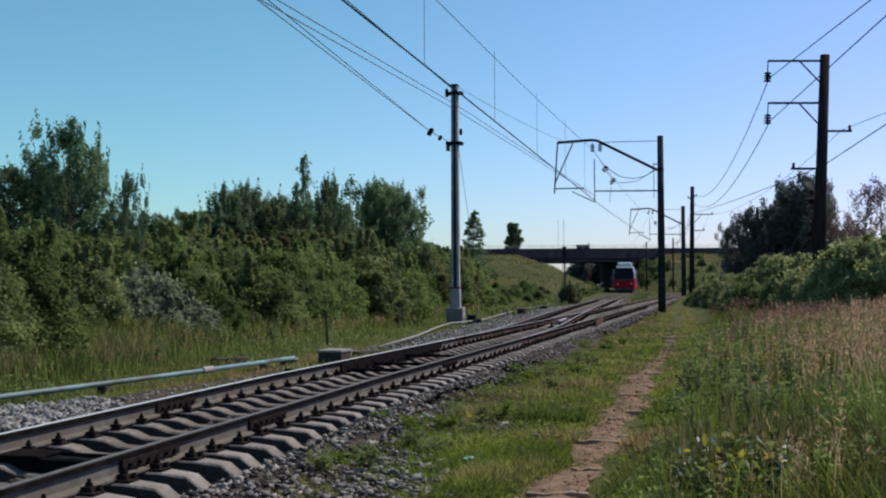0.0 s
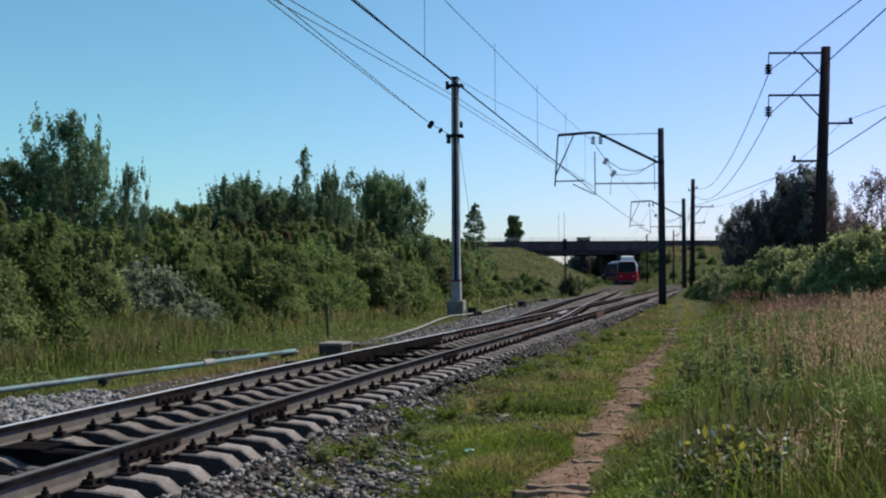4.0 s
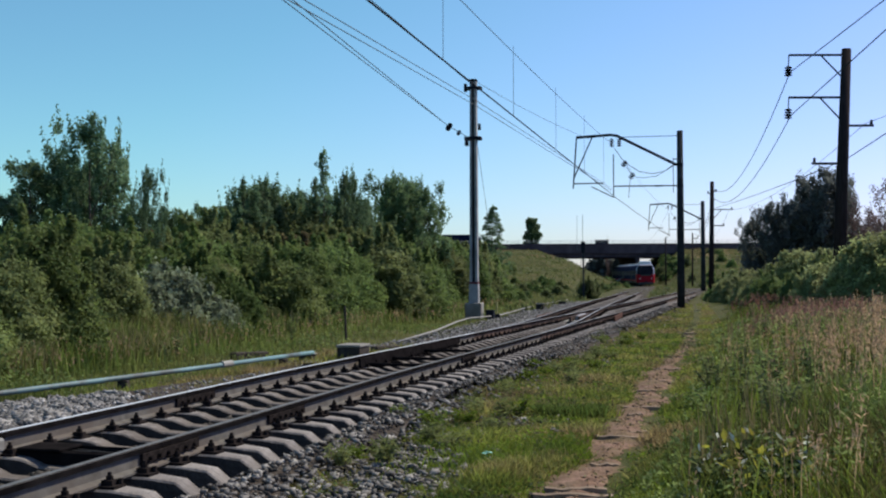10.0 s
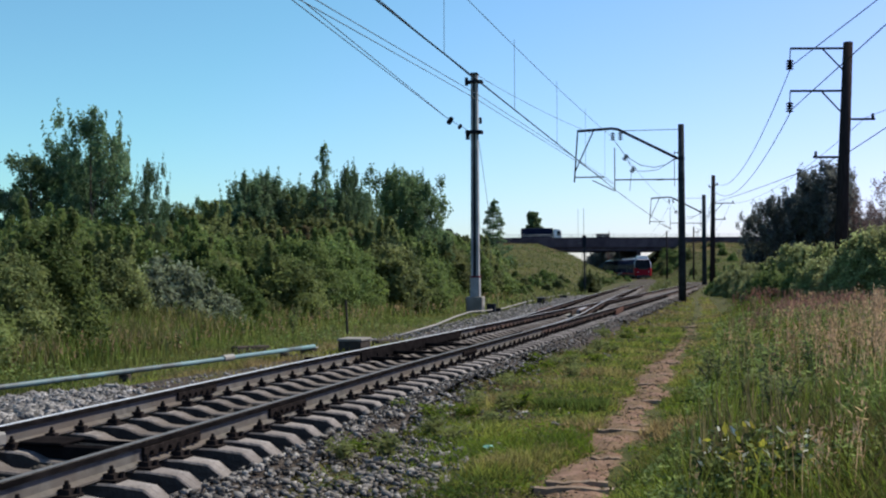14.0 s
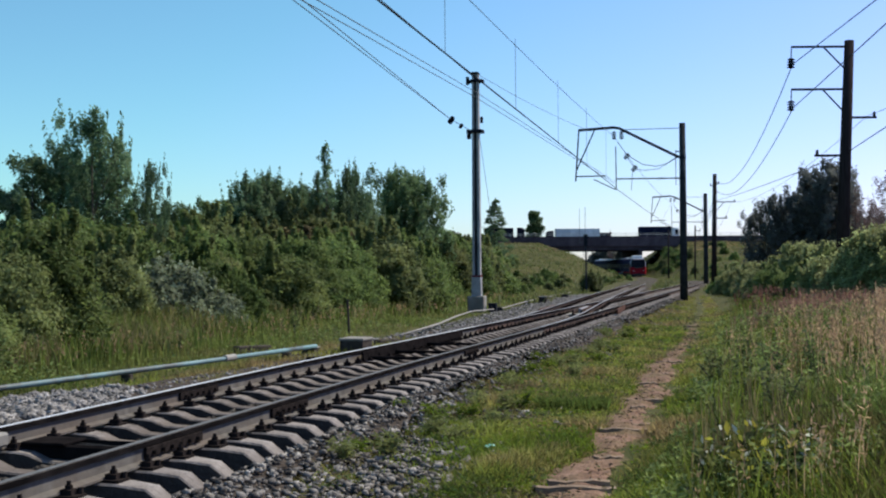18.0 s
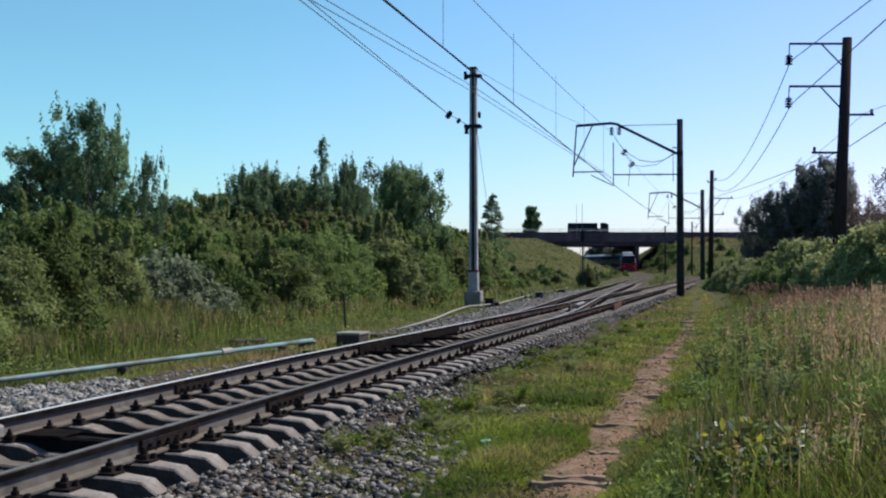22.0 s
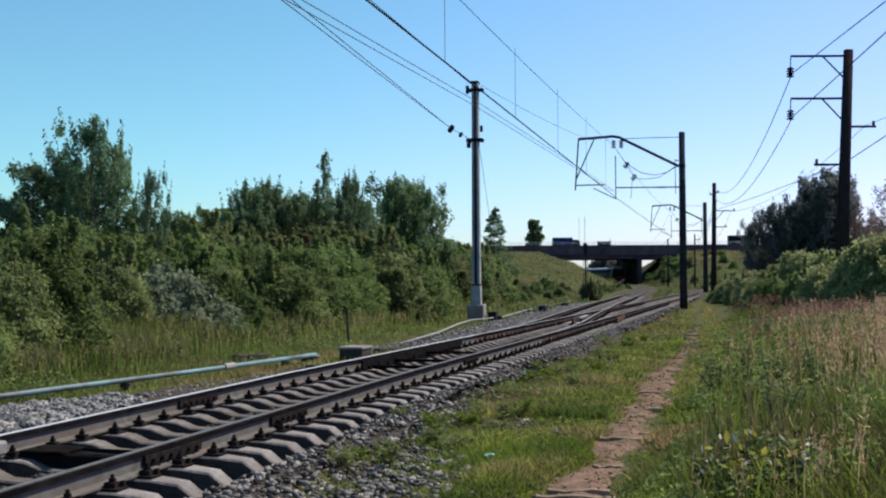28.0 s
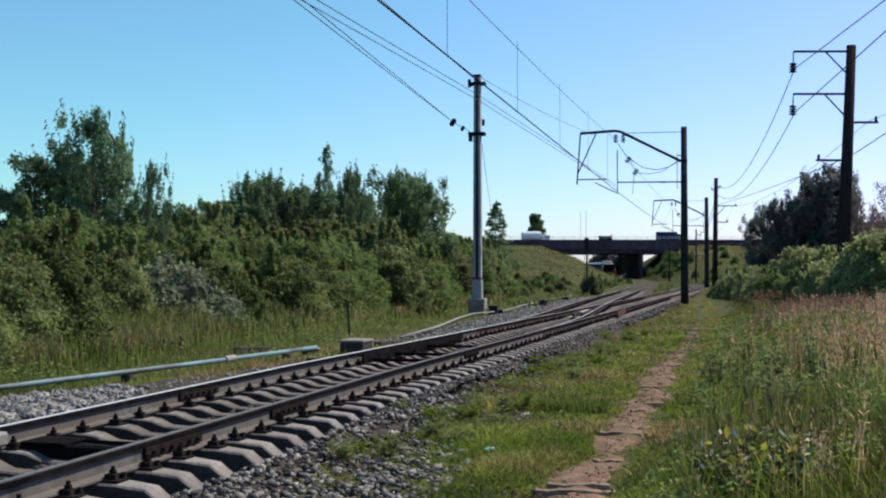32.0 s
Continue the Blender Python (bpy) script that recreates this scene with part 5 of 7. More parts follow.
def grown(t, rng, lines, clusters, leaf, per, mat, trunk_mat, height, stems="trunk", loose=0.25):
    """Wood along the lines (the first is the trunk) and leaves round the clusters: (centre, radius, height to width)."""
    bm = bmesh.new()
    first = True
    for pts, r, taper in lines:
        rings = []
        m = 7 if first else 3
        for i, p in enumerate(pts):
            rr = r * (1 - (1 - taper) * i / (len(pts) - 1))
            rings.append([bm.verts.new((p[0] + rr * math.cos(k), p[1] + rr * math.sin(k), p[2] + (0 if first else rr * math.sin(k * 2) * 0.5))) for k in np.linspace(0, 2 * math.pi, m, endpoint=False)])
        for r0, r1 in zip(rings, rings[1:]):
            for i in range(m):
                bm.faces.new((r0[i], r0[(i + 1) % m], r1[(i + 1) % m], r1[i]))
        if first:
            part(stems, bm, trunk_mat, t)
            bm = bmesh.new()
            first = False
    tagged(part("branchwork", bm, trunk_mat, t), kind="stuff")
    mean = np.mean([c[1] for c in clusters])
    cs, outs = [], []
    for q, r, tall in clusters:
        n = max(5, int(per * (r / mean) ** 2 * rng.uniform(0.75, 1.25)))
        d = rng.normal(size=(n, 3))
        d /= np.linalg.norm(d, axis=1)[:, None]
        # most of the foliage sits in an uneven outer skin
        rad = r * np.where(rng.uniform(0, 1, n) < loose, rng.uniform(0.2, 1.25, n), rng.uniform(0.72, 1.06, n)) * (1 + 0.22 * np.sin(d[:, 0] * 5 + q[0] * 9) * np.sin(d[:, 2] * 6 + q[1] * 7))
        p = d * rad[:, None] * np.array([1, 1, tall])
        cs.append(np.asarray(q) + p)
        outs.append(d)
    cs, outs = np.concatenate(cs), np.concatenate(outs)
    axis = cs - np.c_[cs[:, :2] * 0.0, np.clip(cs[:, 2], 0.3 * height, 0.62 * height)]
    axis /= np.linalg.norm(axis, axis=1)[:, None] + 1e-6
    low = cs[:, 2] > -0.05
    v, f = leaves(rng, cs[low], leaf, out=(outs * 0.75 + axis * 0.35)[low])
    raw("crown", v, f, mat, t)
    return t


def bush(name, label, seed, height, spread, lobes, leaf, per, mat, group="", shoots=14, category="shrub"):
    """A many-stemmed bush: rounded lobes of foliage piled on one another, with a few shoots above them."""
    rng = np.random.default_rng(seed)
    t = thing(name, label, category, group=group)
    lines, clusters = [], []
    for k in range(lobes):
        e = (k + 0.5) / lobes
        a = k * 2.4 + rng.uniform(-0.5, 0.5)
        r = spread * rng.uniform(0.27, 0.46)
        out = (spread - r * 0.7) * math.sqrt(1 - e * 0.96) * rng.uniform(0.7, 1.05)
        z = max(r * 0.55, (height - r) * (e ** 0.75) * rng.uniform(0.85, 1.08))
        c = np.array([math.cos(a) * out, math.sin(a) * out, z])
        clusters.append((c, r, rng.uniform(0.7, 0.95)))
        root = np.array([rng.normal(0, 0.12), rng.normal(0, 0.12), -0.3])
        lines.append(([root, root * 0.5 + c * np.array([0.35, 0.35, 0.5]), c, c + np.array([0, 0, r * 0.6])], 0.02 * height, 0.25))
    for k in range(shoots):
        c, r, _ = clusters[int(rng.integers(lobes // 3, lobes))]
        foot = c + np.array([rng.normal(0, 0.4) * r, rng.normal(0, 0.4) * r, r * 0.5])
        tip = foot + np.array([rng.normal(0, 0.12), rng.normal(0, 0.12), rng.uniform(0.25, 0.6)]) * spread * 0.7
        lines.append(([foot, (foot + tip) / 2, tip], 0.006 * height, 0.3))
        for f in (0.35, 0.6, 0.85, 1.0):
            clusters.append((foot + (tip - foot) * f, spread * 0.07 * (1.2 - 0.5 * f), 1.3))
    return grown(t, rng, lines, clusters, leaf, per, mat, BARK, height, "stem", loose=0.45)


def branched(name, label, seed, height, spread, limbs, leaf, per, mat, shape, low=0.15, up=0.8, clump=0.16, tall=1.1, group="", trunk_mat=BARK, loose=0.4, twigs=3, spray=0):
    """A tree: a leader, limbs that follow the crown's outline (height share, width share), side twigs with clumps of leaves."""
    rng = np.random.default_rng(seed)
    t = thing(name, label, "tree", group=group)
    top = np.array([rng.normal(0, 0.03), rng.normal(0, 0.03), 1.0]) * height
    trunk = [np.array([0, 0, -0.3])] + [top * k + np.array([rng.normal(0, 0.01), rng.normal(0, 0.01), 0]) * height * k for k in np.linspace(0.12, 1, 8)]
    lines, clusters = [(trunk, 0.014 * height, 0.15)], []
    for k in range(limbs):
        e = low + (1 - low) * (k + rng.uniform(0, 0.9)) / limbs
        p = np.array([np.interp(e * 8, range(9), [q[i] for q in trunk]) for i in range(3)])
        a = k * 2.4 + rng.uniform(-0.7, 0.7)
        reach = spread * np.interp(e, [q[0] for q in shape], [q[1] for q in shape]) * rng.uniform(0.6, 1.15)
        climb = up * rng.uniform(0.6, 1.3)
        head = np.array([math.cos(a), math.sin(a), 0.0])
        pts = [p + head * reach * j / 4 + np.array([0, 0, reach * climb * (j / 4) ** 1.3]) + rng.normal(0, 0.035, 3) * reach for j in range(5)]
        lines.append((pts, 0.006 * height * (1.25 - e), 0.25))
        # a pointed shoot goes on past the limb's end
        for j in range(spray):
            clusters.append((pts[4] + (head * 0.25 + np.array([0, 0, max(climb, 0.3)])) * (0.1 + 0.09 * reach) * (j + 0.6), clump * spread * (0.6 - 0.45 * j / spray), 1.7))
        for j in (2, 3, 4):
            for _ in range(twigs if j < 4 else 2):
                side = rng.normal(0, 1, 3) * np.array([1, 1, 0.5]) + np.array([0, 0, 0.45 * up])
                q = pts[j] + side * (0.13 + 0.14 * reach) * (1 if j < 4 else 0.4)
                clusters.append((q, clump * spread * rng.uniform(0.55, 1.3) * (0.75 + 0.25 * reach / spread), tall * rng.uniform(0.8, 1.3)))
                lines.append(([pts[j], (pts[j] + q) / 2, q], 0.0018 * height, 0.4))
    for f in (0.84, 0.89, 0.94, 0.98, 1.02):
        clusters.append((top * f + rng.normal(0, 0.03, 3) * spread, clump * spread * (1.15 - f) * 2.2, 1.5))
    return grown(t, rng, lines, clusters, leaf, per, mat, trunk_mat, height, loose=loose)


def scatter(protos, spots, seed, sink=0.1):
    """Copies of the prototypes at (x, y, scale); the prototypes take the first spots."""
    rng = np.random.default_rng(seed)
    used = set()
    for x, y, s in spots:
        p = protos[int(rng.integers(len(protos)))]
        sc = s * rng.uniform(0.9, 1.1)
        m = pose(x, y, float(land(x, y)) - sink, 0, 0, rng.uniform(0, 360))
        if p.name not in used:
            used.add(p.name)
            ob = p
            ob.matrix_basis = m
        else:
            ob = copy_thing(p, m)
        ob.scale = (sc, sc, sc * rng.uniform(0.9, 1.12))
    for p in protos:
        if p.name not in used:
            for o in (*p.children, p):
                bpy.data.objects.remove(o)


def by_track(d, y):
    return float(x_left(y)) - d, y


rng = np.random.default_rng(11)
HEDGE = "shrubs on the bank"
shrub_green = [bush("shrub", "dense green willow shrub on the meadow bank", 20 + k, 2.6, 1.7, 14, 0.062, 330, LEAF_GREEN, HEDGE) for k in range(3)]
shrub_bright = [bush("shrub", "bright green leafy shrub on the meadow bank", 30 + k, 2.4, 1.7, 14, 0.062, 330, LEAF_BRIGHT, HEDGE) for k in range(2)]
shrub_olive = [bush("shrub", "olive green shrub on the meadow bank", 40 + k, 2.7, 1.65, 14, 0.062, 330, LEAF_OLIVE, HEDGE, shoots=22) for k in range(2)]
shrub_willow = [bush("shrub", "light green willow bush beyond the tall grass", 55 + k, 2.5, 1.7, 14, 0.068, 210, LEAF_WILLOW, "willow bushes by the power line", shoots=20) for k in range(2)]
shrub_grey = [bush("shrub", "silvery grey willow shrub at the meadow edge", 50, 1.45, 1.25, 10, 0.06, 95, LEAF_GREY, HEDGE, shoots=10)]
shrub_round = [bush("shrub", "rounded yellow-green willow among the darker shrubs", 47, 2.2, 1.15, 12, 0.065, 300, LEAF_LIME, HEDGE, shoots=0)]
shrub_twiggy = [bush("shrub", "thin brownish shrub with half-bare twigs", 48, 3.2, 1.5, 9, 0.07, 90, LEAF_BROWN, HEDGE, shoots=30)]
shrub_far = [bush("shrub", "low green scrub on the cutting slope", 156 + k, 2.6, 1.75, 10, 0.14, 90, m, "scrub on the cutting", shoots=6) for k, m in enumerate((LEAF_SCRUB, LEAF_GREEN, LEAF_BRIGHT))]

BANK = "trees on the bank"
DARK = "dark trees by the power line"
OPEN = [(0, 0.5), (0.3, 0.95), (0.5, 1.0), (0.75, 0.65), (1, 0.2)]
ROUND = [(0, 0.75), (0.3, 1.0), (0.65, 0.95), (0.88, 0.6), (1, 0.25)]
SPIRE = [(0, 1.0), (0.3, 0.75), (0.7, 0.4), (1, 0.08)]
SLIM = [(0, 1.0), (0.4, 0.62), (0.7, 0.32), (0.9, 0.12), (1, 0.04)]
tree_open = [branched("tree", "broad-leaved tree with an open ragged crown on the bank", 60 + k, 6.0, 1.9, 22, 0.085, 26, LEAF_TREE, OPEN, low=0.12, up=1.1, clump=0.11, tall=1.6, group=BANK, loose=0.45, twigs=4, spray=4) for k in range(3)]
tree_layered = [branched("tree", "dark spreading tree with layered boughs on the bank", 66, 5.0, 2.0, 24, 0.08, 30, LEAF_TREE, ROUND, low=0.1, up=0.45, clump=0.13, tall=0.7, group=BANK, spray=3)]
tree_round = [branched("tree", "dense dark round-headed tree on the bank", 62 + k, 6.0, 2.1, 30, 0.095, 34, LEAF_DEEP, ROUND, low=0.06, up=0.8, clump=0.14, tall=1.3, group=BANK, loose=0.45, spray=3) for k in range(2)]
tree_tall = [branched("tree", "slender young aspen rising above the shrubs", 70 + k, 6.0, 0.85, 36, 0.07, 12, LEAF_TREE, SLIM, low=0.1, up=1.2, clump=0.14, tall=1.5, group=BANK, twigs=2) for k in range(2)]
tree_dark = [branched("tree", "dark dense tree beyond the power line", 80 + k, 8.0, 2.6, 30, 0.125, 34, LEAF_DARK, OPEN, low=0.04, up=0.9, clump=0.125, tall=1.5, group=DARK, loose=0.6, twigs=4) for k in range(3)]
tree_thin = [branched("tree", "thin half-bare tree with reddish leaves by the power line", 84 + k, 7.0, 1.7, 20, 0.09, 14, LEAF_PLUM, OPEN, low=0.1, up=1.2, clump=0.17, tall=1.3, group=DARK, loose=0.7) for k in range(2)]

spots = {"g": [], "b": [], "o": [], "s": [], "w": []}
# the hedge: its front stands off the track, the rows behind rise one above the other
front_d = lambda y: float(np.interp(y, [18, 23, 29, 34, 42, 60, 84], [8.6, 9.2, 9.9, 9.7, 9.1, 9.6, 11.0]))
for row, (back, tall, gap) in enumerate(((0.0, 0.55, 1.9), (2.6, 0.8, 2.3), (5.6, 1.0, 2.7), (9.5, 1.12, 3.2))):
    y = 18.0 + row * 2.0
    while y < 84 - row * 1.5:
        x, yy = by_track(front_d(y) + back + rng.uniform(-0.9, 0.9), y)
        top = 1.33 + 0.05 * y * tall * rng.uniform(0.72, 1.1)
        k = rng.choice(["g", "g", "b", "o", "o" if row > 1 else "g"])
        spots[k].append((x, yy, float(np.clip((top - float(land(x, yy))) / 2.6, 0.4, 1.5))))
        y += gap * rng.uniform(0.75, 1.25)
# low growth in front of it
y = 22.0
while y < 70:
    spots[rng.choice(["g", "o", "b"])].append((*by_track(front_d(y) - rng.uniform(0.9, 1.8), y), rng.uniform(0.22, 0.42)))
    y += rng.uniform(2.0, 4.5)
for k in "gbo":
    spots[k] = [p for p in spots[k] if not (-0.31 < p[0] / p[1] < -0.2 and p[1] < 31.0)]
spots["s"] += [(-7.35, 28.6, 1.15), (-6.2, 29.2, 0.9), (-8.2, 29.2, 0.75)]
spots["b"] += [(-2.9, 53.0, 1.2), (-4.1, 51.5, 1.15), (-1.7, 55.5, 1.0), (-3.5, 49.5, 0.9), (-5.2, 50.0, 1.05)]
spots["g"] += [(-7.0, 30.2, 0.75), (-6.0, 30.4, 0.62), (-8.0, 30.4, 0.7)]
for y in np.arange(84, 150, 6.0):
    for d in (16, 21, 27):
        spots[rng.choice(["g", "o"])].append((*by_track(d + rng.uniform(-2, 2), y + rng.uniform(-1.5, 1.5)), rng.uniform(0.35, 0.7)))
# low scrub at the foot of the cutting, and a bush by the signal
for _ in range(20):
    y = rng.uniform(150, 246)
    spots[rng.choice(["g", "o"])].append((float(x_left(y)) + rng.uniform(6, 17), y, rng.uniform(0.3, 0.8)))
for _ in range(10):
    y = rng.uniform(150, 235)
    spots[rng.choice(["g", "o"])].append((float(x_left(y)) - rng.uniform(4.5, 8), y, rng.uniform(0.25, 0.4)))
for _ in range(8):
    y = rng.uniform(88, 150)
    spots[rng.choice(["g", "b"])].append((float(x_right(y)) + rng.uniform(4, 9), y, rng.uniform(0.4, 0.75)))
for _ in range(46):
    y = rng.uniform(76, 135)
    spots[rng.choice(["g", "o"])].append((*by_track(rng.uniform(6.5, 13), y), rng.uniform(0.25, 0.5)))
spots["g"] += [(12.7, 96, 0.75), (13.4, 98, 0.6)]
spots["g"] += [ (24.3, 92, 0.8), (25.6, 96, 0.7), (21.5, 86, 0.4)]
# willow bushes between the tall grass and the power pole
for b, y, s in ((0.282, 58, 0.6), (0.294, 54, 0.66), (0.302, 50, 0.62), (0.318, 47, 0.66), (0.335, 44, 0.7), (0.35, 42, 0.72), (0.366, 41, 0.76), (0.384, 40, 0.9), (0.402, 39, 1.08), (0.42, 38, 1.15), (0.44, 37, 1.15),
                (0.31, 62, 0.9), (0.33, 58, 0.95), (0.352, 54, 0.98), (0.372, 52, 1.0), (0.392, 50, 1.05), (0.412, 48, 1.1), (0.435, 46, 1.1)):
    spots[rng.choice(["w", "w", "w", "b", "w"])].append((b * y, y, s))
for b, y, s in ((0.264, 80, 0.75), (0.272, 74, 0.72), (0.283, 74, 0.8), (0.268, 86, 0.85), (0.276, 84, 0.9), (0.29, 80, 0.85), (0.305, 76, 0.8)):
    spots["w"].append((b * y, y, s))
# light shrubs further along on that side
for _ in range(20):
    y = rng.uniform(62, 105)
    x = y * rng.uniform(0.262, 0.46)
    if x - float(x_right(y)) > 6.5:
        spots[rng.choice(["w", "g", "w", "b"])].append((x, y, rng.uniform(0.6, 0.95)))
for _ in range(26):
    y = rng.uniform(205, 250)
    spots[rng.choice(["g", "o"])].append((float(x_left(y)) + rng.uniform(4.2, 9.5), y, rng.uniform(0.5, 1.0)))
for _ in range(16):
    y = rng.uniform(118, 175)
    spots[rng.choice(["b", "b", "g"])].append((float(x_left(y)) - rng.uniform(3.0, 5.5), y, rng.uniform(0.22, 0.42)))
far = [p for k in "gbo" for p in spots[k] if p[1] > 80]
for k in "gbo":
    spots[k] = [p for p in spots[k] if p[1] <= 80]
scatter(shrub_far, far, 15)
scatter(shrub_green, spots["g"], 1)
scatter(shrub_bright, spots["b"], 2)
scatter(shrub_olive, spots["o"], 3)
scatter(shrub_grey, spots["s"], 4)
scatter(shrub_willow, spots["w"], 14)
scatter(shrub_round, [(-9.8, 41.0, 1.05), (-9.1, 42.3, 1.0)], 24)
scatter(shrub_twiggy, [(-6.6, 47.5, 1.15), (-11.0, 38.0, 0.9), (-4.4, 49.5, 1.0), (-12.6, 36.0, 0.8)], 25)


def crowns(protos, tall, seed, rows):
    """Trees by bearing (sideways per metre ahead), distance ahead, height of the top and width."""
    rng = np.random.default_rng(seed)
    order, used = list(range(len(protos))), set()
    for k, (b, y, top, wide) in enumerate(rows):
        p = protos[order[k % len(order)]]
        x = b * y
        m = pose(x, y, float(land(x, y)) - 0.1, 0, 0, rng.uniform(0, 360))
        ob = copy_thing(p, m) if p.name in used else p
        if ob is p:
            used.add(p.name)
            p.matrix_basis = m
        sz = (top - float(land(x, y)) + 0.1) / tall
        ob.scale = (sz * wide, sz * wide, sz)


crowns(tree_open, 6.9, 5, [(-0.332, 37, 7.35, 0.72), (-0.358, 38, 6.0, 0.85), (-0.312, 38, 6.4, 0.45), (-0.278, 37, 5.4, 0.42), (-0.348, 40, 5.8, 0.9), (-0.336, 41, 5.6, 0.75), (-0.187, 50, 5.9, 0.85), (-0.17, 51, 6.0, 0.85), (-0.155, 52, 5.5, 0.9), (-0.182, 51.5, 5.9, 1.0), (-0.165, 52.5, 6.0, 1.0), (-0.145, 53.5, 5.8, 0.95), (-0.131, 54, 5.9, 0.95), (-0.094, 55, 6.6, 0.5), (-0.084, 56, 6.7, 0.5), (-0.122, 55, 5.6, 1.0), (-0.105, 57, 5.7, 1.0), (-0.2, 52, 4.9, 0.9), (-0.075, 58, 5.8, 0.9)])
crowns(tree_layered, 5.5, 18, [(-0.389, 37, 5.5, 1.0), (-0.37, 39, 5.3, 1.05), (-0.415, 37, 4.2, 0.9)])
crowns(tree_round, 6.8, 19, [(-0.049, 60, 7.3, 0.82), (-0.029, 61, 6.7, 0.85), (-0.057, 62, 7.1, 0.8), (-0.038, 63, 7.2, 0.85), (-0.135, 56, 5.2, 0.8), (-0.178, 55, 5.2, 0.8), (-0.024, 64, 5.2, 0.6)])
crowns(tree_round[:1], 6.6, 20, [(-0.21, 86, 6.3, 1.0), (-0.228, 84, 6.7, 1.0), (-0.245, 85, 6.4, 1.0), (-0.262, 83, 6.5, 1.0), (-0.197, 88, 6.8, 1.0), (-0.28, 78, 6.2, 1.0)])
crowns(tree_tall, 6.6, 6, [(-0.113, 52, 8.0, 0.85), (-0.308, 38.5, 6.3, 0.55), (-0.19, 49.5, 6.3, 0.65), (-0.172, 50.5, 6.35, 0.65), (-0.0945, 55, 7.1, 0.55), (-0.0855, 56, 7.2, 0.55), (-0.119, 52.5, 6.6, 0.8)])
crowns(tree_dark, 8.8, 7, [(0.288, 96, 6.2, 0.75), (0.299, 95, 7.6, 0.7), (0.314, 95, 7.8, 0.75), (0.328, 96, 8.0, 0.85), (0.342, 95, 9.9, 0.8), (0.353, 94, 10.9, 0.8), (0.364, 95, 9.7, 0.75), (0.321, 98, 7.2, 1.0), (0.345, 98, 8.4, 1.0), (0.366, 98, 7.8, 1.0), (0.388, 98, 6.2, 0.9), (0.41, 96, 6.0, 0.9)])
crowns(tree_thin, 8.0, 17, [(0.384, 92, 8.5, 0.7), (0.412, 64, 7.3, 0.85), (0.374, 93, 8.2, 0.6), (0.43, 63, 7.8, 0.9), (0.395, 92, 7.4, 0.7), (0.402, 66, 5.6, 0.7), (0.152, 300, 12.2, 0.3)])

# two lone trees by the road
lone = branched("tree", "narrow dark spruce-like tree on the embankment", 91, 9.5, 3.0, 46, 0.12, 26, LEAF_DEEP, SPIRE, low=0.06, up=-0.15, clump=0.13, tall=0.6)
scatter([lone], [(6.15, 140.0, 1.03)], 8)
lone2 = branched("tree", "lone bushy tree behind the road", 92, 10.2, 1.75, 30, 0.2, 70, LEAF_DEEP, ROUND, low=0.1, up=0.7, clump=0.25)
scatter([lone2], [(24.0, 300.0, 1.2)], 9)

woods = [branched("tree", "dark bushy tree seen under the bridge", 95 + k, 6.0, 2.2, 24, 0.26, 30, LEAF_DARK, ROUND, low=0.03, clump=0.2, group="trees beyond the bridge") for k in range(2)]
scatter(woods, [(45.8, 336, 1.0), (47.0, 330, 1.25), (48.2, 334, 1.3), (49.5, 330, 1.5), (53.8, 331, 1.4), (51.0, 338, 1.5), (52.5, 335, 1.5), (55.5, 328, 1.4), (39.0, 385, 0.6), (44, 390, 0.7), (1.5, 305, 1.6), (-4, 310, 1.4)], 12)

# far woods on the horizon
far_v, far_f, n0 = [], [], 0
rng = np.random.default_rng(5)
for k in range(520):
    y = rng.uniform(330, 700)
    x = y * rng.uniform(-0.75, 0.75)
    h = rng.uniform(5, 9) * (0.45 if 0.09 < x / y < 0.21 else 1.0)
    c = np.array([x, y, float(land(x, y)) + h * 0.5]) + rng.normal(size=(90, 3)) * np.array([2.2, 2.2, h * 0.24])
    v, f = leaves(rng, c, 0.7)
    far_v.append(v)
    far_f.append(f + n0)
    n0 += len(v)
tagged(raw("far_woods", np.concatenate(far_v), np.concatenate(far_f), LEAF_DARK), "distant dark line of woods", "woods", kind="stuff")


# ---- grass ----
def blades(rng, x, y, height, width, bend, mat, name, label):
    """Bent blades: a root pair, a middle pair and a tip each."""
    n = len(x)
    a = rng.uniform(0, 2 * math.pi, n)
    u = np.c_[np.cos(a), np.sin(a), np.zeros(n)]
    b = rng.uniform(0, 2 * math.pi, n)
    lean = np.c_[np.cos(b), np.sin(b), np.zeros(n)] * (height * bend * rng.uniform(0.2, 1.0, n))[:, None]
    root = np.c_[x, y, land(x, y) - 0.02]
    mid = root + lean * 0.35 + np.c_[np.zeros(n), np.zeros(n), height * 0.55]
    tip = root + lean + np.c_[np.zeros(n), np.zeros(n), height * rng.uniform(0.85, 1.0, n)]
    w = (width * rng.uniform(0.7, 1.3, n))[:, None]
    v = np.stack([root - u * w, root + u * w, mid + u * w * 0.8, mid - u * w * 0.8, tip + u * w * 0.1, tip - u * w * 0.1], 1).reshape(-1, 3)
    k = np.arange(n) * 6
    f = np.concatenate([np.c_[k, k + 1, k + 2, k + 3], np.c_[k + 3, k + 2, k + 4, k + 5]])
    return tagged(raw(name, v, f, mat), label, "grass", kind="stuff")


def wedge(rng, n, y0, y1, tan0, tan1, power=0.0):
    """Places spread over a wedge of ground ahead, thinning out with distance."""
    t = rng.uniform(0, 1, n)
    y = y0 * (y1 / y0) ** t if power else np.sqrt(y0 ** 2 + t * (y1 ** 2 - y0 ** 2))
    return y * rng.uniform(tan0, tan1, n), y


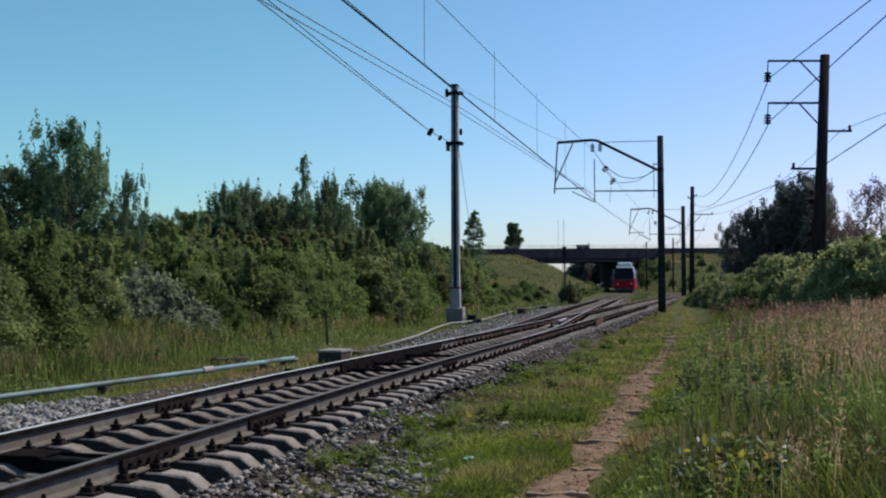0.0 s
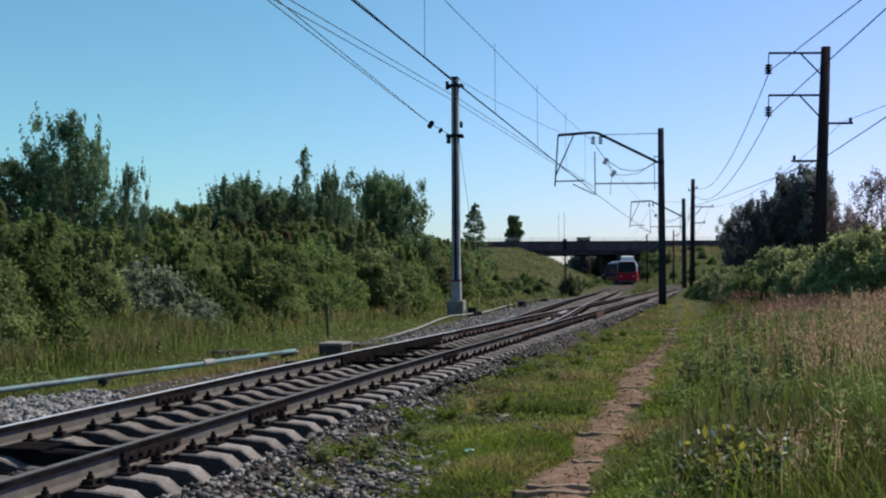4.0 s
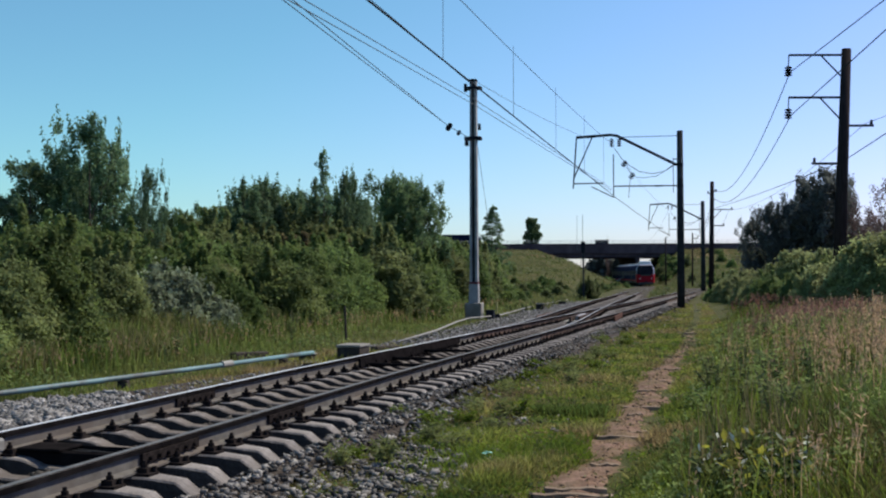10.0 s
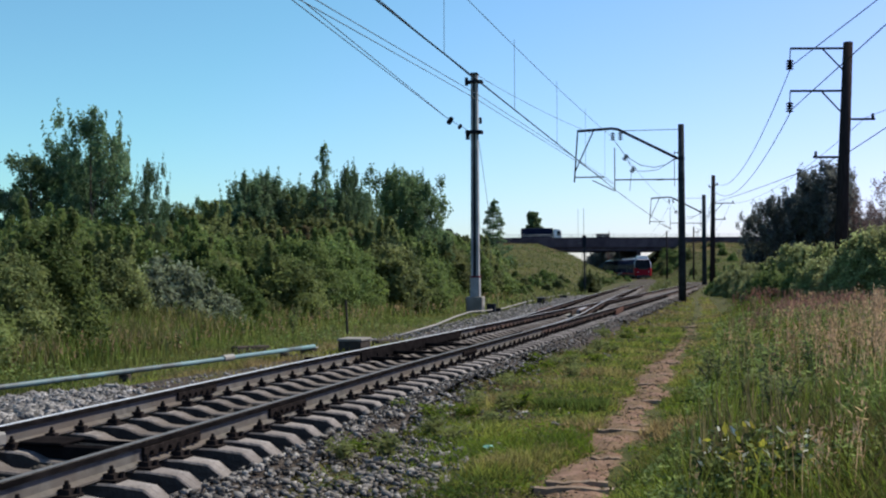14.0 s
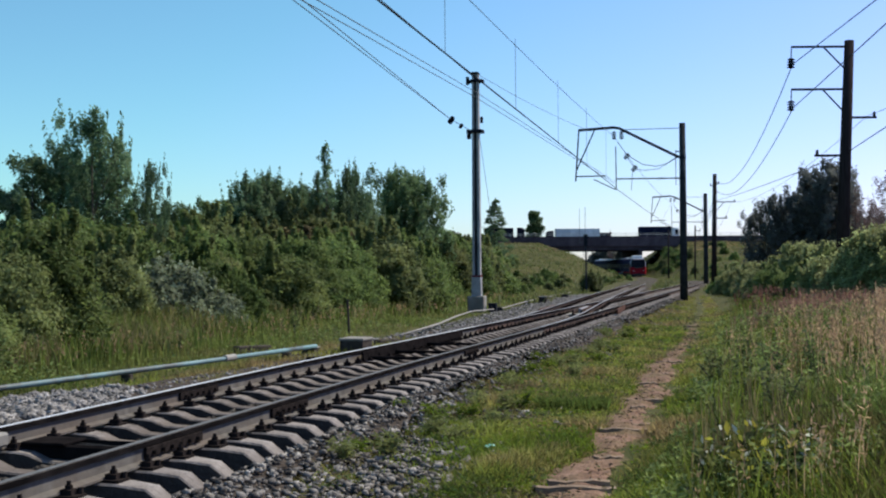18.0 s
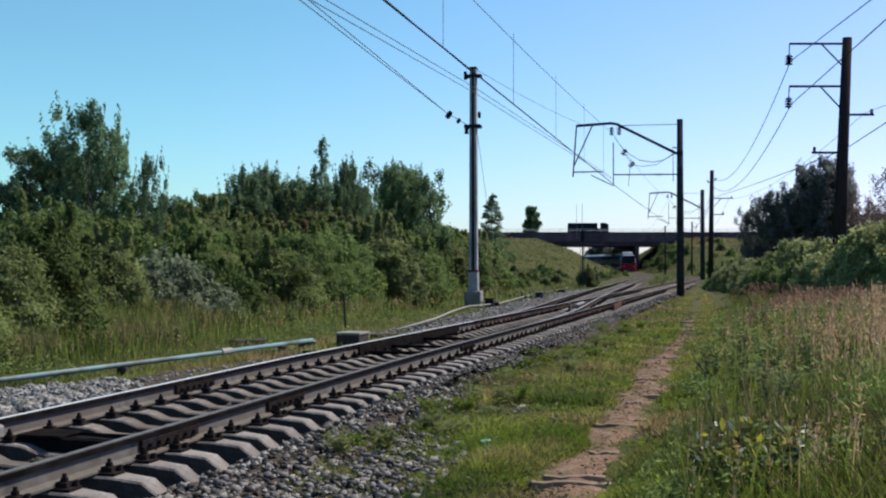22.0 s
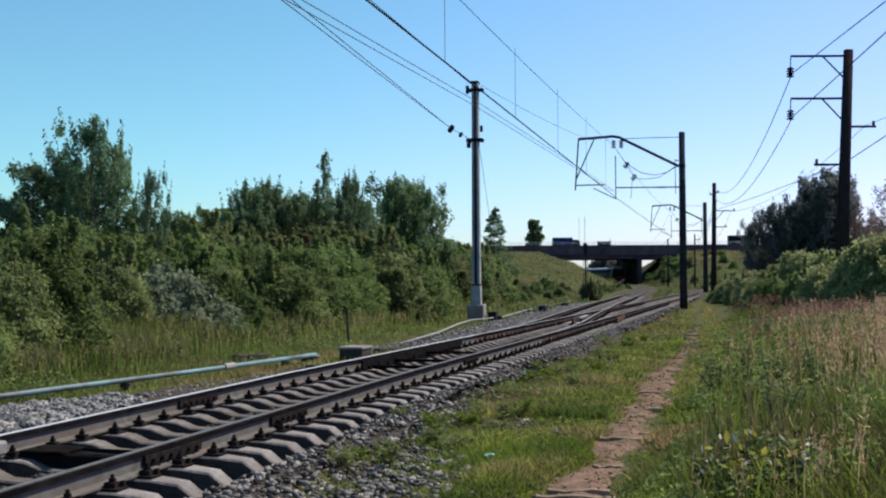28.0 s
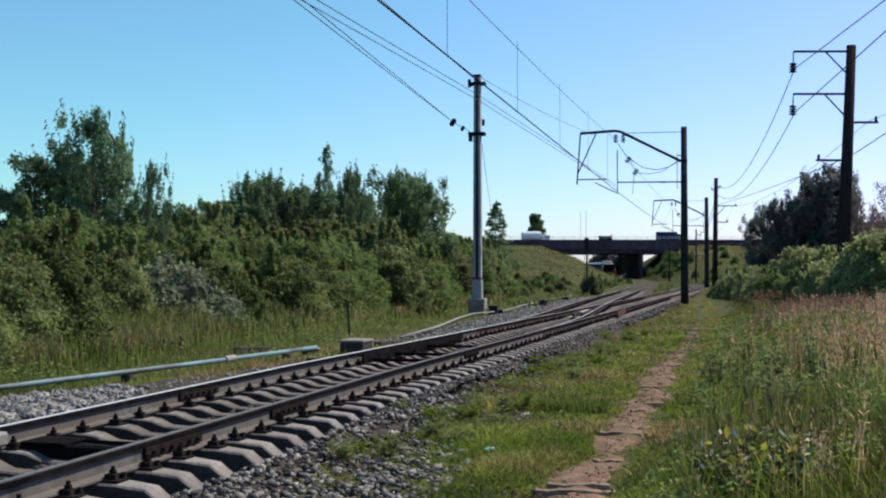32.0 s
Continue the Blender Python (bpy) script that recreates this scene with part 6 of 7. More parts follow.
def clumpy(x, y, s=0.9):
    return 0.5 + 0.25 * np.sin(x * s * 2.1 + 1.3 * np.sin(y * s)) + 0.25 * np.sin(y * s * 1.7 + 1.1 * np.sin(x * s * 1.3 + 2))


def gravel_heap(x, y):
    """The spill of fresh gravel between the rail and the pipe."""
    return (y < 14.4 + 0.75 * (-4.1 - x) + 0.25 * np.sin(x * 5)) & (x > np.interp(y, [p[1] for p in PIPE], [p[0] for p in PIPE]) + 0.05)


def turf_edge(x, y):
    """How far from the track's middle the ragged turf begins."""
    return 3.05 - 1.7 * smooth(9.3, 13.0, y) - 1.25 * smooth(0.58, 0.82, clumpy(x, y, 1.3))


rng = np.random.default_rng(21)
# short turf between track and path
x, y = wedge(rng, 230000, 6.0, 75, -0.16, 0.30, 1)
dr = x - x_right(y)
start = turf_edge(x, y)
keep = (dr > start) & (rng.uniform(0, 1, len(x)) < smooth(-0.1, 0.14, spare(x, y)) ** 1.5 + 0.012 + 0.22 * smooth(0.68, 0.9, clumpy(x, y, 4.3))) & (from_path(x, y) < 0.9) & (rng.uniform(0, 1, len(x)) < np.clip((dr - start) / 0.75, 0.05, 1) * (0.5 + 0.9 * clumpy(x, y)))
x, y = x[keep], y[keep]
blades(rng, x, y, (0.05 + 0.10 * clumpy(x, y, 1.7) ** 2) * smooth(0.0, 0.5, np.abs(from_path(x, y)) + 0.12) * rng.uniform(0.6, 1.5, len(x)), 0.0035 + 0.00025 * y, 0.9, GRASS_SHORT, "short_grass", "patchy short turf between track and footpath")
# grass that has grown over the ballast between pipe and rail
y = rng.uniform(11.8, 26, 16000)
off = rng.uniform(-3.7, -1.35, len(y))
x = x_right(y) + off / math.cos(radians(15.3))
keep = rng.uniform(0, 1, len(y)) < smooth(-1.3, -1.9, off) * smooth(12.5, 14.5, y) * ~gravel_heap(x, y) * (0.25 + 0.9 * clumpy(x, y, 1.6))
x, y = x[keep], y[keep]
blades(rng, x, y, (0.06 + 0.12 * clumpy(x, y, 2.2)) * rng.uniform(0.6, 1.5, len(x)), 0.0035 + 0.0003 * y, 0.8, GRASS_SHORT, "ballast_grass", "rough grass grown over the ballast beside the pipe")
# verges of the path
x, y = wedge(rng, 200000, 6.0, 42, -0.05, 0.34, 1)
fp = np.abs(from_path(x, y) + 0.06 * np.sin(y * 5.3) + 0.05 * np.sin(y * 11.7 + 1))
keep = (fp < 1.3) & (rng.uniform(0, 1, len(x)) < smooth(-0.06, 0.12, spare(x, y)) * (0.45 + 0.55 * clumpy(x, y, 3.3)) + 0.5 * np.exp(-((y - 10.05) / 0.2) ** 2) * (fp < 0.4) + 0.02) & (x - x_right(y) > 2.6)
x, y, fp = x[keep], y[keep], fp[keep]
h = (0.035 + 0.075 * clumpy(x, y, 2.6)) * rng.uniform(0.5, 1.6, len(x)) * (0.5 + 0.5 * smooth(0.1, 0.6, fp))
for chosen, mat in ((clumpy(x + 5, y, 1.9) + rng.uniform(-0.3, 0.3, len(x)) > 0.55, GRASS_DEEP), (clumpy(x + 5, y, 1.9) + rng.uniform(-0.3, 0.3, len(x)) <= 0.55, GRASS_SHORT)):
    blades(rng, x[chosen], y[chosen], h[chosen], 0.0038 + 0.00024 * y[chosen], 0.9, mat, "verge_grass", "short trampled grass at the footpath's edges")
# dead leaves and straw on the trodden earth
y = 6.5 * (30 / 6.5) ** rng.uniform(0, 1, 3600)
x = np.interp(y, PATH[:, 1], PATH[:, 0]) + rng.normal(0, 0.2, len(y))
for chosen, mat, label in ((y % 0.02 < 0.011, GRASS_DRY, "bits of straw on the footpath"), (y % 0.02 >= 0.011, SCRAP, "dark leaf litter on the footpath")):
    v, f = leaves(rng, np.c_[x[chosen], y[chosen], land(x[chosen], y[chosen]) + 0.042 - 0.2 * np.abs(from_path(x[chosen], y[chosen])) + rng.uniform(0, 0.03, int(chosen.sum()))], 0.012 + 0.0006 * y[chosen], 0.15, 0.3)
    tagged(raw("leaf_litter", v, f, mat), label, "litter", kind="stuff")
# a bright tuft of young grass by the path
y = rng.normal(10.3, 0.5, 8000)
x = 0.8 + (y - 10.3) * 0.35 + rng.normal(0, 0.45, len(y))
keep = (from_path(x, y) < 0) & (spare(x, y) > 0.0)
x, y = x[keep], y[keep]
blades(rng, x, y, rng.uniform(0.04, 0.14, len(x)), 0.006, 0.9, GRASS_LIME, "bright_grass", "bright green tuft of young grass by the footpath")
# clover and other small leaves in the turf
x, y = wedge(rng, 110000, 6.0, 34, -0.16, 0.30, 1)
dr = x - x_right(y)
keep = (dr > turf_edge(x, y) + 0.1) & (from_path(x, y) < 1.4) & (rng.uniform(0, 1, len(x)) < smooth(-0.02, 0.25, spare(x, y)) * (0.15 + smooth(0.35, 0.7, clumpy(x + 3, y, 2.3))))
x, y = x[keep], y[keep]
for chosen, mat, label in ((clumpy(x, y, 3.1) > 0.5, GRASS_DEEP, "small dark leaves of clover in the turf"), (clumpy(x, y, 3.1) <= 0.5, GRASS_LIME, "small bright leaves of weeds in the turf")):
    n = int(chosen.sum())
    v, f = leaves(rng, np.c_[x[chosen], y[chosen], land(x[chosen], y[chosen]) + rng.uniform(0.005, 0.07, n)], 0.013 + 0.0008 * y[chosen], 0.25, 0.55)
    tagged(raw("turf_leaves", v, f, mat), label, "weeds", kind="stuff")
# withered leaves and twigs lying in the turf
x, y = wedge(rng, 60000, 6.0, 40, -0.14, 0.30, 1)
dr = x - x_right(y)
keep = (dr > 1.6) & (from_path(x, y) < 0.5) & (rng.uniform(0, 1, len(x)) < 0.1 + smooth(0.5, 0.85, clumpy(x - 2, y, 1.6)) * (1 - 0.5 * smooth(3.2, 4.2, dr)))
x, y = x[keep], y[keep]
pick = rng.uniform(0, 1, len(x))
for lo, hi, mat, label in ((0, 0.5, LEAF_BROWN, "brown withered leaves in the turf"), (0.5, 0.8, SCRAP, "dark rotten leaves in the turf"), (0.8, 1, STRAW, "pale bits of straw in the turf")):
    k = (pick >= lo) & (pick < hi)
    v, f = leaves(rng, np.c_[x[k], y[k], land(x[k], y[k]) + rng.uniform(0.01, 0.06, int(k.sum()))], 0.015 + 0.0009 * y[k], 0.3, 0.4)
    tagged(raw("leaf_litter", v, f, mat), label, "litter", kind="stuff")
# tall grass beyond the path: several kinds in drifts
x, y = wedge(rng, 190000, 5.0, 80, 0.11, 0.56, 1)
fp = from_path(x, y)
keep = (fp > 0.4 + 0.5 * rng.uniform(0, 1, len(x))) & (rng.uniform(0, 1, len(x)) < 0.35 + 0.75 * clumpy(x, y, 1.1))
keep &= (np.hypot((x - 1.9) / 0.6, (y - 6.7) / 0.9) > 1) | (rng.uniform(0, 1, len(x)) < 0.25)
x, y, fp = x[keep], y[keep], fp[keep]
# the open turf round the catenary mast stays short
open_turf = smooth(34, 46, y) * (1 - smooth(0.262, 0.285, x / y))
h = (0.26 + 0.36 * clumpy(x, y, 0.6) + 0.12 * clumpy(x, y, 3.1)) * np.clip(fp / 2.6, 0.2, 1) * rng.uniform(0.3, 1.25, len(x)) * (1 - 0.72 * open_turf) * (1 - 0.3 * smooth(13, 24, y))
kind = clumpy(x + 7, y, 0.8) * 0.75 + rng.uniform(-0.2, 0.45, len(x)) - 0.3 * smooth(0.34, 0.46, x / y)
for lo, hi, mat, label in ((-9, 0.3, GRASS_DEEP, "deep green grass among the tall stems"), (0.3, 0.66, GRASS_TALL, "tall green grass beside the footpath"), (0.66, 9, GRASS_LIME, "bright yellow-green tufts of tall grass")):
    k = (kind >= lo) & (kind < hi)
    blades(rng, x[k], y[k], h[k], 0.0048 + 0.0002 * y[k], 0.7, mat, "tall_grass", label)
# stalks with plumes: tan and scattered near the path, pinkish and dense beyond
x, y = wedge(rng, 40000, 5.5, 85, 0.13, 0.56, 1)
fp = from_path(x, y)
far_band = smooth(17, 30, y) * smooth(0.265, 0.3, x / y)
keep = (fp > 1.0) & (rng.uniform(0, 1, len(x)) < ((0.04 + 0.42 * smooth(0.5, 0.85, clumpy(x, y, 0.9))) * (0.12 + 0.6 * smooth(8.5, 13, y)) * (0.35 + 0.65 * smooth(0.24, 0.33, x / y)) + 0.36 * far_band * smooth(0.3, 0.75, clumpy(x, y, 0.45))) * smooth(0.8, 2.6, fp)) & ~((y > 34) & (x / y < 0.265)) & ~((y > 33) & (x / y > 0.33))
x, y, fp = x[keep], y[keep], fp[keep]
h = rng.uniform(0.6, 1.1, len(x)) * np.clip(fp / 2.4, 0.6, 1) * (1 - 0.3 * smooth(12, 26, y))
pink = rng.uniform(0, 1, len(x)) < smooth(14, 26, y)
for k, mat, label in ((~pink, GRASS_DRY, "tan"), (pink, PLUME_PINK, "pinkish")):
    xs, ys, hs = x[k], y[k], h[k]
    rng_s = np.random.default_rng(77)
    blades(rng_s, xs, ys, hs, 0.002 + 0.00008 * ys, 0.16, mat, "dry_grass", label + " dry grass stalks")
    cs = np.repeat(np.c_[xs, ys, land(xs, ys) + hs * 0.86], 14, axis=0) + rng.normal(size=(14 * len(xs), 3)) * np.array([0.016, 0.016, 0.07])
    v, f = leaves(rng, cs, 0.016 + 0.0008 * np.repeat(ys, 14), 3.5, 0.2)
    tagged(raw("grass_plumes", v, f, mat), label + " dry plumes on the tall grass", "grass", kind="stuff")
# broad leaves of weeds between the stems
x, y = wedge(rng, 60000, 6.0, 34, 0.15, 0.52, 1)
fp = from_path(x, y)
keep = (fp > 0.6) & (rng.uniform(0, 1, len(x)) < 0.12 + smooth(0.4, 0.8, clumpy(x - 3, y, 1.9)))
x, y, fp = x[keep], y[keep], fp[keep]
up = rng.uniform(0.05, 0.55, len(x)) * np.clip(fp / 2.4, 0.3, 1)
for lo, hi, mat, label in ((0, 0.3, LEAF_SHADE, "dark broad leaves of weeds in the tall grass"), (0.3, 0.8, LEAF_BRIGHT, "green broad leaves of weeds in the tall grass"), (0.8, 1, LEAF_PALE, "pale broad leaves of weeds in the tall grass")):
    k = (clumpy(x + 9, y, 2.7) * 0.6 + rng.uniform(0, 0.4, len(x)) >= lo) & (clumpy(x + 9, y, 2.7) * 0.6 + 0.2 < hi)
    v, f = leaves(rng, np.c_[x[k], y[k], land(x[k], y[k]) + up[k]], 0.018 + 0.0009 * y[k], 0.8, 0.36)
    tagged(raw("weed_leaves", v, f, mat), label, "weeds", kind="stuff")
# upright yellow-green blades and withered brown stalks among the near tall grass
x, y = wedge(rng, 3600, 7.6, 17, 0.17, 0.5, 1)
fp = from_path(x, y)
keep = (fp > 0.9) & (rng.uniform(0, 1, len(x)) < 0.06 + smooth(0.6, 0.9, clumpy(x + 2, y, 1.5)))
x, y = x[keep], y[keep]
blades(rng, x, y, rng.uniform(0.35, 0.75, len(x)), 0.0055, 0.3, GRASS_STEM, "tall_grass", "upright yellow-green blades of tall grass")
x, y = wedge(rng, 6000, 7.0, 34, 0.17, 0.56, 1)
fp = from_path(x, y)
keep = (fp > 1.0) & (rng.uniform(0, 1, len(x)) < smooth(0.5, 0.85, clumpy(x - 4, y, 1.2)))
x, y = x[keep], y[keep]
blades(rng, x, y, rng.uniform(0.35, 0.8, len(x)), 0.004 + 0.0002 * y, 0.15, LEAF_BROWN, "dry_grass", "withered brown stalks among the tall grass")
# reddish-brown dead growth and a dark tussock line in the turf
x, y = rng.normal(1.05, 0.45, 3500), rng.normal(15.2, 0.9, 3500)
keep = (x - x_right(y) > 1.4) & (spare(x, y) > 0)
x, y = x[keep], y[keep]
blades(rng, x, y, rng.uniform(0.03, 0.12, len(x)), 0.008, 1.2, LEAF_BROWN, "dry_grass", "reddish-brown dead growth in the turf")
y = 12.0 * (60 / 12.0) ** rng.uniform(0, 1, 30000)
x = x_right(y) + 1.85 + rng.normal(0, 0.42, len(y))
keep = (x - x_right(y) > 1.38) & (rng.uniform(0, 1, len(y)) < smooth(0.35, 0.75, clumpy(x + 1, y, 0.9)))
x, y = x[keep], y[keep]
blades(rng, x, y, rng.uniform(0.03, 0.1, len(x)), 0.006 + 0.0003 * y, 1.2, LEAF_BROWN, "dry_grass", "brownish withered growth along the ballast edge")
x = rng.uniform(1.1, 1.95, 2600)
y = 13.3 + 0.25 * np.sin(x * 3) + rng.normal(0, 0.1, len(x))
keep = spare(x, y) > 0
x, y = x[keep], y[keep]
blades(rng, x, y, rng.uniform(0.08, 0.22, len(x)), 0.007, 0.7, GRASS_DEEP, "short_grass", "dark green tussocks beside the footpath")
# meadow between track and shrubs
x, y = wedge(rng, 150000, 12, 110, -0.5, 0.16, 1)
dl = x - x_left(y)
keep = (dl < -3.6) & (dl > -14) & ~gravel_heap(x, y) & (rng.uniform(0, 1, len(x)) < np.clip((-dl - 3.4) / 1.5, 0, 1))
x, y = x[keep], y[keep]
dl = x - x_left(y)
blades(rng, x, y, np.clip((-dl - 2.0) / 7, 0.14, 1.0) * 0.3 * rng.uniform(0.4, 1.5, len(x)), 0.0045 + 0.0002 * y, 0.6, GRASS_MEADOW, "meadow_grass", "rough meadow grass between track and shrubs")
# small broad leaves among the meadow grass
x, y = wedge(rng, 46000, 12, 80, -0.5, 0.1, 1)
dl = x - x_left(y)
keep = (dl < -4.2) & (dl > -11) & ~gravel_heap(x, y) & (rng.uniform(0, 1, len(x)) < 0.15 + smooth(0.4, 0.8, clumpy(x, y, 0.7)))
x, y, dl = x[keep], y[keep], dl[keep]
pick = clumpy(x + 6, y, 1.1) * 0.6 + rng.uniform(0, 0.4, len(x))
for lo, hi, mat, label in ((0, 0.35, GRASS_DEEP, "dark small leaves of weeds in the meadow"), (0.35, 0.7, LEAF_BRIGHT, "green small leaves of weeds in the meadow"), (0.7, 2, LEAF_PALE, "pale small leaves of weeds in the meadow")):
    k = (pick >= lo) & (pick < hi)
    v, f = leaves(rng, np.c_[x[k], y[k], land(x[k], y[k]) + rng.uniform(0.04, 0.4, int(k.sum())) * np.clip((-dl[k] - 3) / 4, 0.3, 1)], 0.02 + 0.0008 * y[k], 0.7, 0.4)
    tagged(raw("weed_leaves", v, f, mat), label, "weeds", kind="stuff")
# tall weeds and withered stems along the foot of the hedge
y = 18.0 * (84 / 18.0) ** rng.uniform(0, 1, 26000)
d = np.interp(y, [18, 23, 29, 34, 42, 60, 84], [8.6, 9.2, 9.9, 9.7, 9.1, 9.6, 11.0]) - 1.1 + rng.normal(0, 0.75, len(y))
x = x_left(y) - d
keep = rng.uniform(0, 1, len(y)) < 0.25 + 0.9 * clumpy(x, y, 0.8)
x, y = x[keep], y[keep]
kind = clumpy(x + 4, y, 0.7) * 0.6 + rng.uniform(0, 0.5, len(x))
for lo, hi, mat, label in ((0, 0.4, GRASS_DEEP, "tall dark weeds at the foot of the shrubs"), (0.4, 0.75, GRASS_MEADOW, "tall green weeds at the foot of the shrubs"), (0.75, 2, STRAW, "pale withered stems at the foot of the shrubs")):
    k = (kind >= lo) & (kind < hi)
    blades(rng, x[k], y[k], rng.uniform(0.25, 0.8, int(k.sum())), 0.008 + 0.0002 * y[k], 0.4, mat, "hedge_weeds", label)
# seed heads over the meadow
x, y = wedge(rng, 5000, 14, 70, -0.5, 0.1, 1)
dl = x - x_left(y)
keep = (dl < -5.5) & (dl > -10.5)
x, y = x[keep], y[keep]
cs = np.repeat(np.c_[x, y, land(x, y) + rng.uniform(0.25, 0.6, len(x))], 4, axis=0) + rng.normal(size=(4 * len(x), 3)) * np.array([0.02, 0.02, 0.05])
v, f = leaves(rng, cs, 0.016 + 0.0007 * np.repeat(y, 4), 3.0, 0.24)
tagged(raw("seed_heads", v, f, GRASS_DRY), "pale seed heads over the meadow grass", "grass", kind="stuff")
# grass of the cutting slopes
x, y = wedge(rng, 46000, 60, 255, -0.05, 0.36)
dl, dr = x - x_left(y), x - x_right(y)
keep = ((dl < -3.2) | (np.where(y < 150, dr, dl) > np.where(y > 95, 2.0, 3.0)) | ((dl > 2.0) & (dr < -2.0) & (y > 95))) & ~((y < 80) & (dr > 0))
x, y = x[keep], y[keep]
blades(rng, x, y, rng.uniform(0.15, 0.5, len(x)), 0.06, 0.9, GRASS_SLOPE, "slope_grass", "rough grass on the cutting slopes")

# bleached grass on the crests
x, y = wedge(rng, 60000, 95, 256, -0.02, 0.33)
hz = land(x, y)
keep = ((x - x_left(y) < -7) | (x - x_left(y) > 7)) & (rng.uniform(0, 1, len(x)) < smooth(2.0, 5.5, hz) * smooth(0.4, 0.85, clumpy(x, y, 0.12)) * 0.6)
x, y = x[keep], y[keep]
blades(rng, x, y, rng.uniform(0.25, 0.55, len(x)), 0.05, 0.8, GRASS_DRY, "dry_slope_grass", "bleached dry grass on the embankment crest")

# turf and tall grass round the spot where the camera stands
n = 60000
x, y = rng.uniform(-7, 9, n), rng.uniform(-9, 7.5, n)
fp = from_path(x, y)
keep = (x - x_right(y) > 2.2) & (rng.uniform(0, 1, n) < smooth(0.1, 0.4, np.abs(fp)) * (0.4 + 0.6 * clumpy(x, y, 1.3)))
x, y, fp = x[keep], y[keep], fp[keep]
tall = (fp > 1.1) & (np.hypot(x, y) > 2.2)
blades(rng, x[~tall], y[~tall], rng.uniform(0.04, 0.13, int((~tall).sum())), 0.006, 0.9, GRASS_SHORT, "short_grass", "patchy short turf round the footpath")
blades(rng, x[tall], y[tall], rng.uniform(0.2, 0.7, int(tall.sum())), 0.007, 0.6, GRASS_TALL, "tall_grass", "tall green grass beside the footpath")
# ---- a broad-leaved sapling and weeds at the path's edge ----
def weed(name, label, x, y, height, spread, stems, leaf, mat, seed, slim=0.42):
    """Thin stems from one root, with leaves along their upper part."""
    rng = np.random.default_rng(seed)
    w = thing(name, label, "plant", pose(x, y, float(land(x, y))))
    cs = []
    stem_mesh = bmesh.new()
    for _ in range(stems):
        a = rng.uniform(0, 2 * math.pi)
        out = spread * rng.uniform(0.2, 1.0)
        top = Vector((math.cos(a) * out, math.sin(a) * out, height * rng.uniform(0.6, 1.0)))
        mid = top * 0.5 + Vector((0, 0, height * 0.12))
        for p, q in (((0, 0, -0.02), mid), (mid, top)):
            rod(stem_mesh, p, q, 0.006, 0.004, n=4)
        for t in np.linspace(0.3, 1.0, 9):
            q = mid.lerp(top, (t - 0.5) * 2) if t > 0.5 else Vector((0, 0, 0)).lerp(mid, t * 2)
            cs.append(np.array(q)[None] + rng.normal(0, leaf * 0.7, (3, 3)))
    tagged(part("stem", stem_mesh, BARK, w), kind="stuff")
    v, f = leaves(rng, np.concatenate(cs), leaf, 0.6, slim)
    tagged(raw("leafage", v, f, mat, w), kind="stuff")
    return w


# dark leaves paint the sapling's shadowed parts, silver ones its highlights
for k, (x, y, h) in enumerate(((1.72, 6.95, 0.42), (1.88, 7.05, 0.5), (2.08, 6.95, 0.46), (2.26, 7.05, 0.42), (1.84, 6.6, 0.4), (2.08, 6.55, 0.42))):
    w = weed("sapling", "young sallow sapling with yellowing and silvery leaves by the path", x, y, h, 0.18, 6, 0.034, (LEAF_OLIVE, LEAF_SHADE, LEAF_BRIGHT, LEAF_SHADE)[k % 4], 200 + k, 0.5)
    rr = np.random.default_rng(230 + k)
    for mat, n, name in ((LEAF_SILVER, 18, "silvery_leaf"), (LEAF_YELLOW, 30, "yellow_leaf")):
        c = np.c_[rr.uniform(-0.17, 0.17, (n, 2)) + np.array([0, -0.06]), rr.uniform(0.25, 1.0, n) * h]
        v, f = leaves(rr, c, 0.042 * rr.uniform(0.7, 1.2), 1.0, 0.42)
        tagged(raw(name, v, f, mat, w), kind="stuff")
for k in range(44):
    rr = np.random.default_rng(300 + k)
    y = float(9.4 * (30 / 9.4) ** rr.uniform(0, 1))
    x = float(x_right(y)) + float(rr.uniform(1.45, 2.9))
    weed("weed", "low leafy weed growing at the ballast edge", x, y, float(rr.uniform(0.1, 0.24)), 0.2, 9, 0.05, LEAF_PALE if k % 3 else GRASS_LIME, 400 + k, 0.14)

for k in range(46):
    rr = np.random.default_rng(1500 + k)
    y = float(rr.uniform(20, 66))
    x = float(x_left(y)) - float(rr.uniform(6.0, 10.5))
    weed("weed", "tall brownish weed in the meadow", x, y, float(rr.uniform(0.4, 0.95)), 0.25, 6, 0.045, (LEAF_OLIVE, LEAF_GREEN, LEAF_BRIGHT)[k % 3], 1600 + k, 0.35)
for k in range(110):
    rr = np.random.default_rng(700 + k)
    y = float(8 * (34 / 8) ** rr.uniform(0, 1))
    x = float(np.interp(y, PATH[:, 1], PATH[:, 0])) + float(rr.uniform(0.9, 1.2 + 0.36 * y))
    weed("weed", "leafy green weed among the tall grass", x, y, float(rr.uniform(0.3, 0.75)), 0.24, 8, 0.04, (LEAF_BRIGHT, LEAF_OLIVE, LEAF_PALE)[k % 3], 800 + k, 0.3)

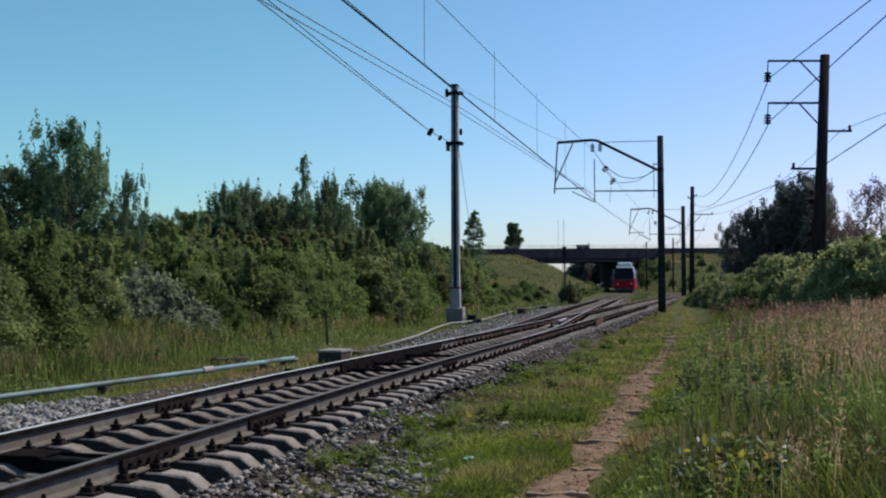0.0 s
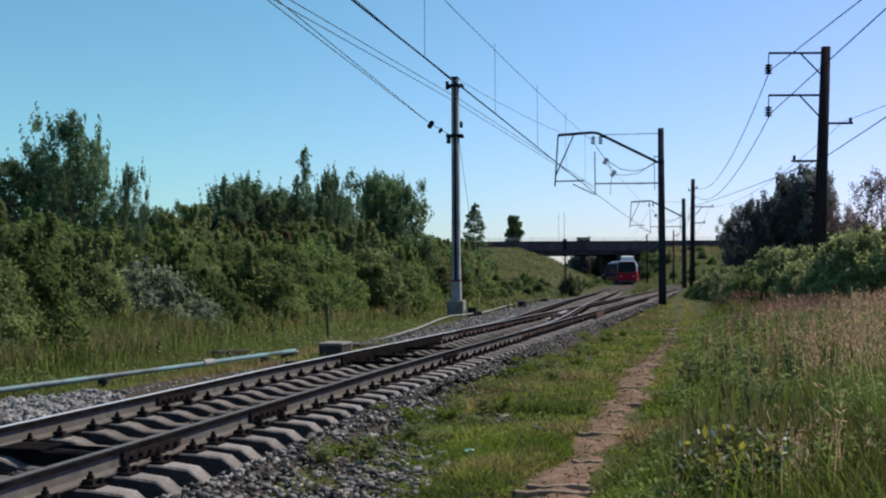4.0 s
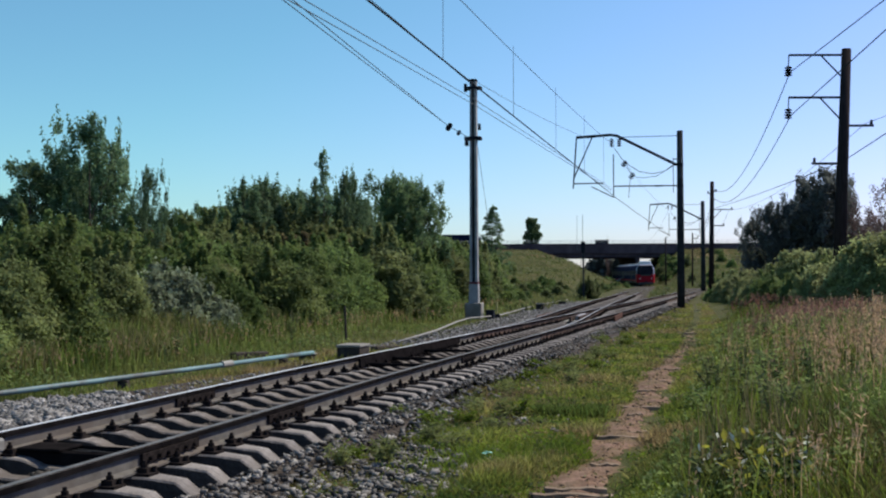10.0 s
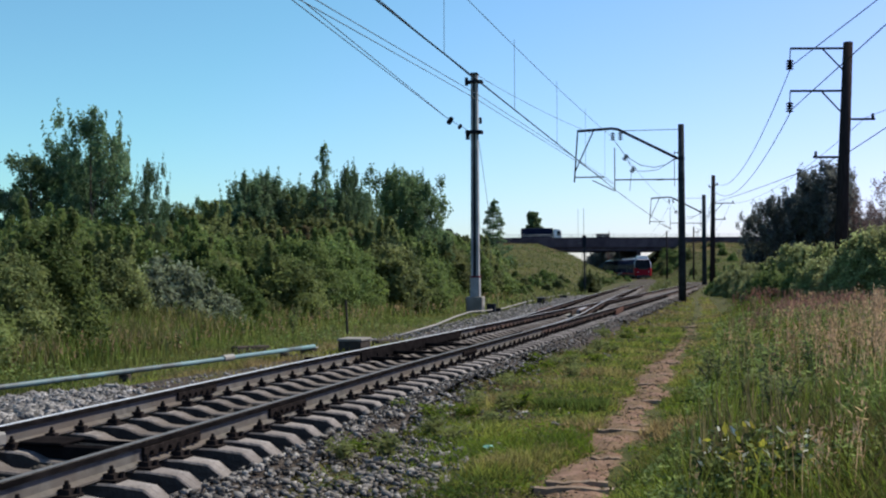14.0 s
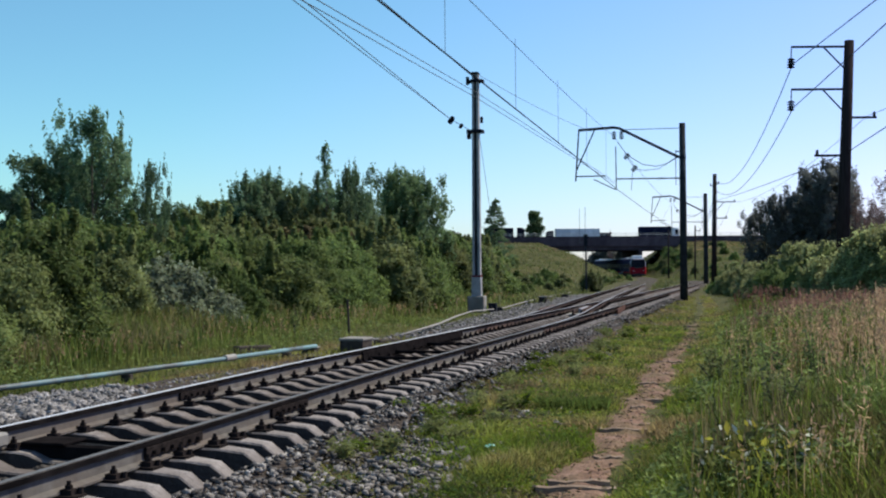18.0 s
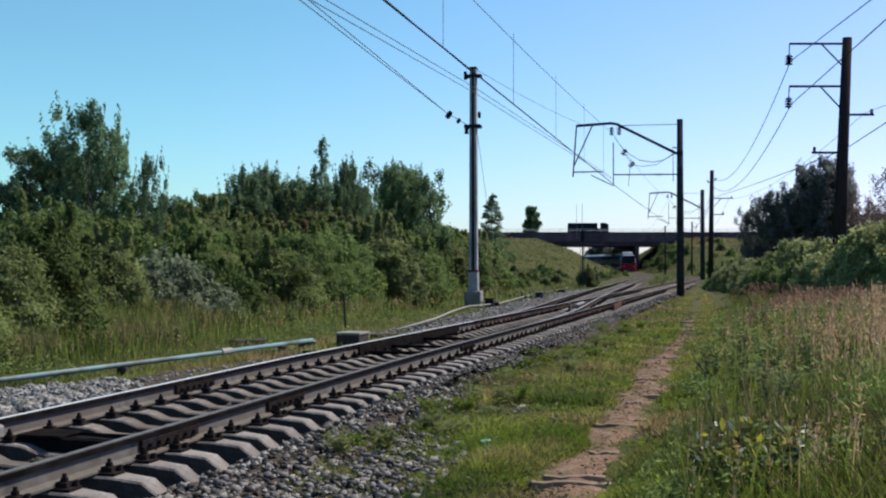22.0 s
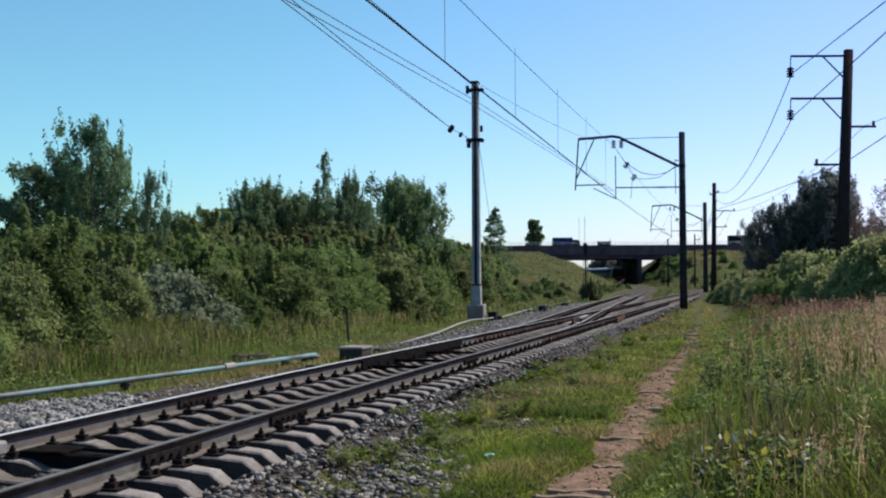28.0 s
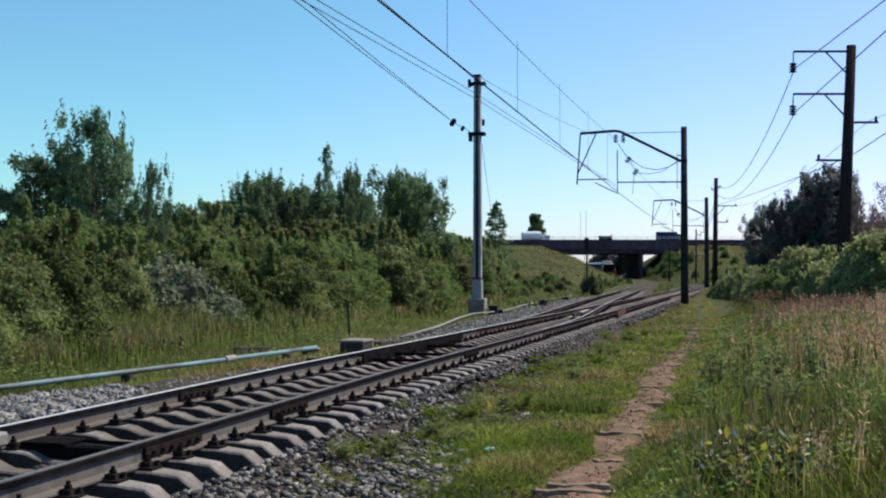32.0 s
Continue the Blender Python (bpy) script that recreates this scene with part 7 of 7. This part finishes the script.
# ---- ballast stones, nearest stretch ----
block = np.array([(a, b, c) for a in (-0.72, 0.72) for b in (-0.72, 0.72) for c in (-0.72, 0.72)])
block_f = np.array([(0, 1, 3), (0, 3, 2), (4, 6, 7), (4, 7, 5), (0, 4, 5), (0, 5, 1), (2, 3, 7), (2, 7, 6), (0, 2, 6), (0, 6, 4), (1, 5, 7), (1, 7, 3)])
rng = np.random.default_rng(31)
octa = np.array([(1, 0, 0), (-1, 0, 0), (0, 1, 0), (0, -1, 0), (0, 0, 1), (0, 0, -1)], float)
octa_f = np.array([(0, 2, 4), (2, 1, 4), (1, 3, 4), (3, 0, 4), (2, 0, 5), (1, 2, 5), (3, 1, 5), (0, 3, 5)])


def stones(x, y, z, r, mat, label):
    """Angular stones, each of its own shape; plainer ones far off."""
    for chosen, bv0, bf0 in ((y < 13, block, block_f), (y >= 13, octa, octa_f)):
        n = int(chosen.sum())
        if n:
            rr = r[chosen]
            v = bv0[None] * (1 + rng.uniform(-0.38, 0.38, (n, len(bv0), 1))) * (rr[:, None] * rng.uniform(0.45, 1.5, (n, 3)) * np.array([1.15, 1.15, 0.75]))[:, None, :]
            a = rng.uniform(0, 2 * math.pi, n)
            c, s = np.cos(a)[:, None], np.sin(a)[:, None]
            v = np.stack([v[..., 0] * c - v[..., 1] * s, v[..., 0] * s + v[..., 1] * c, v[..., 2]], -1)
            tip, roll = rng.uniform(-0.4, 0.4, (2, n, 1))
            v = v + np.stack([0 * v[..., 2], 0 * v[..., 2], v[..., 0] * tip + v[..., 1] * roll], -1)
            v = v + np.c_[x[chosen], y[chosen], z[chosen] + rr * 0.2][:, None, :]
            f = bf0[None] + (np.arange(n) * len(bv0))[:, None, None]
            tagged(raw("ballast_stones", v.reshape(-1, 3), f.reshape(-1, 3), mat), label, "ballast", kind="stuff")


n = 66000
y = np.where(rng.uniform(0, 1, n) < 0.1, rng.uniform(-8, 6, n), 6.0 * (60 / 6.0) ** rng.uniform(0, 1, n))
off = rng.uniform(-3.6, 3.5, n)
x = x_right(y) + off / math.cos(radians(15.3))
keep = (np.abs(off) < 2.0) | ((off < -1.4) & (off > -2.9)) | (rng.uniform(0, 1, n) < np.clip(1 - (np.abs(off) - np.where(off > 0, 2.6, 2.0)) / 1.0, 0, 1))
keep &= (off < 1.85) | (y < 14) | (rng.uniform(0, 1, n) < 0.15)
keep &= (off > -1.4) | (rng.uniform(0, 1, n) < 1 - 0.8 * smooth(12.0, 14.5, y) * (1 - smooth(19.5, 22, y)))
x, y, off = x[keep], y[keep], off[keep]
z = np.maximum(bed(x, y, off * 0.96), land(x, y))
pale = off < -1.35
r = np.where(pale, 0.019, 0.0145) * rng.uniform(0.5, 1.8, len(x)) * (1 + 0.012 * y)
oily = ~pale & (np.abs(off) < 1.15)
grey = ~pale & ~oily
stones(x[grey], y[grey], z[grey], r[grey], STONE, "loose brown-grey crushed stones of the ballast")
stones(x[oily], y[oily], z[oily], r[oily], STONE_OILY, "dark oil-stained crushed stones between the rails")
stones(x[pale], y[pale], z[pale], r[pale], STONE_PALE, "pale grey gravel heaped beside the rail")
n = 26000
y = 8.0 + 9.0 * rng.uniform(0, 1, n)
off = -1.25 - 5.2 * rng.uniform(0, 1, n)
x = x_right(y) + off / math.cos(radians(15.3))
keep = gravel_heap(x, y) & (rng.uniform(0, 1, n) < 0.8)
x, y, off = x[keep], y[keep], off[keep]
r = 0.019 * rng.uniform(0.5, 1.9, len(x)) * (1 + 0.012 * y)
stones(x, y, np.maximum(bed(x, y, off * 0.96), land(x, y)), r, STONE_PALE, "pale grey gravel heaped between rail and pipe")
n = 9000
y = 21.0 * (85 / 21.0) ** rng.uniform(0, 1, n)
off = -1.3 - 2.6 * rng.uniform(0, 1, n) ** 1.3
x = x_left(y) + off
r = 0.02 * rng.uniform(0.6, 1.8, n) * (1 + 0.012 * y)
stones(x, y, np.maximum(bed(x, y, off), land(x, y)), r, STONE_PALE, "pale gravel along the diverging track")

# the larger loose stones beside the near rail, each one by itself
loose_protos, loose_bed = [], bpy.data.objects["ballast_bed"]
for k in range(290):
    yy = float(6.9 * (10.5 / 6.9) ** rng.uniform(0, 1))
    o = float(rng.uniform(1.55, 3.3) if k % 4 else rng.uniform(-3.3, -1.7))
    xx = float(x_right(yy)) + o / math.cos(radians(15.3))
    size = float(rng.uniform(0.024, 0.042))
    zz = float(max(bed(xx, yy, o * 0.96), land(xx, yy)))
    mm = pose(xx, yy, zz + size * 0.25, *(float(a) for a in rng.uniform((-25, -25, 0), (25, 25, 360)))) @ Matrix.Diagonal((size * 1.2, size, size * 0.75, 1))
    if k < 10:
        v = block * (1 + rng.uniform(-0.35, 0.35, (8, 1))) * rng.uniform(0.7, 1.3, 3)
        loose_protos.append(raw("stone", v, block_f, STONE_LOOSE, loose_bed))
        loose_protos[-1].matrix_basis = mm
    else:
        same("stone", loose_protos[k % 10], loose_bed, mm)

motions()
